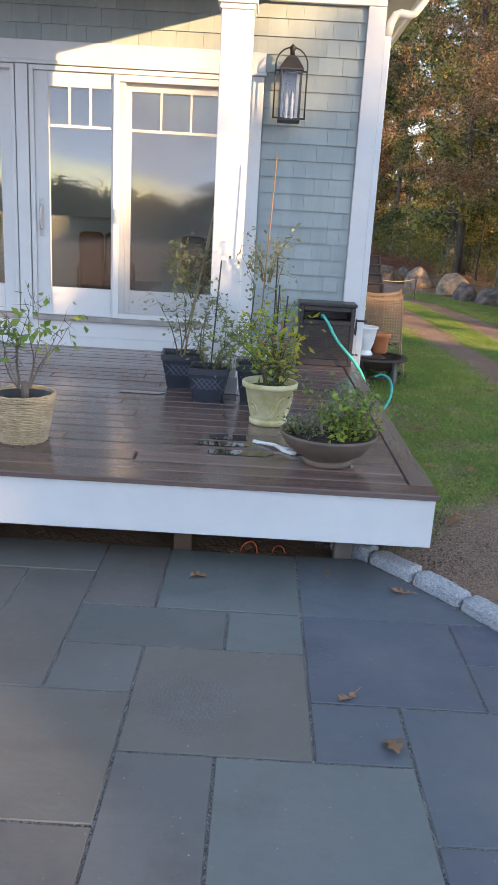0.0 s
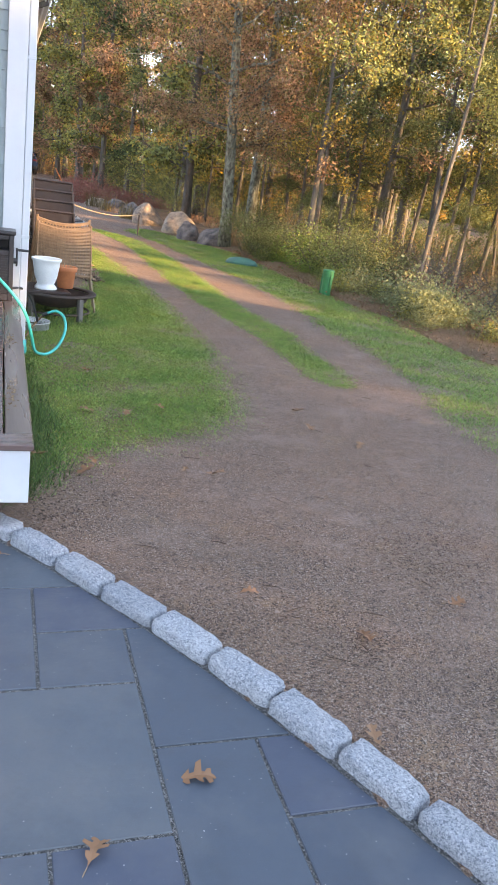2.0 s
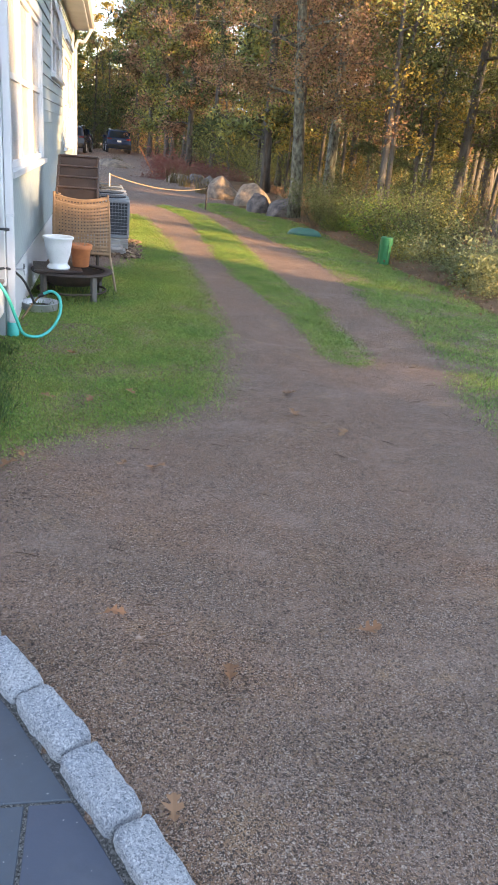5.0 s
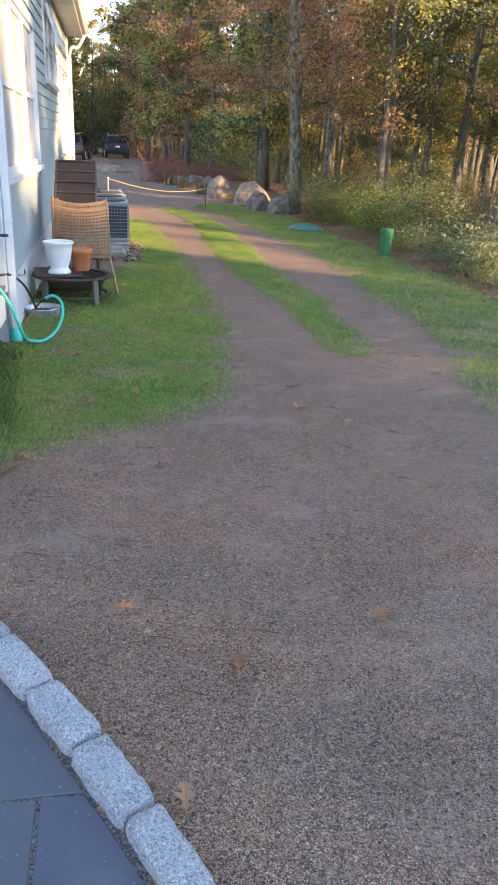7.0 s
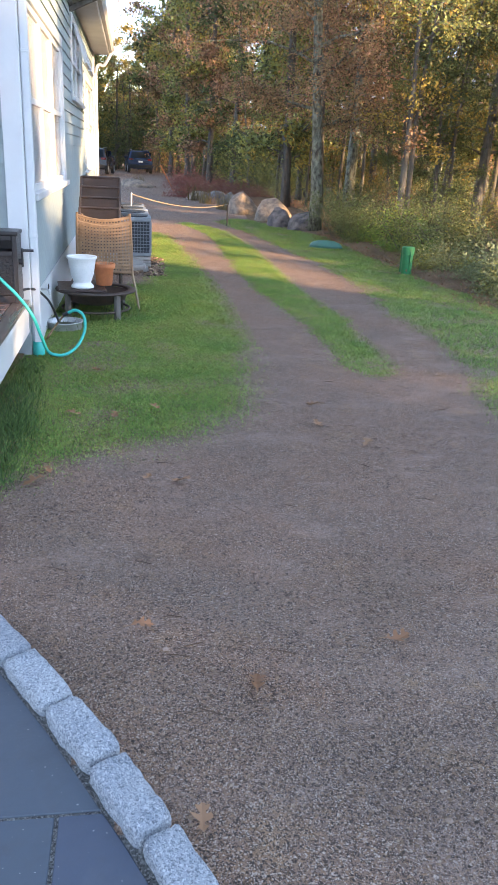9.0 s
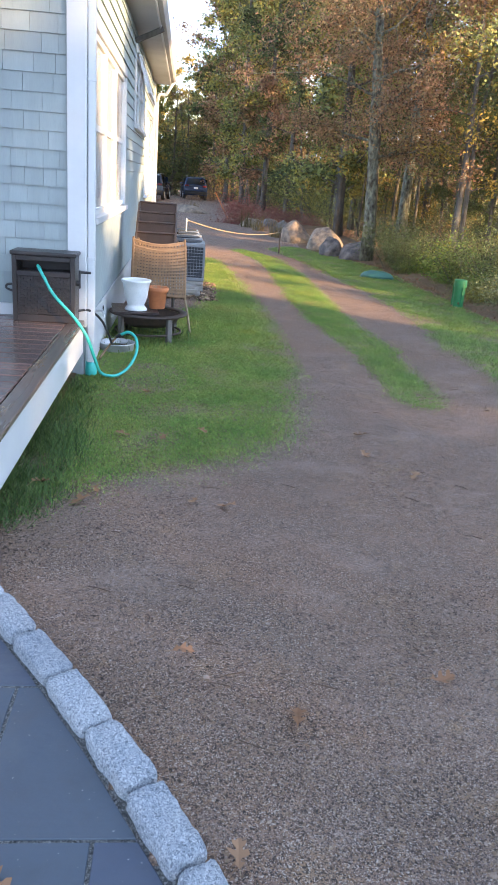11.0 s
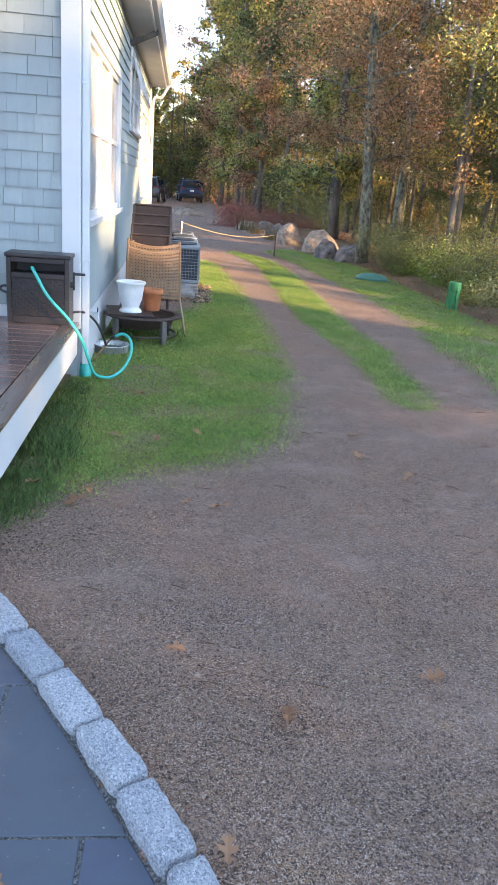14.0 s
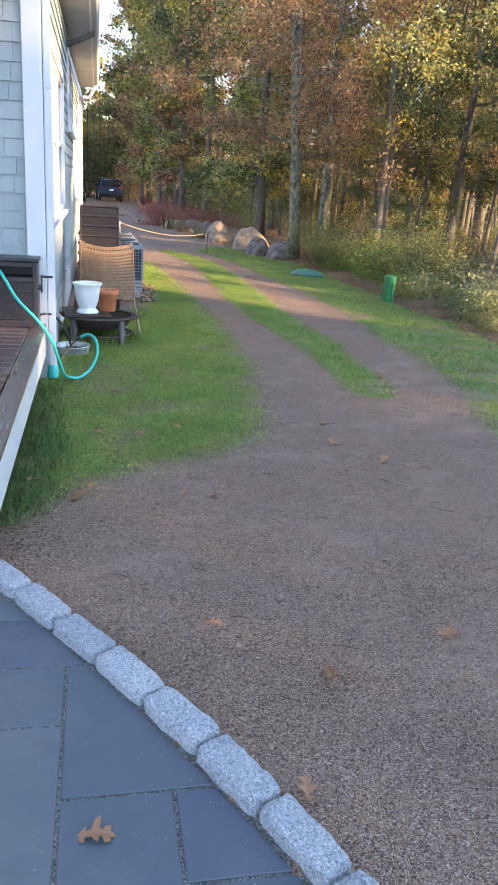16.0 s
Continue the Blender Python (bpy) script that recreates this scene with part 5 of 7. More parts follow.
q1 = square_pot(-0.51, 5.27, 0.285, 0.24, 4, "dark blue-grey square planter with a tall wilted tomato plant", 1)
stake(q1, (0.0, 0, 0.15), (0.19, -0.05, 1.25), 0.007, M["rope"], "leaning bamboo cane")
stake(q1, (-0.03, 0.02, 0.15), (0.17, 0.0, 1.05), 0.006, M["rope"])
grow(q1, (-0.01, 0, 0.2), 0.55, 3, 0.12, 70, 0.038, M["leaf_dull"], 51, 0.5, 0.03, 0.1)
grow(q1, (0.07, -0.02, 0.62), 0.42, 5, 0.45, 300, 0.042, M["leaf_dull"], 52, 0.5, 0.035, 0.1)
q2 = square_pot(-0.29, 4.88, 0.26, 0.225, -3, "dark blue-grey square planter with a wilted bushy tomato plant", 2)
stake(q2, (0.0, 0.02, 0.15), (0.045, 0.02, 0.90), 0.005, M["iron"])
grow(q2, (0.0, 0, 0.18), 0.52, 7, 0.33, 700, 0.036, M["leaf_dull"], 53, 0.5, 0.03, 0.15)
q3 = square_pot(0.01, 4.93, 0.26, 0.255, 2, "dark square planter with a tall thin tomato plant", 3)
stake(q3, (0.0, 0.0, 0.18), (0.055, -0.02, 1.55), 0.0045, M["wicker"], "slim reddish cane")
grow(q3, (0.0, 0, 0.2), 0.85, 2, 0.08, 110, 0.033, M["leaf_dull"], 54, 0.55, 0.03, 0.15, thick=0.008)
grow(q3, (0.03, 0, 0.78), 0.32, 4, 0.4, 150, 0.036, M["leaf_dull"], 55, 0.55, 0.03, 0.1)

cp = thing("round_planter", pose(0.10, 4.36, DZ), "stained cream plastic pot with pepper plants", "planter")
part("pot", lathe([(0, 0), (0.106, 0), (0.112, 0.006), (0.113, 0.028), (0.107, 0.034), (0.108, 0.04), (0.145, 0.215), (0.15, 0.218), (0.162, 0.222), (0.164, 0.25), (0.158, 0.255), (0.148, 0.25), (0.142, 0.21), (0.0, 0.205)], 40), M["cream"], cp, smooth=True)
for k in range(5):
    bm = bmesh.new()
    for s in range(4):
        pts = [(0.05 * math.cos(s * 1.5 + u * 2.2 + k) * u, 0.12 + 0.07 * math.sin(s * 1.5 + u * 2.2) * u) for u in np.linspace(0.15, 1, 7)]
        a0 = k * 1.257
        path = []
        for px, pz in pts:
            r = 0.109 + (pz - 0.04) * 0.21
            path.append((r * math.cos(a0 + px / 0.13), r * math.sin(a0 + px / 0.13), pz))
        tube(bm, path, [0.003, 0.005, 0.006, 0.006, 0.005, 0.004, 0.002], 5)
    part("relief_motif", bm, M["cream"], cp, "raised scroll relief")
part("soil", lathe([(0.141, 0.214), (0, 0.222)], 20), M["soil"], cp)
for x, y, z in ((0.0, 0.05, 0.96), (0.02, -0.01, 0.81), (0.07, 0.0, 0.75)):
    stake(cp, (x * 0.5, y, 0.15), (x, y, z), 0.0045, M["iron"], "thin dark plant stake")
grow(cp, (0, 0, 0.2), 0.52, 7, 0.26, 320, 0.046, M["leaf_lime"], 56, 0.42, 0.035, 0.15)
grow(cp, (0.02, 0, 0.2), 0.30, 5, 0.5, 90, 0.05, M["leaf_dull"], 57, 0.42, 0.03, 0.15)
grow(cp, (0.01, -0.01, 0.2), 0.44, 5, 0.3, 130, 0.06, M["leaf_yellow"], 64, 0.36, 0.03, 0.2)
for k in range(7):
    a = k * 2.4
    bm = lathe([(0, -0.018), (0.010, -0.012), (0.013, 0.0), (0.009, 0.012), (0, 0.014)], 10)
    ob = part("pepper", bm, M["terracotta"], cp, "small ripe orange pepper", True)
    ob.matrix_basis = pose(0.09 * math.cos(a), 0.08 * math.sin(a), 0.42 + 0.05 * (k % 4))

bw = thing("bowl_planter", pose(0.392, 3.63, DZ), "wide grey-brown footed bowl with leafy green herbs", "planter")
part("bowl", lathe([(0, 0), (0.118, 0), (0.126, 0.006), (0.123, 0.026), (0.116, 0.033), (0.130, 0.04), (0.178, 0.07), (0.222, 0.118), (0.243, 0.152), (0.244, 0.163), (0.236, 0.166), (0.222, 0.145), (0.2, 0.12), (0, 0.12)], 48), M["bowl"], bw, smooth=True)
part("soil", lathe([(0.212, 0.132), (0.1, 0.14), (0, 0.142)], 28), M["soil"], bw)
grow(bw, (0.07, 0.03, 0.13), 0.29, 9, 0.42, 430, 0.036, M["leaf_pot"], 58, 0.55, 0.03, 0.12)
grow(bw, (0.12, 0.0, 0.13), 0.17, 7, 0.7, 260, 0.036, M["leaf_lime"], 59, 0.55, 0.03, 0.1)
grow(bw, (-0.12, 0.0, 0.13), 0.12, 9, 0.9, 420, 0.02, M["leaf_dull"], 60, 0.5, 0.025, 0.1)
stake(bw, (-0.03, 0.03, 0.12), (-0.045, 0.03, 0.30), 0.006, M["rope"])

sc = thing("plastic_scoop", pose(0.15, 3.82, DZ, 0, 0, -38), "white plastic garden scoop lying on the deck", "scoop")
bm = bmesh.new()
pts = [(-0.16, 0.014), (-0.13, 0.016), (-0.08, 0.010), (-0.02, 0.009), (0.02, 0.018), (0.05, 0.036), (0.11, 0.040), (0.135, 0.034)]
hi, lo = [], []
for x, w in pts:
    z = 0.012 + 0.01 * math.exp(-((x + 0.03) / 0.05) ** 2)
    hi.append([bm.verts.new((x, -w, z)), bm.verts.new((x, 0, z + 0.006)), bm.verts.new((x, w, z))])
    lo.append([bm.verts.new((x, -w, z - 0.01)), bm.verts.new((x, 0, z - 0.008)), bm.verts.new((x, w, z - 0.01))])
for k in range(len(pts) - 1):
    for j in range(2):
        bm.faces.new((hi[k][j], hi[k + 1][j], hi[k + 1][j + 1], hi[k][j + 1]))
        bm.faces.new((lo[k][j + 1], lo[k + 1][j + 1], lo[k + 1][j], lo[k][j]))
    bm.faces.new((lo[k][0], lo[k + 1][0], hi[k + 1][0], hi[k][0]))
    bm.faces.new((hi[k][2], hi[k + 1][2], lo[k + 1][2], lo[k][2]))
for e, (p, q) in enumerate(((hi[0], lo[0]), (hi[-1], lo[-1]))):
    f = (p[0], p[1], p[2], q[2], q[1], q[0])
    bm.faces.new(f if e == 0 else f[::-1])
part("body", bm, M["whitepot"], sc, smooth=True)
for k in range(5):
    part("rib", B((0.075, 0.125, -0.026 + k * 0.013, -0.022 + k * 0.013, 0.013, 0.021)), M["galv"], sc)

# shallow water left on the boards
water, nt, b = nodes_of("rain_water")
b.inputs["Base Color"].default_value = (0.03, 0.024, 0.022, 1)
b.inputs["Roughness"].default_value = 0.03
b.inputs["Specular IOR Level"].default_value = 1.0
b.inputs["Coat Weight"].default_value = 1.0
b.inputs["Coat Roughness"].default_value = 0.02
for k, (x, y, rx, ry) in enumerate([(-0.1, 3.985, 0.11, 0.05), (-0.14, 3.845, 0.13, 0.035), (-0.05, 3.70, 0.17, 0.045), (-0.75, 4.98, 0.16, 0.035)]):
    bm = bmesh.new()
    ring = []
    for j in range(28):
        a = j / 28 * 2 * math.pi
        s = 1 + 0.35 * noise.noise((math.cos(a) * 1.5 + k * 7, math.sin(a) * 1.5, k))
        ca, sa = math.cos(a), math.sin(a)
        ring.append(bm.verts.new((x + rx * s * math.copysign(abs(ca) ** 0.5, ca), y + ry * math.copysign(abs(sa) ** 0.4, sa), DZ + 0.0035)))
    bm.faces.new(ring)
    tagged(mesh_ob("puddle", bm, water), "shallow rain puddle on dark deck boards", "puddle", "puddles on the deck")

# hose box with its teal hose
hb = thing("hose_box", pose(0.588, 6.555, DZ), "dark brown woven resin hose reel box", "hose box")
X0, X1, Y0, Y1, H = -0.235, 0.235, -0.125, 0.115, 0.50
part("side_post", B((X0, X0 + 0.035, Y0, Y1, 0, H), bevel=0.004), M["boxbrown"], hb)
part("side_post", B((X1 - 0.035, X1, Y0, Y1, 0, H), bevel=0.004), M["boxbrown"], hb)
part("back_panel", B((X0 + 0.035, X1 - 0.035, Y1 - 0.02, Y1, 0, H), bevel=0.004), M["boxbrown"], hb)
part("bottom_rail", B((X0 + 0.035, X1 - 0.035, Y0, Y0 + 0.03, 0, 0.055), bevel=0.004), M["boxbrown"], hb)
part("middle_rail", B((X0 + 0.035, X1 - 0.035, Y0, Y0 + 0.03, 0.345, 0.385), bevel=0.004), M["boxbrown"], hb)
part("top_rail", B((X0 + 0.035, X1 - 0.035, Y0, Y0 + 0.03, 0.46, H), bevel=0.004), M["boxbrown"], hb)
part("base_panel", B((X0 + 0.035, X1 - 0.035, Y0 + 0.03, Y1 - 0.02, 0.02, 0.03), bevel=0.004), M["boxbrown"], hb)
part("inner_panel", B((X0 + 0.036, X1 - 0.036, Y0 + 0.02, Y0 + 0.03, 0.056, 0.344)), M["boxbrown"], hb)
bm = bmesh.new()
nx, nz = 16, 14
for i in range(nx):
    for j in range(nz):
        cw, chh = 0.398 / nx, 0.288 / nz
        x, z = X0 + 0.036 + i * cw, 0.056 + j * chh
        d = 0.012 if (i + j) % 2 else 0.004
        box(bm, x + 0.001, x + cw - 0.001, Y0 + 0.02 - d, Y0 + 0.0195, z + (0.001 if (i + j) % 2 else 0.004), z + chh - (0.001 if (i + j) % 2 else 0.004))
ob = part("woven_panel", bm, M["boxbrown"], hb, "basket-weave front panel")
ob["kind"] = "stuff"
part("lid", B((X0 - 0.012, X1 + 0.012, Y0 - 0.014, Y1 + 0.005, H, H + 0.03), bevel=0.008, segs=2), M["boxbrown"], hb, "flat resin lid with rounded edge")
part("reel", tube(bmesh.new(), [(X0 + 0.04, 0.0, 0.28), (X1 - 0.04, 0.0, 0.28)], 0.11, 18), M["black"], hb)
part("crank_hub", tube(bmesh.new(), [(X1, -0.03, 0.30), (X1 + 0.03, -0.03, 0.30)], 0.022, 12), M["black"], hb)
part("crank_arm", B((X1 + 0.018, X1 + 0.032, -0.045, -0.02, 0.26, 0.40), bevel=0.004), M["black"], hb)
part("crank_grip", tube(bmesh.new(), [(X1 + 0.02, -0.032, 0.385), (X1 + 0.11, -0.032, 0.385)], 0.010, 10), M["black"], hb)
part("carry_handle", tube(bmesh.new(), smooth_path([(X0, -0.06, 0.27), (X0 - 0.05, -0.06, 0.265), (X0 - 0.055, -0.06, 0.235), (X0, -0.06, 0.215)], 6), 0.009, 8), M["black"], hb)
hose = thing("garden_hose", None, "teal garden hose hanging from the box to the grass", "hose")
path = smooth_path([(0.55, 6.5, 0.83), (0.55, 6.42, 0.855), (0.60, 6.36, 0.79), (0.68, 6.33, 0.66), (0.83, 6.32, 0.50), (0.925, 6.32, 0.36), (0.975, 6.38, 0.19), (1.01, 6.5, 0.04), (1.07, 6.62, -0.02), (1.14, 6.70, -0.028), (1.22, 6.80, 0.02), (1.275, 6.88, 0.13), (1.265, 6.95, 0.235), (1.20, 7.0, 0.275), (1.13, 7.03, 0.245)], 8)
part("tube", tube(bmesh.new(), path, 0.0125, 10), M["teal"], hose, smooth=True)
part("coupling", tube(bmesh.new(), [(1.135, 7.03, 0.247), (1.09, 7.05, 0.22)], 0.015, 10), M["black"], hose, "black hose coupling")
feed = thing("feed_hose", None, "short black hose from box to hose coupling", "hose")
part("tube", tube(bmesh.new(), smooth_path([(0.80, 6.60, 0.50), (0.90, 6.72, 0.49), (0.98, 6.9, 0.38), (1.03, 7.0, 0.24), (1.05, 7.05, 0.16)], 7), 0.010, 8), M["black"], feed, smooth=True)
part("tube", tube(bmesh.new(), smooth_path([(1.095, 7.05, 0.222), (1.03, 7.06, 0.14), (0.95, 7.0, 0.03)], 7), 0.009, 8), M["wicker"], feed, smooth=True)
sp = thing("spigot", pose(HX, 7.35, 0.385), "outdoor brass water spigot on the base board", "tap")
part("pipe", tube(bmesh.new(), [(-0.01, 0, 0), (0.05, 0, 0), (0.065, 0, -0.02), (0.068, 0, -0.05)], 0.010, 8), M["galv"], sp)
part("wheel", tube(bmesh.new(), [(0.06 + 0.0, 0.022 * math.cos(a), 0.025 + 0.022 * math.sin(a)) for a in np.linspace(0, 6.283, 17)], 0.004, 6, False), M["iron"], sp)

# ---- things beside the house ----
tk = thing("tree_ring", pose(1.035, 7.78, -0.09), "half-sunk galvanised tub filled with soil", "tub")
part("wall", lathe([(0.158, -0.03), (0.165, 0.10), (0.172, 0.105), (0.172, 0.115), (0.160, 0.113), (0.150, 0.06), (0.148, -0.03)], 36), M["galv"], tk, smooth=True)
part("soil", lathe([(0.152, 0.065), (0.07, 0.08), (0, 0.082)], 24), M["soil"], tk)

fp = thing("fire_pit_table", pose(1.30, 8.45, -0.06), "low round rusty fire pit with a flat wooden lid", "fire pit")
part("rim", lathe([(0.33, 0.265), (0.40, 0.265), (0.405, 0.275), (0.40, 0.285), (0.33, 0.285), (0.325, 0.275), (0.33, 0.265)], 48), M["rust"], fp, smooth=True)
part("bowl", lathe([(0.335, 0.262), (0.30, 0.19), (0.2, 0.14), (0.0, 0.13), (0.0, 0.145), (0.19, 0.155), (0.29, 0.205), (0.32, 0.262)], 40), M["rust"], fp, smooth=True)
part("lower_ring", tube(bmesh.new(), [(0.34 * math.cos(a), 0.34 * math.sin(a), 0.09) for a in np.linspace(0, 6.283, 41)], 0.011, 8, False), M["rust"], fp)
for k in range(4):
    a = radians(-50 + 90 * k)
    c, s = math.cos(a), math.sin(a)
    bm = B((0.325, 0.365, -0.03, 0.03, 0.0, 0.262), bevel=0.005)
    bmesh.ops.rotate(bm, verts=bm.verts[:], cent=(0, 0, 0), matrix=Matrix.Rotation(a, 3, "Z"))
    part("leg", bm, M["oldwood"], fp, "grey weathered leg")
lidb = thing("table_board", pose(1.17, 8.42, 0.227, 0, 0, 7), "dark brown square board lying on the fire pit", "board")
part("plank", B((-0.24, 0.22, -0.25, 0.30, 0.0, 0.022), bevel=0.004), M["sling"], lidb)
up = thing("urn_pot", pose(1.175, 8.33, 0.251), "white glazed footed urn pot", "plant pot")
part("body", lathe([(0, 0), (0.112, 0), (0.114, 0.012), (0.100, 0.03), (0.084, 0.05), (0.088, 0.062), (0.113, 0.13), (0.130, 0.23), (0.136, 0.275), (0.150, 0.288), (0.151, 0.302), (0.146, 0.308), (0.134, 0.30), (0.122, 0.24), (0.09, 0.12), (0, 0.09)], 44), M["whitepot"], up, smooth=True)
tp = thing("clay_pot", pose(1.385, 8.50, 0.251), "terracotta pot with dry stalks", "plant pot")
part("body", lathe([(0, 0), (0.075, 0), (0.082, 0.01), (0.098, 0.17), (0.112, 0.175), (0.116, 0.215), (0.110, 0.222), (0.102, 0.215), (0.09, 0.17), (0, 0.165)], 36), M["terracotta"], tp, smooth=True)
part("soil", lathe([(0.092, 0.178), (0, 0.188)], 20), M["soil"], tp)
for k in range(8):
    a, l = k * 2.4, 0.06 + 0.015 * (k % 3)
    part("stalk", tube(bmesh.new(), [(0.03 * math.cos(a), 0.03 * math.sin(a), 0.175), (0.07 * math.cos(a), 0.07 * math.sin(a), 0.19 + l)], 0.0025, 5), M["rope"], tp)


def lattice_chair(m, label):
    """A folded chair: a curved panel of open weave in a tube frame, with folding legs."""
    t = thing("wicker_chair", m, label, "chair", "folded wicker chairs by the wall")
    W, Hh = 0.275, 0.50
    curve = lambda u, z: -0.05 * (1 - (u / W) ** 2)
    nx, nz = 17, 14
    for i in range(nx + 1):
        u = -W + 2 * W * i / nx
        part("strand", tube(bmesh.new(), [(u, curve(u, k), 0.02 + Hh * k / 6 - 0.05 * (1 - (u / W) ** 2) * (k / 6)) for k in range(7)], 0.0112, 4), M["wicker"], t)
    for j in range(nz + 1):
        z = 0.02 + Hh * j / nz
        part("strand", tube(bmesh.new(), [(-W + 2 * W * k / 12, curve(-W + 2 * W * k / 12, z) - 0.003, z - 0.05 * (1 - ((-W + 2 * W * k / 12) / W) ** 2) * (j / nz)) for k in range(13)], 0.0122, 4), M["wicker"], t)
    for s in (-1, 1):
        part("side_rail", tube(bmesh.new(), [(s * (W + 0.012), 0.0, -0.02), (s * (W + 0.008), 0.0, 0.30), (s * (W + 0.0), -0.005, Hh + 0.06)], 0.013, 8), M["wicker"], t)
        part("leg", tube(bmesh.new(), [(s * (W + 0.012), 0.0, 0.0), (s * (W + 0.05), 0.03, -0.2), (s * (W + 0.085), 0.06, -0.38)], 0.012, 8), M["rope"], t)
    part("top_rail", tube(bmesh.new(), smooth_path([(-W, 0, Hh + 0.03), (-W * 0.5, -0.035, Hh - 0.005), (0, -0.05, Hh - 0.02), (W * 0.5, -0.035, Hh - 0.005), (W, 0, Hh + 0.03)], 4), 0.013, 8), M["wicker"], t)
    part("bottom_rail", tube(bmesh.new(), smooth_path([(-W, 0, 0.01), (0, -0.05, 0.01), (W, 0, 0.01)], 6), 0.012, 8), M["wicker"], t)
    return t


lattice_chair(pose(1.385, 8.80, 0.325, -12, 0, 3), "folded tan wicker chair with open lattice weave")
lattice_chair(pose(1.375, 8.93, 0.375, -10, 0, 3), "folded tan wicker chair behind another one")
lb = thing("garden_screen", pose(1.02, 9.3, 0.03, 0, 8, 8), "narrow tan wicker screen leaning on the wall", "screen")
bm = bmesh.new()
for i in range(5):
    tube(bm, [(0.0, -0.12 + 0.06 * i, 0), (0.0, -0.12 + 0.06 * i, 0.82)], 0.009, 5)
for j in range(14):
    tube(bm, [(0.004, -0.12, 0.05 + 0.058 * j), (0.004, 0.12, 0.05 + 0.058 * j)], 0.008, 5)
part("weave", bm, M["wicker"], lb)
for s in (-0.13, 0.13):
    part("rail", tube(bmesh.new(), [(0, s, -0.08), (0, s, 0.86)], 0.014, 8), M["wicker"], lb)


def sling_chair(k):
    y, z = 9.55 + 0.17 * k, -0.05 + 0.105 * k
    t = thing("patio_chair", pose(1.305, y, z), "dark brown stacking patio chair with sling seat", "chair", "stacked patio chairs by the wall")
    for s in (-1, 1):
        part("side_frame", tube(bmesh.new(), smooth_path([(s * 0.225, 0.40, -z - 0.05 + 0.0), (s * 0.225, 0.30, 0.42), (s * 0.225, -0.03, 0.46), (s * 0.225, -0.01, 0.78), (s * 0.22, 0.05, 0.985)], 5), 0.014, 8), M["sling"], t)
        part("front_leg", tube(bmesh.new(), [(s * 0.225, -0.02, 0.46), (s * 0.225, -0.04, -z - 0.05)], 0.014, 8), M["sling"], t)
        part("arm", tube(bmesh.new(), smooth_path([(s * 0.245, 0.0, 0.66), (s * 0.25, 0.15, 0.67), (s * 0.25, 0.33, 0.63)], 5), 0.013, 8), M["sling"], t)
    bm = bmesh.new()
    prev = None
    for u in np.linspace(0, 1, 9):
        x = 0.21
        zz, yy = 0.50 + 0.48 * u, -0.02 + 0.07 * u + 0.025 * math.sin(u * 3.14)
        row = [bm.verts.new((-x, yy, zz)), bm.verts.new((x, yy, zz)), bm.verts.new((x, yy + 0.006, zz)), bm.verts.new((-x, yy + 0.006, zz))]
        if prev:
            for q in range(4):
                bm.faces.new((prev[q], prev[(q + 1) % 4], row[(q + 1) % 4], row[q]))
        else:
            bm.faces.new(row[::-1])
        prev = row
    bm.faces.new(prev)
    part("back_sling", bm, M["sling"], t, "dark brown mesh fabric")
    part("top_rail", tube(bmesh.new(), [(-0.22, 0.05, 0.985), (0.22, 0.05, 0.985)], 0.014, 8), M["sling"], t)
    part("seat_sling", B((-0.21, 0.21, 0.0, 0.30, 0.425, 0.433)), M["sling"], t)


for k in range(4):
    sling_chair(k)


def condenser(x, y, label):
    t = thing("air_conditioner", pose(x, y, 0.11), label, "air conditioner", "air conditioners beside the house")
    w, d, h = 0.31, 0.31, 0.49
    part("base_pan", B((-w, w, -d, d, 0.0, 0.05), bevel=0.01), M["acgrey"], t)
    part("coil", B((-w + 0.025, w - 0.025, -d + 0.025, d - 0.025, 0.05, h)), M["acdark"], t)
    part("top", B((-w, w, -d, d, h, h + 0.06), bevel=0.015, segs=2), M["acgrey"], t)
    part("fan_guard", lathe([(0.26, h + 0.06), (0.265, h + 0.075), (0.25, h + 0.078), (0.05, h + 0.085), (0, h + 0.085)], 28), M["acdark"], t)
    for sx in (-1, 1):
        for sy in (-1, 1):
            part("corner_post", B((sx * w - 0.02 * (sx > 0) - 0.0, sx * w + 0.02 * (sx < 0), sy * d - 0.02 * (sy > 0), sy * d + 0.02 * (sy < 0), 0.05, h)), M["acgrey"], t)
    for k in range(9):
        z = 0.075 + k * 0.047
        part("guard_bar", B((-w + 0.02, w - 0.02, -d, -d + 0.006, z, z + 0.007)), M["acgrey"], t)
        part("guard_bar", B((w - 0.006, w, -d + 0.02, d - 0.02, z, z + 0.007)), M["acgrey"], t)
    for k in range(14):
        u = -w + 0.03 + k * (2 * w - 0.06) / 13
        part("guard_bar", B((u - 0.002, u + 0.002, -d - 0.004, -d, 0.05, h)), M["acgrey"], t)
        part("guard_bar", B((w, w + 0.004, u - 0.002, u + 0.002, 0.05, h)), M["acgrey"], t)
    return t


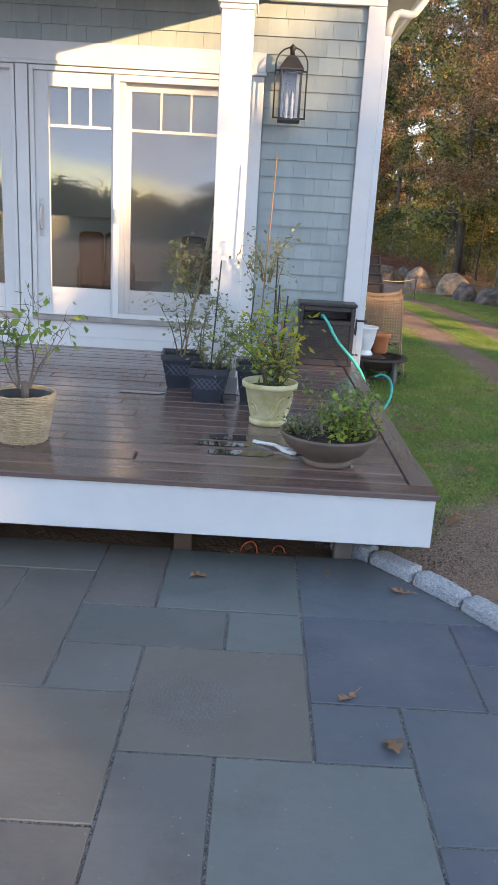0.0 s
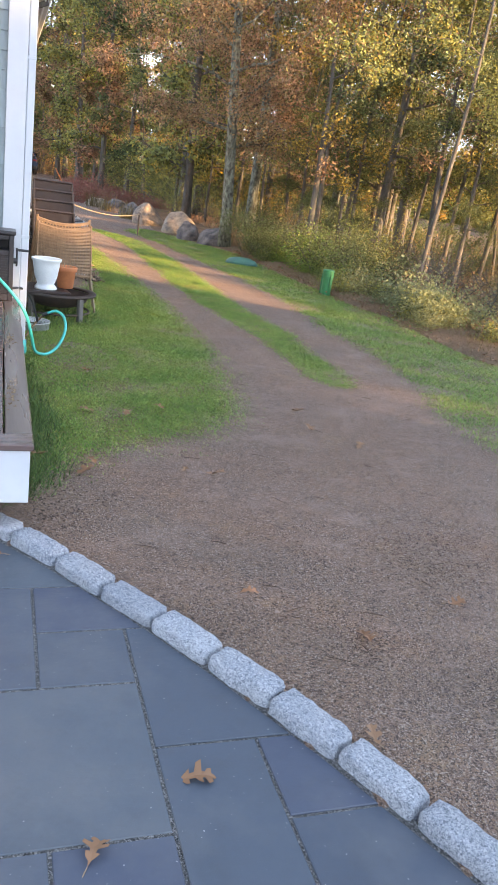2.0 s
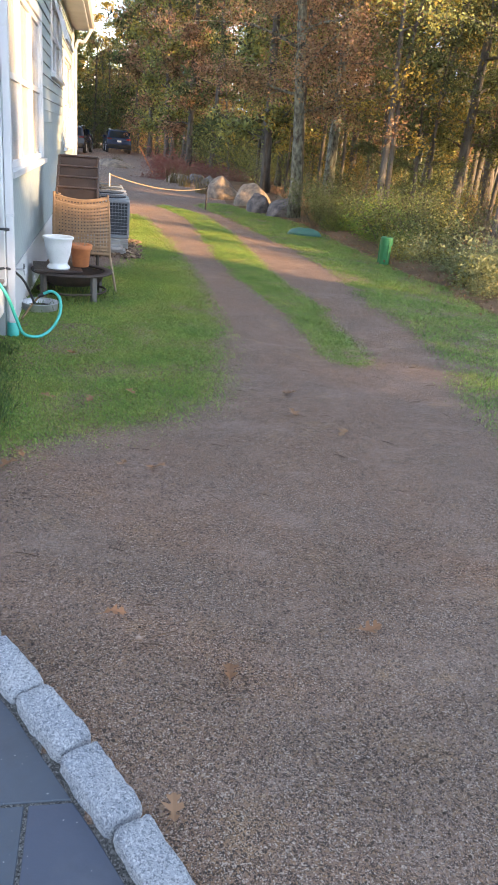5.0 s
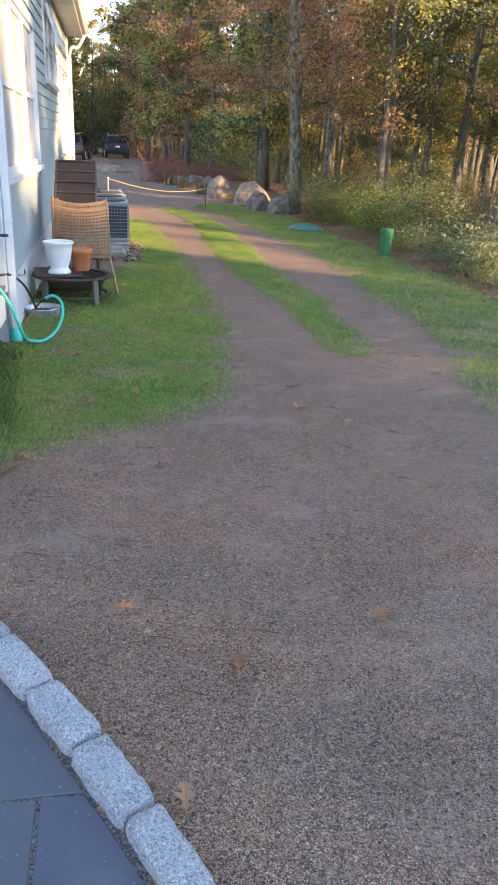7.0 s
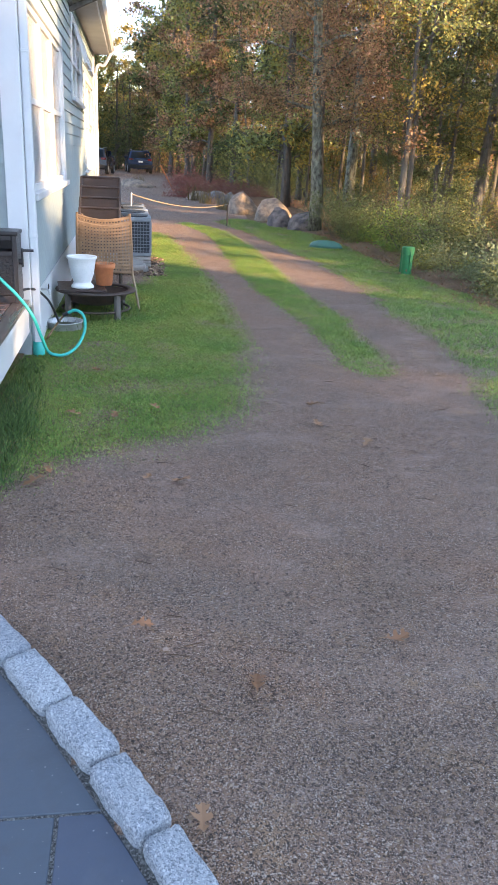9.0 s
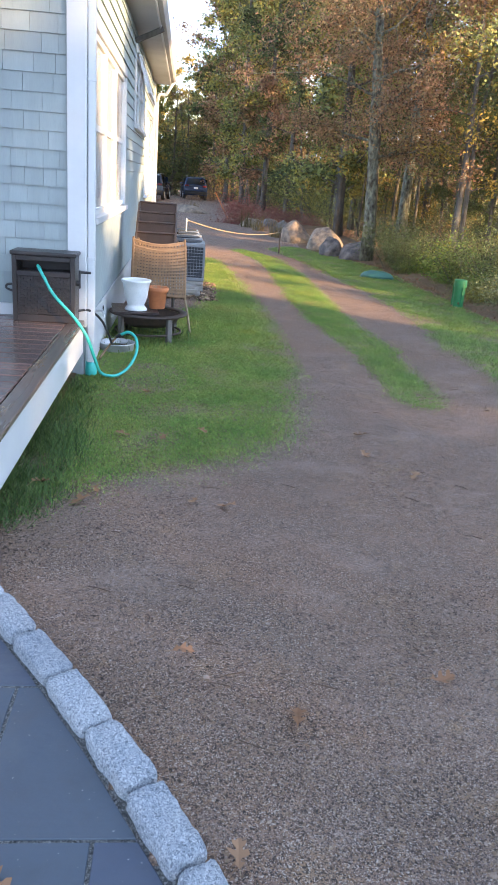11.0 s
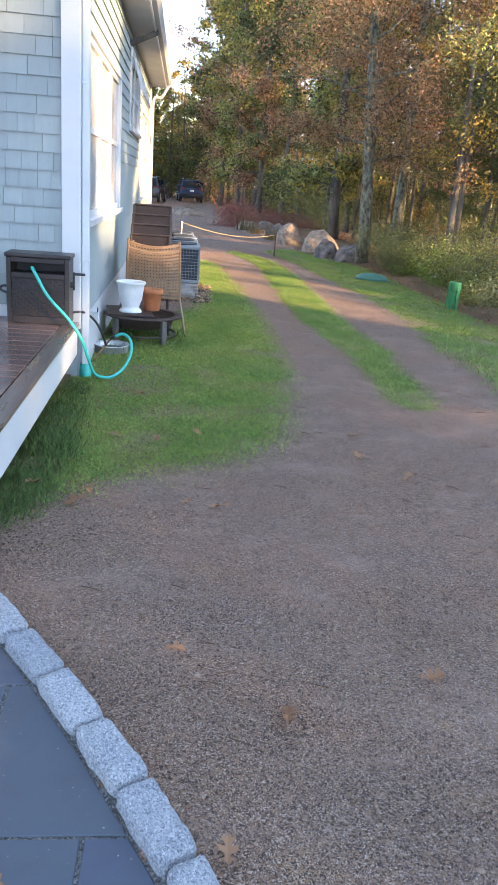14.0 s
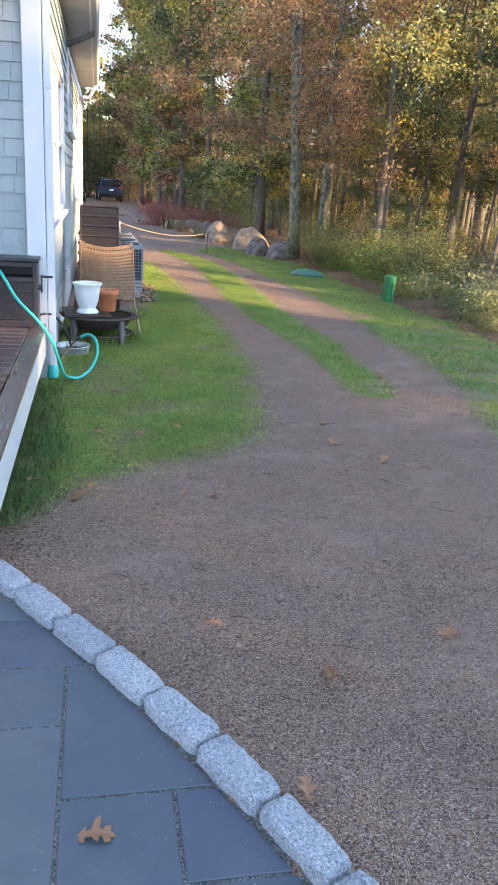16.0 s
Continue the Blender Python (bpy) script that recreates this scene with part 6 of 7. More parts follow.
condenser(1.64, 12.35, "grey outdoor air conditioner with wire guard")
for k in range(3):
    condenser(1.62 - 0.02 * k, 13.2 + 0.85 * k, "grey outdoor air conditioner in a row")
pad = thing("paver_pad", None, "grey concrete pavers under the air conditioners", "pavers", kind="structure")
for x, y, z in ((1.64, 12.4, -0.05), (1.62, 13.25, -0.05), (1.6, 14.1, -0.05), (1.58, 14.95, -0.05), (1.64, 12.4, 0.0), (1.62, 13.25, 0.0), (1.6, 14.1, 0.0), (1.58, 14.95, 0.0), (1.64, 12.4, 0.055), (1.62, 13.25, 0.055), (1.6, 14.1, 0.055), (1.58, 14.95, 0.055), (1.78, 11.72, -0.05), (1.74, 11.68, 0.0), (1.70, 11.74, 0.05)):
    part("paver", B((x - 0.3 if y > 12 else x - 0.12, x + 0.3 if y > 12 else x + 0.12, y - (0.4 if y > 12 else 0.12), y + (0.4 if y > 12 else 0.12), z, z + 0.048), bevel=0.006), M["stone"], pad)
rsx = np.random.default_rng(77)
bm = bmesh.new()
for k in range(500):
    x, y = rsx.uniform(1.3, 2.15), rsx.uniform(11.2, 13.2)
    s = rsx.uniform(0.012, 0.03)
    box(bm, -s, s, -s * 0.8, s * 0.8, -s * 0.4, s * 0.5, pose(x, y, -0.045, *rsx.uniform(-30, 30, 2), rsx.uniform(0, 180)))
tagged(mesh_ob("stone_chips", bm, M["grit"]), "pinkish grey stone chips round the pavers", "gravel", kind="stuff")
st = thing("stock_tub", pose(1.62, 19.6, -0.06), "round pale metal tub beside the drive", "tub")
part("wall", lathe([(0.40, 0.0), (0.42, 0.30), (0.435, 0.31), (0.43, 0.325), (0.405, 0.31), (0.385, 0.02), (0.0, 0.01)], 40), M["galv"], st, smooth=True)
part("soil", lathe([(0.405, 0.27), (0, 0.28)], 24), M["soil"], st)

# rope across the drive with its end posts
rp1 = thing("rope_post", pose(4.02, 20.1, -0.08), "dark metal stake holding a rope", "stake", "rope posts")
part("stake", tube(bmesh.new(), [(0, 0, -0.1), (0.005, 0, 0.50)], 0.018, 8), M["rust"], rp1)
part("eye", tube(bmesh.new(), [(0.03 * math.cos(a), 0, 0.53 + 0.03 * math.sin(a)) for a in np.linspace(0, 6.283, 13)], 0.007, 6, False), M["rust"], rp1)
rp2 = thing("rope_post", pose(1.66, 14.4, -0.06), "slim white post holding a rope", "stake", "rope posts")
part("stake", tube(bmesh.new(), [(0, 0, -0.1), (0, 0, 0.95)], 0.012, 8), M["trim"], rp2)
rope = thing("rope", None, "thin tan rope sagging across the gravel drive", "rope")
a, b_ = Vector((1.66, 14.4, 0.87)), Vector((4.02, 20.1, 0.44))
part("cord", tube(bmesh.new(), [a.lerp(b_, u) + Vector((0, 0, -0.55 * u * (1 - u))) for u in np.linspace(0, 1, 25)], 0.009, 6), M["rope"], rope)

# green fittings in the verge
gp = thing("green_pedestal", pose(5.98, 12.25, -0.06), "green plastic utility post in the grass", "utility post")
part("post", lathe([(0.085, -0.05), (0.085, 0.34), (0.0, 0.34)], 20), M["green"], gp)
part("cap", lathe([(0.093, 0.30), (0.098, 0.305), (0.098, 0.41), (0.09, 0.425), (0.0, 0.43)], 20), M["green"], gp)
for a in (40, 160, 280):
    part("rib", B((0.08, 0.105, -0.012, 0.012, 0.02, 0.36), bevel=0.004), M["green"], gp).matrix_basis = pose(0, 0, 0, 0, 0, a)
gl = thing("green_cover", pose(5.52, 15.75, -0.07, 0, 0, -25), "flat blue-green plastic cover lying in the grass", "cover")
part("dome", lathe([(0.0, 0.15), (0.16, 0.14), (0.28, 0.10), (0.33, 0.05), (0.335, 0.02), (0.32, 0.02), (0.0, 0.03)], 32, squash=0.62), M["green2"], gl, smooth=True)
part("rim", lathe([(0.33, 0.0), (0.35, 0.0), (0.35, 0.025), (0.33, 0.025), (0.33, 0.0)], 32, squash=0.62), M["green2"], gl)


def boulder(x, y, sx, sy, sz, seed, material, label, turn=0):
    bm = bmesh.new()
    bmesh.ops.create_icosphere(bm, subdivisions=4, radius=1)
    rb = random.Random(seed)
    cuts = [(Vector((rb.uniform(-1, 1), rb.uniform(-1, 1), rb.uniform(-0.3, 1))).normalized(), rb.uniform(0.62, 0.88)) for _ in range(9)]
    for v in bm.verts:
        for n_, d in cuts:
            k = v.co.dot(n_) - d
            if k > 0:
                v.co -= n_ * k * 0.85
        v.co += noise.noise_vector(v.co * 1.3 + Vector((seed, 0, 0))) * 0.12 + noise.noise_vector(v.co * 4 + Vector((seed, 0, 0))) * 0.035
        v.co = Vector((v.co.x * sx, v.co.y * sy, max(v.co.z, -0.5) * sz))
    ob = mesh_ob("boulder", bm, material, True)
    ob.matrix_basis = pose(x, y, -0.12 + sz * 0.3, 0, 0, turn)
    return tagged(ob, label, "boulder", "boulders beside the drive")


boulder(5.60, 22.3, 0.62, 0.6, 0.52, 3, M["boulder"], "large rounded tan granite boulder")
boulder(5.05, 24.5, 0.5, 0.5, 0.56, 5, M["boulder"], "pale pointed granite boulder")
boulder(5.42, 20.6, 0.34, 0.4, 0.40, 8, M["boulder2"], "dark blue-grey leaning boulder", 25)
boulder(5.86, 19.75, 0.40, 0.4, 0.44, 12, M["boulder2"], "dark brown boulder beside the oak trunk")
boulder(4.95, 27.0, 0.5, 0.5, 0.42, 14, M["boulder2"], "low rounded grey boulder")
boulder(4.75, 29.5, 0.55, 0.5, 0.38, 17, M["boulder2"], "low grey boulder among the brush")
boulder(4.2, 31.5, 0.5, 0.5, 0.3, 19, M["boulder"], "small tan boulder near dry grass")
boulder(1.9, 40, 0.9, 0.6, 0.35, 23, M["boulder"], "flat tan rock beside the drive")

# ---- cars ----


def car(m, paint, label):
    t = thing("car", m, label, "car", "cars parked on the drive")
    bm = bmesh.new()
    prof = [(-2.25, 0.32), (-2.3, 0.55), (-2.28, 0.95), (-2.1, 1.05), (-1.75, 1.58), (-1.3, 1.66), (0.2, 1.64), (0.95, 1.08), (2.0, 0.95), (2.2, 0.7), (2.2, 0.32)]
    rings = []
    for s in (-1, -0.93, 0.93, 1):
        rings.append([bm.verts.new((s * (0.9 - (0.20 * max(0, z - 1.0) / 0.66)) * (1 if abs(s) < 1 else 1.0), y, z if abs(s) < 1 else 0.32 + (z - 0.32) * 0.95)) for y, z in prof])
    n = len(prof)
    for a, b2 in zip(rings, rings[1:]):
        for k in range(n):
            bm.faces.new((a[k], a[(k + 1) % n], b2[(k + 1) % n], b2[k]))
    bm.faces.new(rings[0][::-1])
    bm.faces.new(rings[-1])
    body = part("body", bm, paint, t)
    rear = bmesh.new()
    rear.faces.new([rear.verts.new(p) for p in ((-0.70, -2.105, 1.10), (0.70, -2.105, 1.10), (0.60, -1.80, 1.54), (-0.60, -1.80, 1.54))])
    bmesh.ops.solidify(rear, geom=rear.faces[:], thickness=0.02)
    part("rear_window", rear, M["carglass"], t, "dark tinted glass")
    for s in (-1, 1):
        part("side_window", B((s * 0.86 - 0.035, s * 0.86 + 0.035, -1.5, 0.3, 1.12, 1.50), bevel=0.01), M["carglass"], t, "dark tinted glass")
        part("tail_light", B((s * 0.70 - 0.16, s * 0.70 + 0.16, -2.31, -2.20, 0.93, 1.06), bevel=0.02), M["redlens"], t, "red tail light")
        part("mirror", B((s * 0.98 - 0.09, s * 0.98 + 0.09, 0.35, 0.45, 1.05, 1.2), bevel=0.03), paint, t)
        part("roof_rail", B((s * 0.6 - 0.02, s * 0.6 + 0.02, -1.5, 0.1, 1.66, 1.70)), M["galv"], t)
        for y in (-1.4, 1.4):
            w = part("wheel", tube(bmesh.new(), [(s * 0.72, y, 0.34), (s * 0.92, y, 0.34)], 0.34, 20), M["tyre"], t, "black tyre")
            part("rim", tube(bmesh.new(), [(s * 0.9, y, 0.34), (s * 0.93, y, 0.34)], 0.22, 16), M["galv"], w)
    part("bumper", B((-0.85, 0.85, -2.36, -2.26, 0.38, 0.62), bevel=0.03), M["tyre"], t, "black lower bumper")
    part("number_plate", B((-0.16, 0.16, -2.325, -2.305, 0.78, 0.9)), M["trim"], t, "blank pale plate")
    return t


car(pose(2.15, 64.5, 0.02, 0, 0, 4), M["carpaint"], "dark blue SUV parked on the drive")
car(pose(-0.65, 57.0, 0.02, 0, 0, -6), M["cargrey"], "dark grey SUV parked near the house corner")

# ---- fallen oak leaves ----


def fallen_leaf(x, y, z, size, turn, seed, tone):
    rl = random.Random(seed)
    bm = bmesh.new()
    lobes = [(0.0, 0.015), (0.10, 0.04), (0.20, 0.17), (0.29, 0.20), (0.31, 0.08), (0.42, 0.09), (0.50, 0.29), (0.62, 0.35), (0.60, 0.12), (0.70, 0.11), (0.77, 0.25), (0.88, 0.23), (0.85, 0.09), (0.94, 0.08), (1.0, 0.0)]
    def pt(u, w):
        return Vector(((u - 0.5) * size, w * size, 0.004 + 0.15 * size * (abs(w) * (2.2 + math.sin(seed)) + 0.6 * math.sin(u * 5 + seed))))
    mid = [bm.verts.new(pt(lobes[k][0] * 0.9 + 0.1 * k / (len(lobes) - 1), 0)) for k in range(len(lobes))]
    for s in (-1, 1):
        edge = [bm.verts.new(pt(u + rl.uniform(-0.02, 0.02), s * w * rl.uniform(0.7, 1.2))) for u, w in lobes[1:-1]]
        edge = [mid[0]] + edge + [mid[-1]]
        for k in range(len(lobes) - 1):
            f = [mid[k], mid[k + 1], edge[k + 1], edge[k]]
            f = [v for i, v in enumerate(f) if v not in f[:i]]
            if len(f) > 2:
                bm.faces.new(f if s < 0 else f[::-1])
    tube(bm, [pt(0, 0), pt(-0.25, 0.02)], 0.0015, 4)
    ob = mesh_ob("fallen_leaf", bm, M["oakleaf_dry"])
    ob.matrix_basis = pose(x, y, z, rl.uniform(-6, 6), rl.uniform(-6, 6), turn)
    return tagged(ob, tone, "leaf", "fallen oak leaves")


for k, (x, y) in enumerate([(-0.194, 3.137), (0.403, 3.258), (0.726, 3.099), (0.396, 2.273), (0.502, 2.042), (1.27, 1.80), (0.977, 1.612)]):
    fallen_leaf(x, y, 0.002, (0.10, 0.09, 0.10, 0.085, 0.13, 0.11, 0.10)[k], k * 67 + 20, k, "dry brown oak leaf lying on the bluestone")
for k, (x, y) in enumerate([(1.70, 2.72), (2.056, 2.38), (2.915, 5.39), (1.744, 4.115), (1.917, 4.08), (3.085, 4.62), (1.227, 4.18), (1.19, 4.01), (2.855, 4.99), (2.596, 2.62), (1.84, 1.87), (1.30, 5.13), (1.566, 5.12), (1.81, 5.27), (0.95, 4.2), (1.403, 6.18)]):
    fallen_leaf(x, y, ground_z(x, y) + noise.noise((x * 0.9, y * 0.9, 0)) * 0.018 + noise.noise((x * 3.1, y * 3.1, 4)) * 0.006 + (0.022 if k < 11 else 0.035), 0.085 + 0.05 * ((k * 37) % 10) / 10, k * 81, 100 + k, "dry brown oak leaf lying on gravel" if k < 11 else "dry brown oak leaf lying on the grass")
for k in range(26):
    x, y = random.uniform(-1.4, 0.7), random.uniform(3.45, 4.3)
    fallen_leaf(x, y, -0.03, random.uniform(0.06, 0.12), random.uniform(0, 360), 300 + k, "dry brown oak leaf under the deck")

# crumbs of wood and leaf on the deck border
rot = thing("wood_debris", None, "brown wood crumbs lying on the wet deck border", "wood debris", kind="stuff")
rr = random.Random(8)
bm = bmesh.new()
for k in range(150):
    if k < 95:
        y = rr.gauss(3.95, 0.13)
        x = 0.795 + 0.03 * (y - 3.95) + rr.gauss(0, 0.012)
    else:
        y = rr.gauss(5.1, 0.07)
        x = 0.80 + rr.gauss(0, 0.018)
    s = rr.uniform(0.002, 0.006)
    box(bm, -s, s, -s * 0.45, s * 0.45, -s * 0.2, s * 0.25, pose(x, y, DZ + 0.004 + s * 0.2, rr.uniform(-25, 25), rr.uniform(-25, 25), rr.uniform(0, 180)))
part("wood_crumbs", bm, M["crumbs"], rot)
# loops of orange cable under the deck edge
cb = thing("orange_cable", pose(0.03, 3.50, -0.028), "thin orange cable looping out of the soil", "cable")
part("loop", tube(bmesh.new(), [(0.042 * math.cos(a), 0.012 * math.sin(a * 2), 0.062 * math.sin(a)) for a in np.linspace(0, math.pi, 14)], 0.004, 6), M["orange"], cb)
part("loop", tube(bmesh.new(), [(0.15 + 0.03 * math.cos(a), 0.02, 0.04 * math.sin(a)) for a in np.linspace(0, math.pi, 14)], 0.004, 6), M["orange"], cb)
stick = thing("leaning_stake", pose(3.35, 36.0, -0.3), "thin orange-brown stake leaning beside the drive", "stake")
part("shaft", tube(bmesh.new(), [(0.35, 0, -0.05), (-0.45, 0, 1.35)], 0.03, 7), M["terracotta"], stick)


# ---- woods ----


def tree(name, m, height, r, crown0, spread, leaves, size, bark, leaf, seed, label, lean=0.0, branches=16, group="woodland trees", twigs=5, sides=10):
    """A tapered trunk with limbs and twigs, and a crown of single leaves in loose clumps round the twigs."""
    rng = np.random.default_rng(seed)
    t = thing(name, m, label, "tree", group)
    pts, rad = [], []
    wob = rng.uniform(0, 6.28, 2)
    for k in range(13):
        f = k / 12
        z = height * f - 0.15
        pts.append(Vector((lean * height * f ** 1.4 + 0.13 * math.sin(f * 6 + wob[0]) * f, 0.13 * math.sin(f * 5 + wob[1]) * f, z)))
        rad.append(r * (1.35 - 0.35 * min(1, f * 14)) * (1 - 0.88 * f) + 0.01)
    bm = tube(bmesh.new(), pts, rad, sides)
    cen = []
    for b in range(branches):
        f = crown0 / height + (0.98 - crown0 / height) * (b + rng.uniform(0, 1)) / branches
        k = min(11, int(f * 12))
        p = pts[k].lerp(pts[k + 1], f * 12 - k)
        az = b * 2.4 + rng.uniform(-0.5, 0.5)
        top = 1 - f
        d = Vector((math.cos(az), math.sin(az), 0.15 + 0.8 * f * f))
        ln = spread * (0.55 + 0.45 * math.sin(math.pi * min(1, top * 1.1 + 0.12))) * rng.uniform(0.75, 1.15)
        lp, lr = limb(p, d.normalized(), ln, max(0.012, rad[k] * 0.42), rng, 0.03)
        tube(bm, lp, lr, 4, False)
        for s in range(twigs):
            q = lp[1 + s % 5]
            sd = (d + Vector(rng.normal(0, 0.8, 3))).normalized()
            sp, sr = limb(q, sd, ln * 0.38, max(0.006, lr[min(s + 1, 5)] * 0.5), rng, 0.05, 3)
            tube(bm, sp, sr, 3, False)
            w = 0.15 * spread ** 0.5
            cen += [(sp[1], w * 0.9), (sp[2], w), (sp[3], w * 1.15), (q, w * 0.7)]
    part("trunk", bm, bark, t, smooth=True)
    c = np.array([tuple(a) for a, _ in cen])
    w = np.array([b for _, b in cen])
    wt = rng.uniform(0.1, 1.0, len(c)) ** 2.6
    i = rng.choice(len(c), leaves, p=wt / wt.sum())
    pos = c[i] + rng.normal(size=(leaves, 3)) * (w[i] * rng.uniform(0.4, 1.3, leaves))[:, None] * np.array([1, 1, 0.7])
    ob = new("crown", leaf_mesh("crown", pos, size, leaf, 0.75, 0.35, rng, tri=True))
    ob.parent = t
    return t


def bush(name, m, height, spread, leaves, size, leaf, seed, label, stems=9, group="undergrowth", fluff=0.15):
    rng = np.random.default_rng(seed)
    t = thing(name, m, label, "shrub", group)
    bm = bmesh.new()
    cen = []
    for k in range(stems):
        a = rng.uniform(0, 6.28)
        d = Vector((math.cos(a) * 0.6, math.sin(a) * 0.6, rng.uniform(0.6, 1.4))).normalized()
        p, r = limb(Vector((math.cos(a) * 0.1 * spread, math.sin(a) * 0.1 * spread, -0.05)), d, height * rng.uniform(0.6, 1.15), 0.008 + 0.005 * height, rng, 0.04)
        tube(bm, p, r, 3, False)
        cen += p[2:]
        for q in p[2:4]:
            sp, sr = limb(q, (d + Vector(rng.normal(0, 0.8, 3))).normalized(), spread * 0.45, 0.006, rng, 0.02, 3)
            tube(bm, sp, sr, 3, False)
            cen += sp[1:]
    ob = part("stem_clump", bm, M["bark"], t)
    ob["kind"] = "stuff"
    c = np.array([tuple(a) for a in cen])
    wt = rng.uniform(0.15, 1.0, len(c)) ** 1.5
    i = rng.choice(len(c), leaves, p=wt / wt.sum())
    pos = c[i] + rng.normal(size=(leaves, 3)) * fluff * spread ** 0.7
    pos[:, 2] = np.maximum(pos[:, 2], 0.03)
    ob = new("foliage", leaf_mesh("foliage", pos, size, leaf, 0.7, 0.2, rng, tri=True))
    ob.parent = t
    return t


bm = bmesh.new()
ys = [-60, -20, -5, 1, 5, 8, 12.7, 18.5, 22.5, 26, 34, 44, 60, 120]
xs = [9, 8, 7.2, 6.6, 6.3, 6.1, 6.0, 5.95, 4.9, 5.2, 5.0, 4.6, 4.6, 5]
prev = None
for x, y in zip(xs, ys):
    cols = [x, x + 0.5, x + 2, x + 5, x + 12, x + 40, x + 200]
    row = []
    for k, q in enumerate(cols):
        row.append(bm.verts.new((q, y, ground_z(min(q, 30), y) + (0.0 if k == 0 else 0.05) + abs(noise.noise((q, y, 0))) * 0.08 * (k > 0))))
    if prev:
        for a in range(len(cols) - 1):
            bm.faces.new((prev[a], prev[a + 1], row[a + 1], row[a]))
    prev = row
tagged(mesh_ob("forest_floor", bm, M["litter"]), "brown leaf litter on the woodland floor", "ground", kind="structure")


rt = random.Random(3)


def visible(x, y):
    """Whether a place lies within the strip of woods that the walk looks into."""
    return y > 1.28 * (x - 0.8) - 1.5


def plant(source, x, y, s, sz=1.0, z=-0.13, tilt=0):
    c = copy_thing(source, pose(x, y, z, rt.uniform(-tilt, tilt), rt.uniform(-tilt, tilt), rt.uniform(0, 360)))
    c.scale = (s, s, s * sz)
    return c


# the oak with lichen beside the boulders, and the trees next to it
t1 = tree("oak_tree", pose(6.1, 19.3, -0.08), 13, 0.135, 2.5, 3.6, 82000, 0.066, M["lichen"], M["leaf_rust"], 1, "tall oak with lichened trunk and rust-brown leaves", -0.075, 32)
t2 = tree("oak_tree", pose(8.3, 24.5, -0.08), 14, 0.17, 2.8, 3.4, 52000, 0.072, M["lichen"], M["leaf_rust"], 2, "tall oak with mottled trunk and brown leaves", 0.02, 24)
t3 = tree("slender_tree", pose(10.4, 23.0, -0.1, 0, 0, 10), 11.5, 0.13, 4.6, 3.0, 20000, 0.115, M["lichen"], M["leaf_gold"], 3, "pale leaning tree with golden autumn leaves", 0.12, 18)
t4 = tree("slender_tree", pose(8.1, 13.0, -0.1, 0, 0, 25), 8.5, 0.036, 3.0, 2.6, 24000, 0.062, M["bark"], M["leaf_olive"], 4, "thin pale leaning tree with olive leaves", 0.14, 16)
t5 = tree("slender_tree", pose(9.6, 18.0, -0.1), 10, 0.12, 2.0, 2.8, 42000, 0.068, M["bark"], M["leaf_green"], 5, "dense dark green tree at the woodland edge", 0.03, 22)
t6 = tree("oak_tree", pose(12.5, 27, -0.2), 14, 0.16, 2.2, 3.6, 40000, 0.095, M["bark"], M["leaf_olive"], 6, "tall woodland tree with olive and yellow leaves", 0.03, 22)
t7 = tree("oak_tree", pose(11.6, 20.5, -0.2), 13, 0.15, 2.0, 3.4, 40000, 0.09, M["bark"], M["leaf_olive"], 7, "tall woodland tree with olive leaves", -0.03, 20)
plant(t5, 8.5, 17.8, 0.46)
plant(t5, 10.4, 15.4, 0.5)
plant(t5, 9.3, 22.6, 0.55)
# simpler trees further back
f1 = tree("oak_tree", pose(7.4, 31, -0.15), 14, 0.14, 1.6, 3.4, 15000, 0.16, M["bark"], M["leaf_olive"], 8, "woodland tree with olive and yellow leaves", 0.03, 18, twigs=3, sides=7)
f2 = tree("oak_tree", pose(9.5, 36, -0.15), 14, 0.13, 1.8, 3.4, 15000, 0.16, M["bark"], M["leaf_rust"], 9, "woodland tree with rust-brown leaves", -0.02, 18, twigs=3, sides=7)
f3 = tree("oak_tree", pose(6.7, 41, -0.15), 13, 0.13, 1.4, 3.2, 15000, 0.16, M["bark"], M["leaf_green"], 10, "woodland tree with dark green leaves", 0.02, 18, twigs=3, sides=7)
for k, (x, y) in enumerate([(11.5, 14.8), (12.4, 15.9), (13.2, 17.6), (12.2, 23.6), (14.6, 22.0)]):
    if visible(x, y):
        plant((t5, t4, t7, t6, t2)[k], x, y, rt.uniform(0.9, 1.1))
f5 = tree("oak_tree", pose(-6, 71, -0.6), 14, 0.15, 1.6, 3.8, 7000, 0.30, M["bark"], M["leaf_olive"], 13, "distant woodland tree with olive leaves", 0.02, 18, twigs=3, sides=6)
f6 = tree("oak_tree", pose(7, 72, -0.6), 14, 0.15, 1.6, 3.8, 7000, 0.30, M["bark"], M["leaf_green"], 14, "distant woodland tree with dull green leaves", 0.02, 18, twigs=3, sides=6)
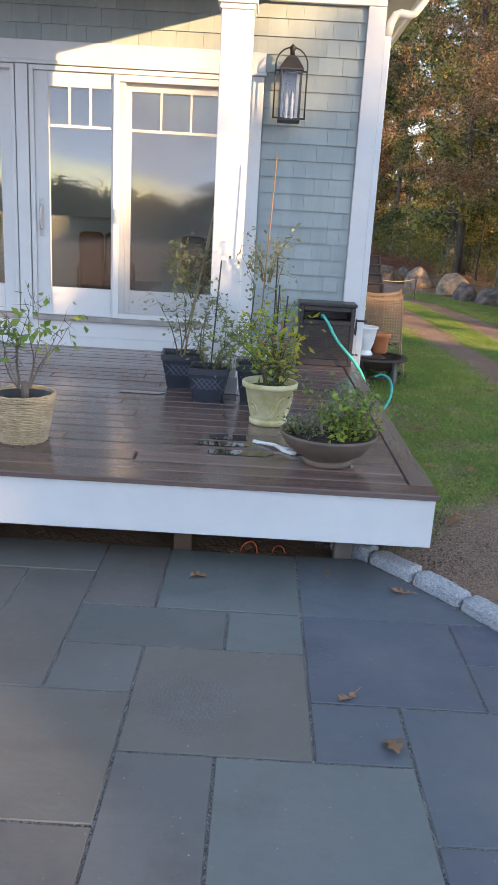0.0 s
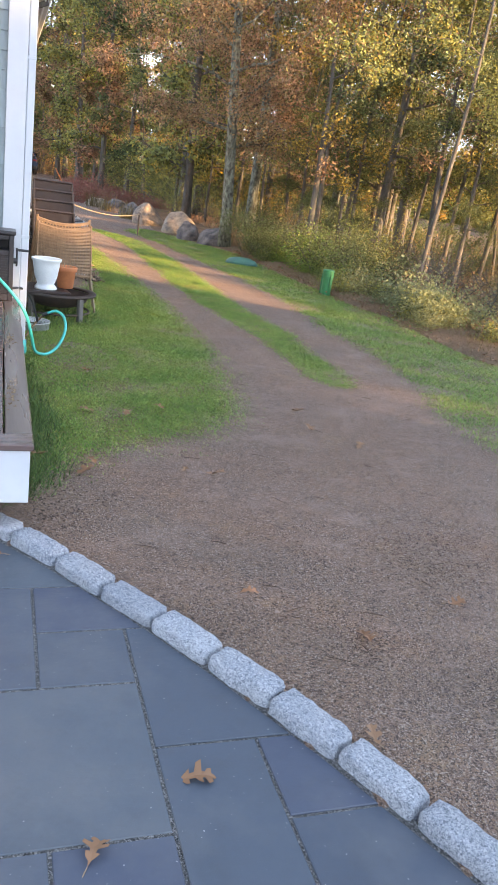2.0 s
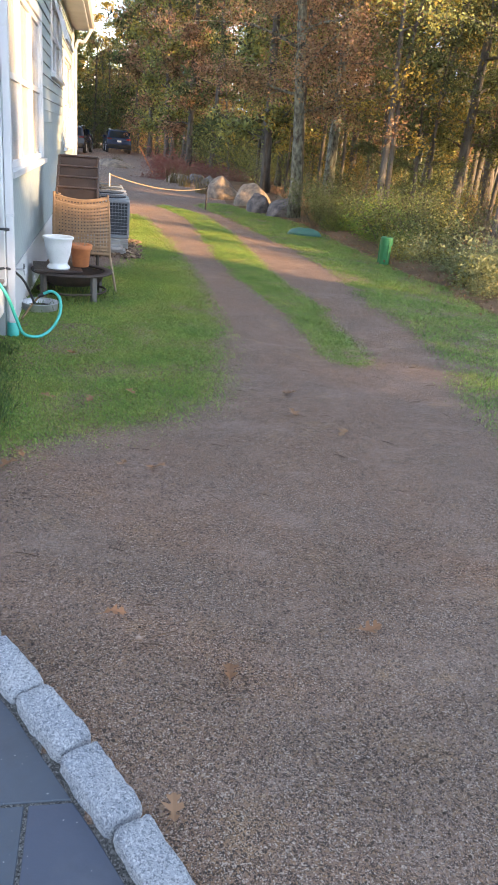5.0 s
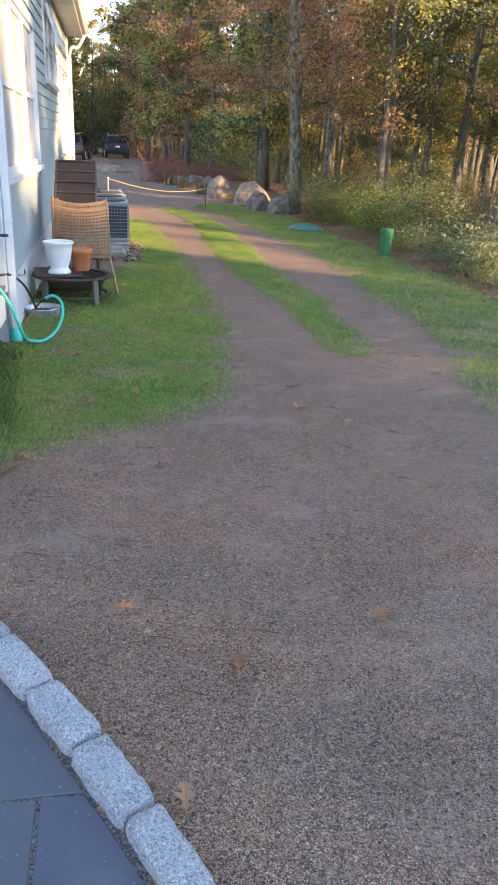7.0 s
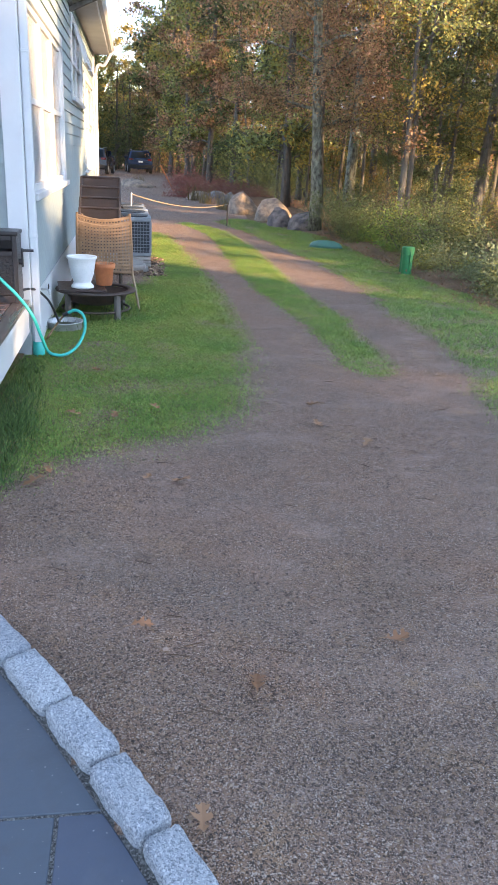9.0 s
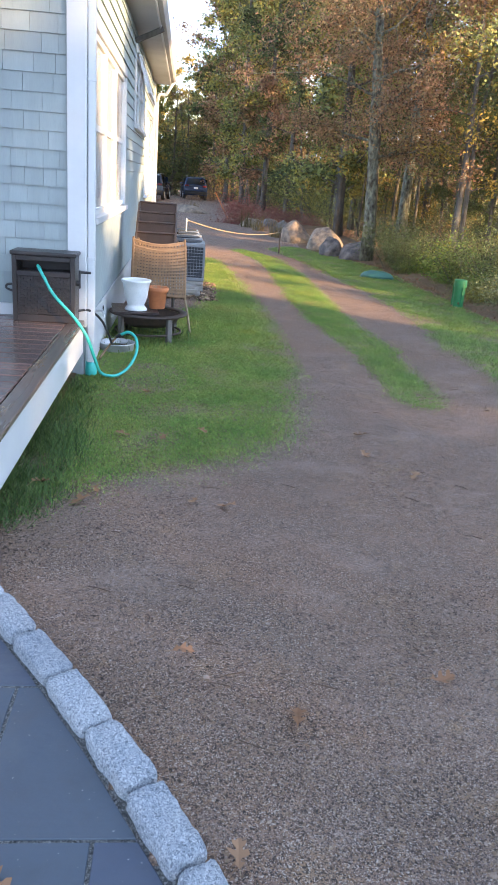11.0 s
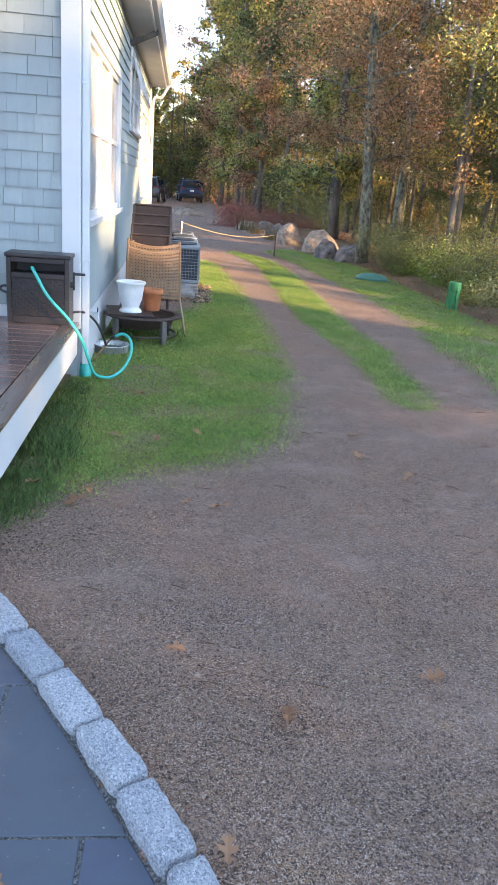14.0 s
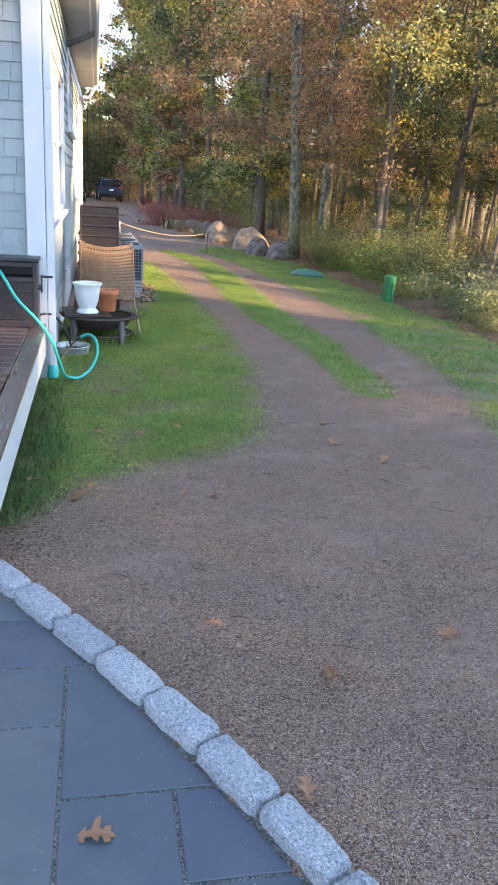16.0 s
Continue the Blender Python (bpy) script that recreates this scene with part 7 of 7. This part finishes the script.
for k, (x, y) in enumerate([(7.0, 28), (11, 31), (8.6, 33.5), (13.5, 34), (15, 29.5), (6.0, 46), (10, 42), (13.5, 41), (17, 36), (8.2, 50), (5.8, 56), (12, 52), (17.5, 47), (6.5, 63), (10, 60), (21, 40), (16, 57), (21, 53), (19, 29), (4.6, 70), (0.5, 77), (-3.5, 74), (8.5, 74), (-7.5, 79), (13, 68), (-12, 78), (-1.5, 71), (3.2, 82), (-17, 82), (-4, 90), (1.5, 95), (6, 90), (-9, 95), (11, 86), (-22, 86), (18, 74), (3, 104), (-14, 98), (9, 100), (-2, 106)]):
    plant(((f1, f2, f3, f1, f2) if y < 66 else (f5, f6))[k % (5 if y < 66 else 2)], x, y, rt.uniform(0.9, 1.12) * (1 if y < 66 else 0.72 if x < 4 else 1.15))
# sun-blocking tree out of view, added as the source of the copies below
f4 = tree("oak_tree", pose(22, -16, -0.2), 9.5, 0.13, 2.0, 2.6, 6000, 0.34, M["bark"], M["leaf_green"], 12, "unseen green tree added to dapple the sunlight", 0.02, 20, twigs=3, sides=7)
# unseen trees added towards the sun, placed so that their gaps dapple the house
rd = random.Random(84)
for k in range(13):
    u, d = -7 + 1.45 * k + rd.uniform(-0.7, 0.7), rd.uniform(21, 34)
    c = plant(f4, 0.766 * d + 0.643 * u, -0.643 * d + 0.766 * u, rd.uniform(0.75, 1.2))
    c.rotation_euler.z = rd.uniform(0, 6.28)
# lower unseen trees, added to keep the sun off the drive and verge
for k in range(8):
    u, d = 12.6 + 1.5 * k, 24 + 2.3 * (k % 3)
    plant(f4, 0.766 * d + 0.643 * u, -0.643 * d + 0.766 * u, 0.64 + 0.04 * (k * 3 % 4))
# taller trees where the drive bends out of sight
for k, (x, y, q) in enumerate([(4.9, 48, 1.15), (5.9, 45, 1.15), (6.3, 52, 1.25), (7.4, 56, 1.3), (4.5, 60, 1.3), (5.4, 65, 1.4), (6.9, 61, 1.35), (4.3, 73, 1.4)]):
    plant((f1, f2, f1)[k % 3], x, y, q)
f7 = tree("oak_tree", pose(2.2, 86, -0.4), 12.5, 0.15, 1.6, 3.4, 8000, 0.28, M["bark"], M["leaf_gold"], 15, "distant golden autumn tree beyond the drive", 0.02, 18, twigs=3, sides=6)
plant(f7, -0.6, 92, 0.95)
# undergrowth
b0 = bush("shrub", pose(7.0, 15.6, -0.08), 0.75, 1.1, 3000, 0.065, M["leaf_pot"], 21, "bright green shrub at the edge of the verge")
b1 = bush("shrub", pose(7.3, 13.9, -0.08), 0.6, 1.1, 2600, 0.06, M["leaf_olive"], 22, "olive undergrowth at the edge of the verge")
b2 = bush("shrub", pose(6.9, 10.8, -0.08), 0.55, 1.0, 2200, 0.06, M["leaf_dull"], 23, "dull green brush at the verge")
b3 = bush("shrub", pose(11.2, 25.0, -0.1), 2.6, 2.2, 3600, 0.075, M["leaf_olive"], 24, "tall leafy understorey shrub", 9)
b4 = bush("shrub", pose(13.0, 28.6, -0.1), 3.0, 2.4, 3800, 0.085, M["leaf_green"], 25, "tall dark green understorey shrub", 9)
b5 = bush("shrub", pose(10.5, 31.0, -0.1), 2.2, 2.0, 4200, 0.08, M["leaf_gold"], 26, "understorey shrub with yellow leaves", 12)
b6 = bush("shrub", pose(3.9, 33, -0.05), 0.5, 2.0, 3600, 0.08, M["redbrush"], 27, "low red autumn brush beside the drive", 12)
b7 = bush("shrub", pose(9.5, 24.0, -0.1), 1.5, 1.8, 2600, 0.06, M["bramble"], 28, "tangled brown bramble in the woods", 10)
b9 = bush("bare_shrub", pose(9.0, 13.6, -0.1), 1.5, 1.5, 90, 0.06, M["bramble"], 30, "bare twiggy shrub with a few brown leaves", 16)
for k in range(100):
    y = 9 + 19 * rt.random()
    x = 7.6 + rt.random() ** 0.8 * 7
    if not visible(x, y):
        continue
    plant(rt.choice((b4, b3, b7, b4, b5, b7) if y > 15.5 or x > 9.5 else (b7, b9, b4, b9)), x + 0.4, y, rt.uniform(0.3, 0.7) * min(1, 0.35 + y / 28), rt.uniform(0.7, 1.1))
for k in range(22):
    y = 8.5 + 13 * rt.random()
    plant(b9, 7.3 + rt.random() * 3.5, y, rt.uniform(0.6, 1.1), rt.uniform(0.8, 1.2))
for k in range(40):
    y = 27 + 42 * rt.random()
    plant(rt.choice((b3, b4, b7, b3)), 6.6 + rt.random() ** 1.3 * 12, y, rt.uniform(0.8, 1.4))
for k in range(60):
    y = 7.5 + 12.5 * rt.random()
    x = 6.35 + 0.04 * max(0, 13 - y) + rt.random() * 1.0
    plant(rt.choice((b0, b1, b4, b1, b1, b7)) if y > 12.5 else rt.choice((b1, b2, b7, b1)), x, y, rt.uniform(0.3, 0.55) if y > 12.5 else rt.uniform(0.4, 0.8), z=-0.1)
for k in range(16):
    plant(b6, 3.9 + rt.random() * 4.5, 31 + rt.random() * 18, rt.uniform(0.5, 1.0), 0.6, -0.1)
b8 = bush("shrub", pose(-14, -47, -0.05), 3.4, 4.2, 9000, 0.26, M["leaf_green"], 29, "dense green shrub beyond the lawn", 10)
for k in range(14):
    plant(b8, -40 + k * 3.7, -46 - rt.random() * 6, rt.uniform(0.9, 1.3), rt.uniform(0.8, 1.25), z=-0.05)
for k in range(34):
    plant(rt.choice((b3, b4, b7)), -18 + rt.random() * 28, 67 + rt.random() * 16, 2.0, 1.3)
# the far edge of the woods closes the view between the trunks
rw = np.random.default_rng(91)
n = 42000
u = rw.uniform(0, 1, n)
along = u * 190
px = np.where(along < 110, -45 + along, 65 + rw.normal(0, 3, n))
py = np.where(along < 110, 112 + rw.normal(0, 4, n), 112 - (along - 110))
top = 9 + 4 * np.array([noise.noise((a * 0.13, b * 0.13, 2)) for a, b in zip(px, py)])
pz = rw.uniform(0, 1, n) ** 1.1 * top
tagged(new("far_woods", leaf_mesh("far_woods", np.stack([px, py, pz], 1), 0.95, M["leaf_olive"], 0.8, 0.3, rw, tri=True)), "distant dark edge of the autumn woods", "woods", kind="stuff")
# thin saplings between the larger trees
s0 = tree("sapling", pose(7.6, 17.2, -0.1), 6.5, 0.055, 1.6, 1.5, 1900, 0.085, M["bark"], M["leaf_gold"], 61, "thin sapling with a few yellow leaves", 0.05, 9, "saplings", 3, 6)
s1 = tree("sapling", pose(10.1, 17.2, -0.1), 7.5, 0.045, 2.2, 1.7, 1900, 0.09, M["bark"], M["leaf_olive"], 62, "thin pale sapling with sparse olive leaves", 0.12, 9, "saplings", 3, 6)
s2 = tree("sapling", pose(7.2, 23.5, -0.1), 8.5, 0.09, 2.6, 1.8, 1900, 0.095, M["bark"], M["leaf_rust"], 63, "thin sapling with sparse brown leaves", -0.06, 9, "saplings", 3, 6)
for k in range(70):
    y = 15 + 40 * rt.random()
    x = 7.1 + rt.random() * (3 + y * 0.2)
    if visible(x, y):
        plant(rt.choice((s0, s1, s2, s1, s2)), x, y, rt.uniform(0.7, 1.15), tilt=5)
for k in range(20):
    plant(rt.choice((s1, s2)), -8 + rt.random() * 16, 66 + rt.random() * 10, 1.1, tilt=3)
# tufts of dry grass beside the boulders
for k, (x, y) in enumerate([(4.3, 29.0), (4.0, 30.6), (4.6, 26.0), (2.0, 41)]):
    bm = bmesh.new()
    for q in range(60):
        a, l = rt.uniform(0, 6.28), rt.uniform(0.35, 0.75)
        p0 = Vector((rt.gauss(0, 0.12), rt.gauss(0, 0.12), 0))
        d = Vector((math.cos(a) * l * 0.5, math.sin(a) * l * 0.5, l))
        sv = Vector((-math.sin(a), math.cos(a), 0)) * 0.012
        bm.faces.new([bm.verts.new(p0 - sv), bm.verts.new(p0 + sv), bm.verts.new(p0 + d)])
    ob = mesh_ob("grass_tuft", bm, M["drygrass"])
    ob.matrix_basis = pose(x, y, ground_z(x, y))
    tagged(ob, "tuft of tall dry straw-coloured grass", "grass", "dry grass tufts")

blades("dry_grass", [(6.55, 5.2, 0), (6.55, 8.0, 0), (6.4, 10.5, 0), (6.3, 12.7, 0), (6.3, 15.0, 0), (7.0, 15.0, 0), (7.8, 12.0, 0), (8.3, 9.0, 0), (8.3, 5.2, 0)], 900, 0.10, M["drygrass"], "tall dry brown grass between verge and woods", rg, 0.15)
# fallen leaves between verge and undergrowth
rl = np.random.default_rng(77)
n = 11000
py = rl.uniform(5, 21, n)
px = 6.3 + 0.04 * np.maximum(0, 13 - py) + rl.normal(0, 0.3, n) + np.abs(rl.normal(0, 0.55, n))
pz = np.array([ground_z(a, b) + noise.noise((a * 0.9, b * 0.9, 0)) * 0.018 for a, b in zip(px, py)]) + rl.uniform(0.01, 0.05, n)
tagged(new("leaf_litter", leaf_mesh("leaf_litter", np.stack([px, py, pz], 1), 0.05, M["oakleaf_dry"], 0.8, 0.3, rl, tri=True)), "brown fallen oak leaves along the woods edge", "leaf litter", kind="stuff")
n = 20000
py = rl.uniform(7, 32, n)
px = 7.2 + rl.uniform(0, 1, n) ** 1.3 * (4 + py * 0.3)
pz = np.array([ground_z(a, b) for a, b in zip(px, py)]) + rl.uniform(0.06, 0.16, n)
tagged(new("leaf_litter", leaf_mesh("leaf_litter", np.stack([px, py, pz], 1), 0.085, M["oakleaf_dry"], 0.8, 0.3, rl, tri=True)), "brown fallen leaves covering the woodland floor", "leaf litter", kind="stuff")
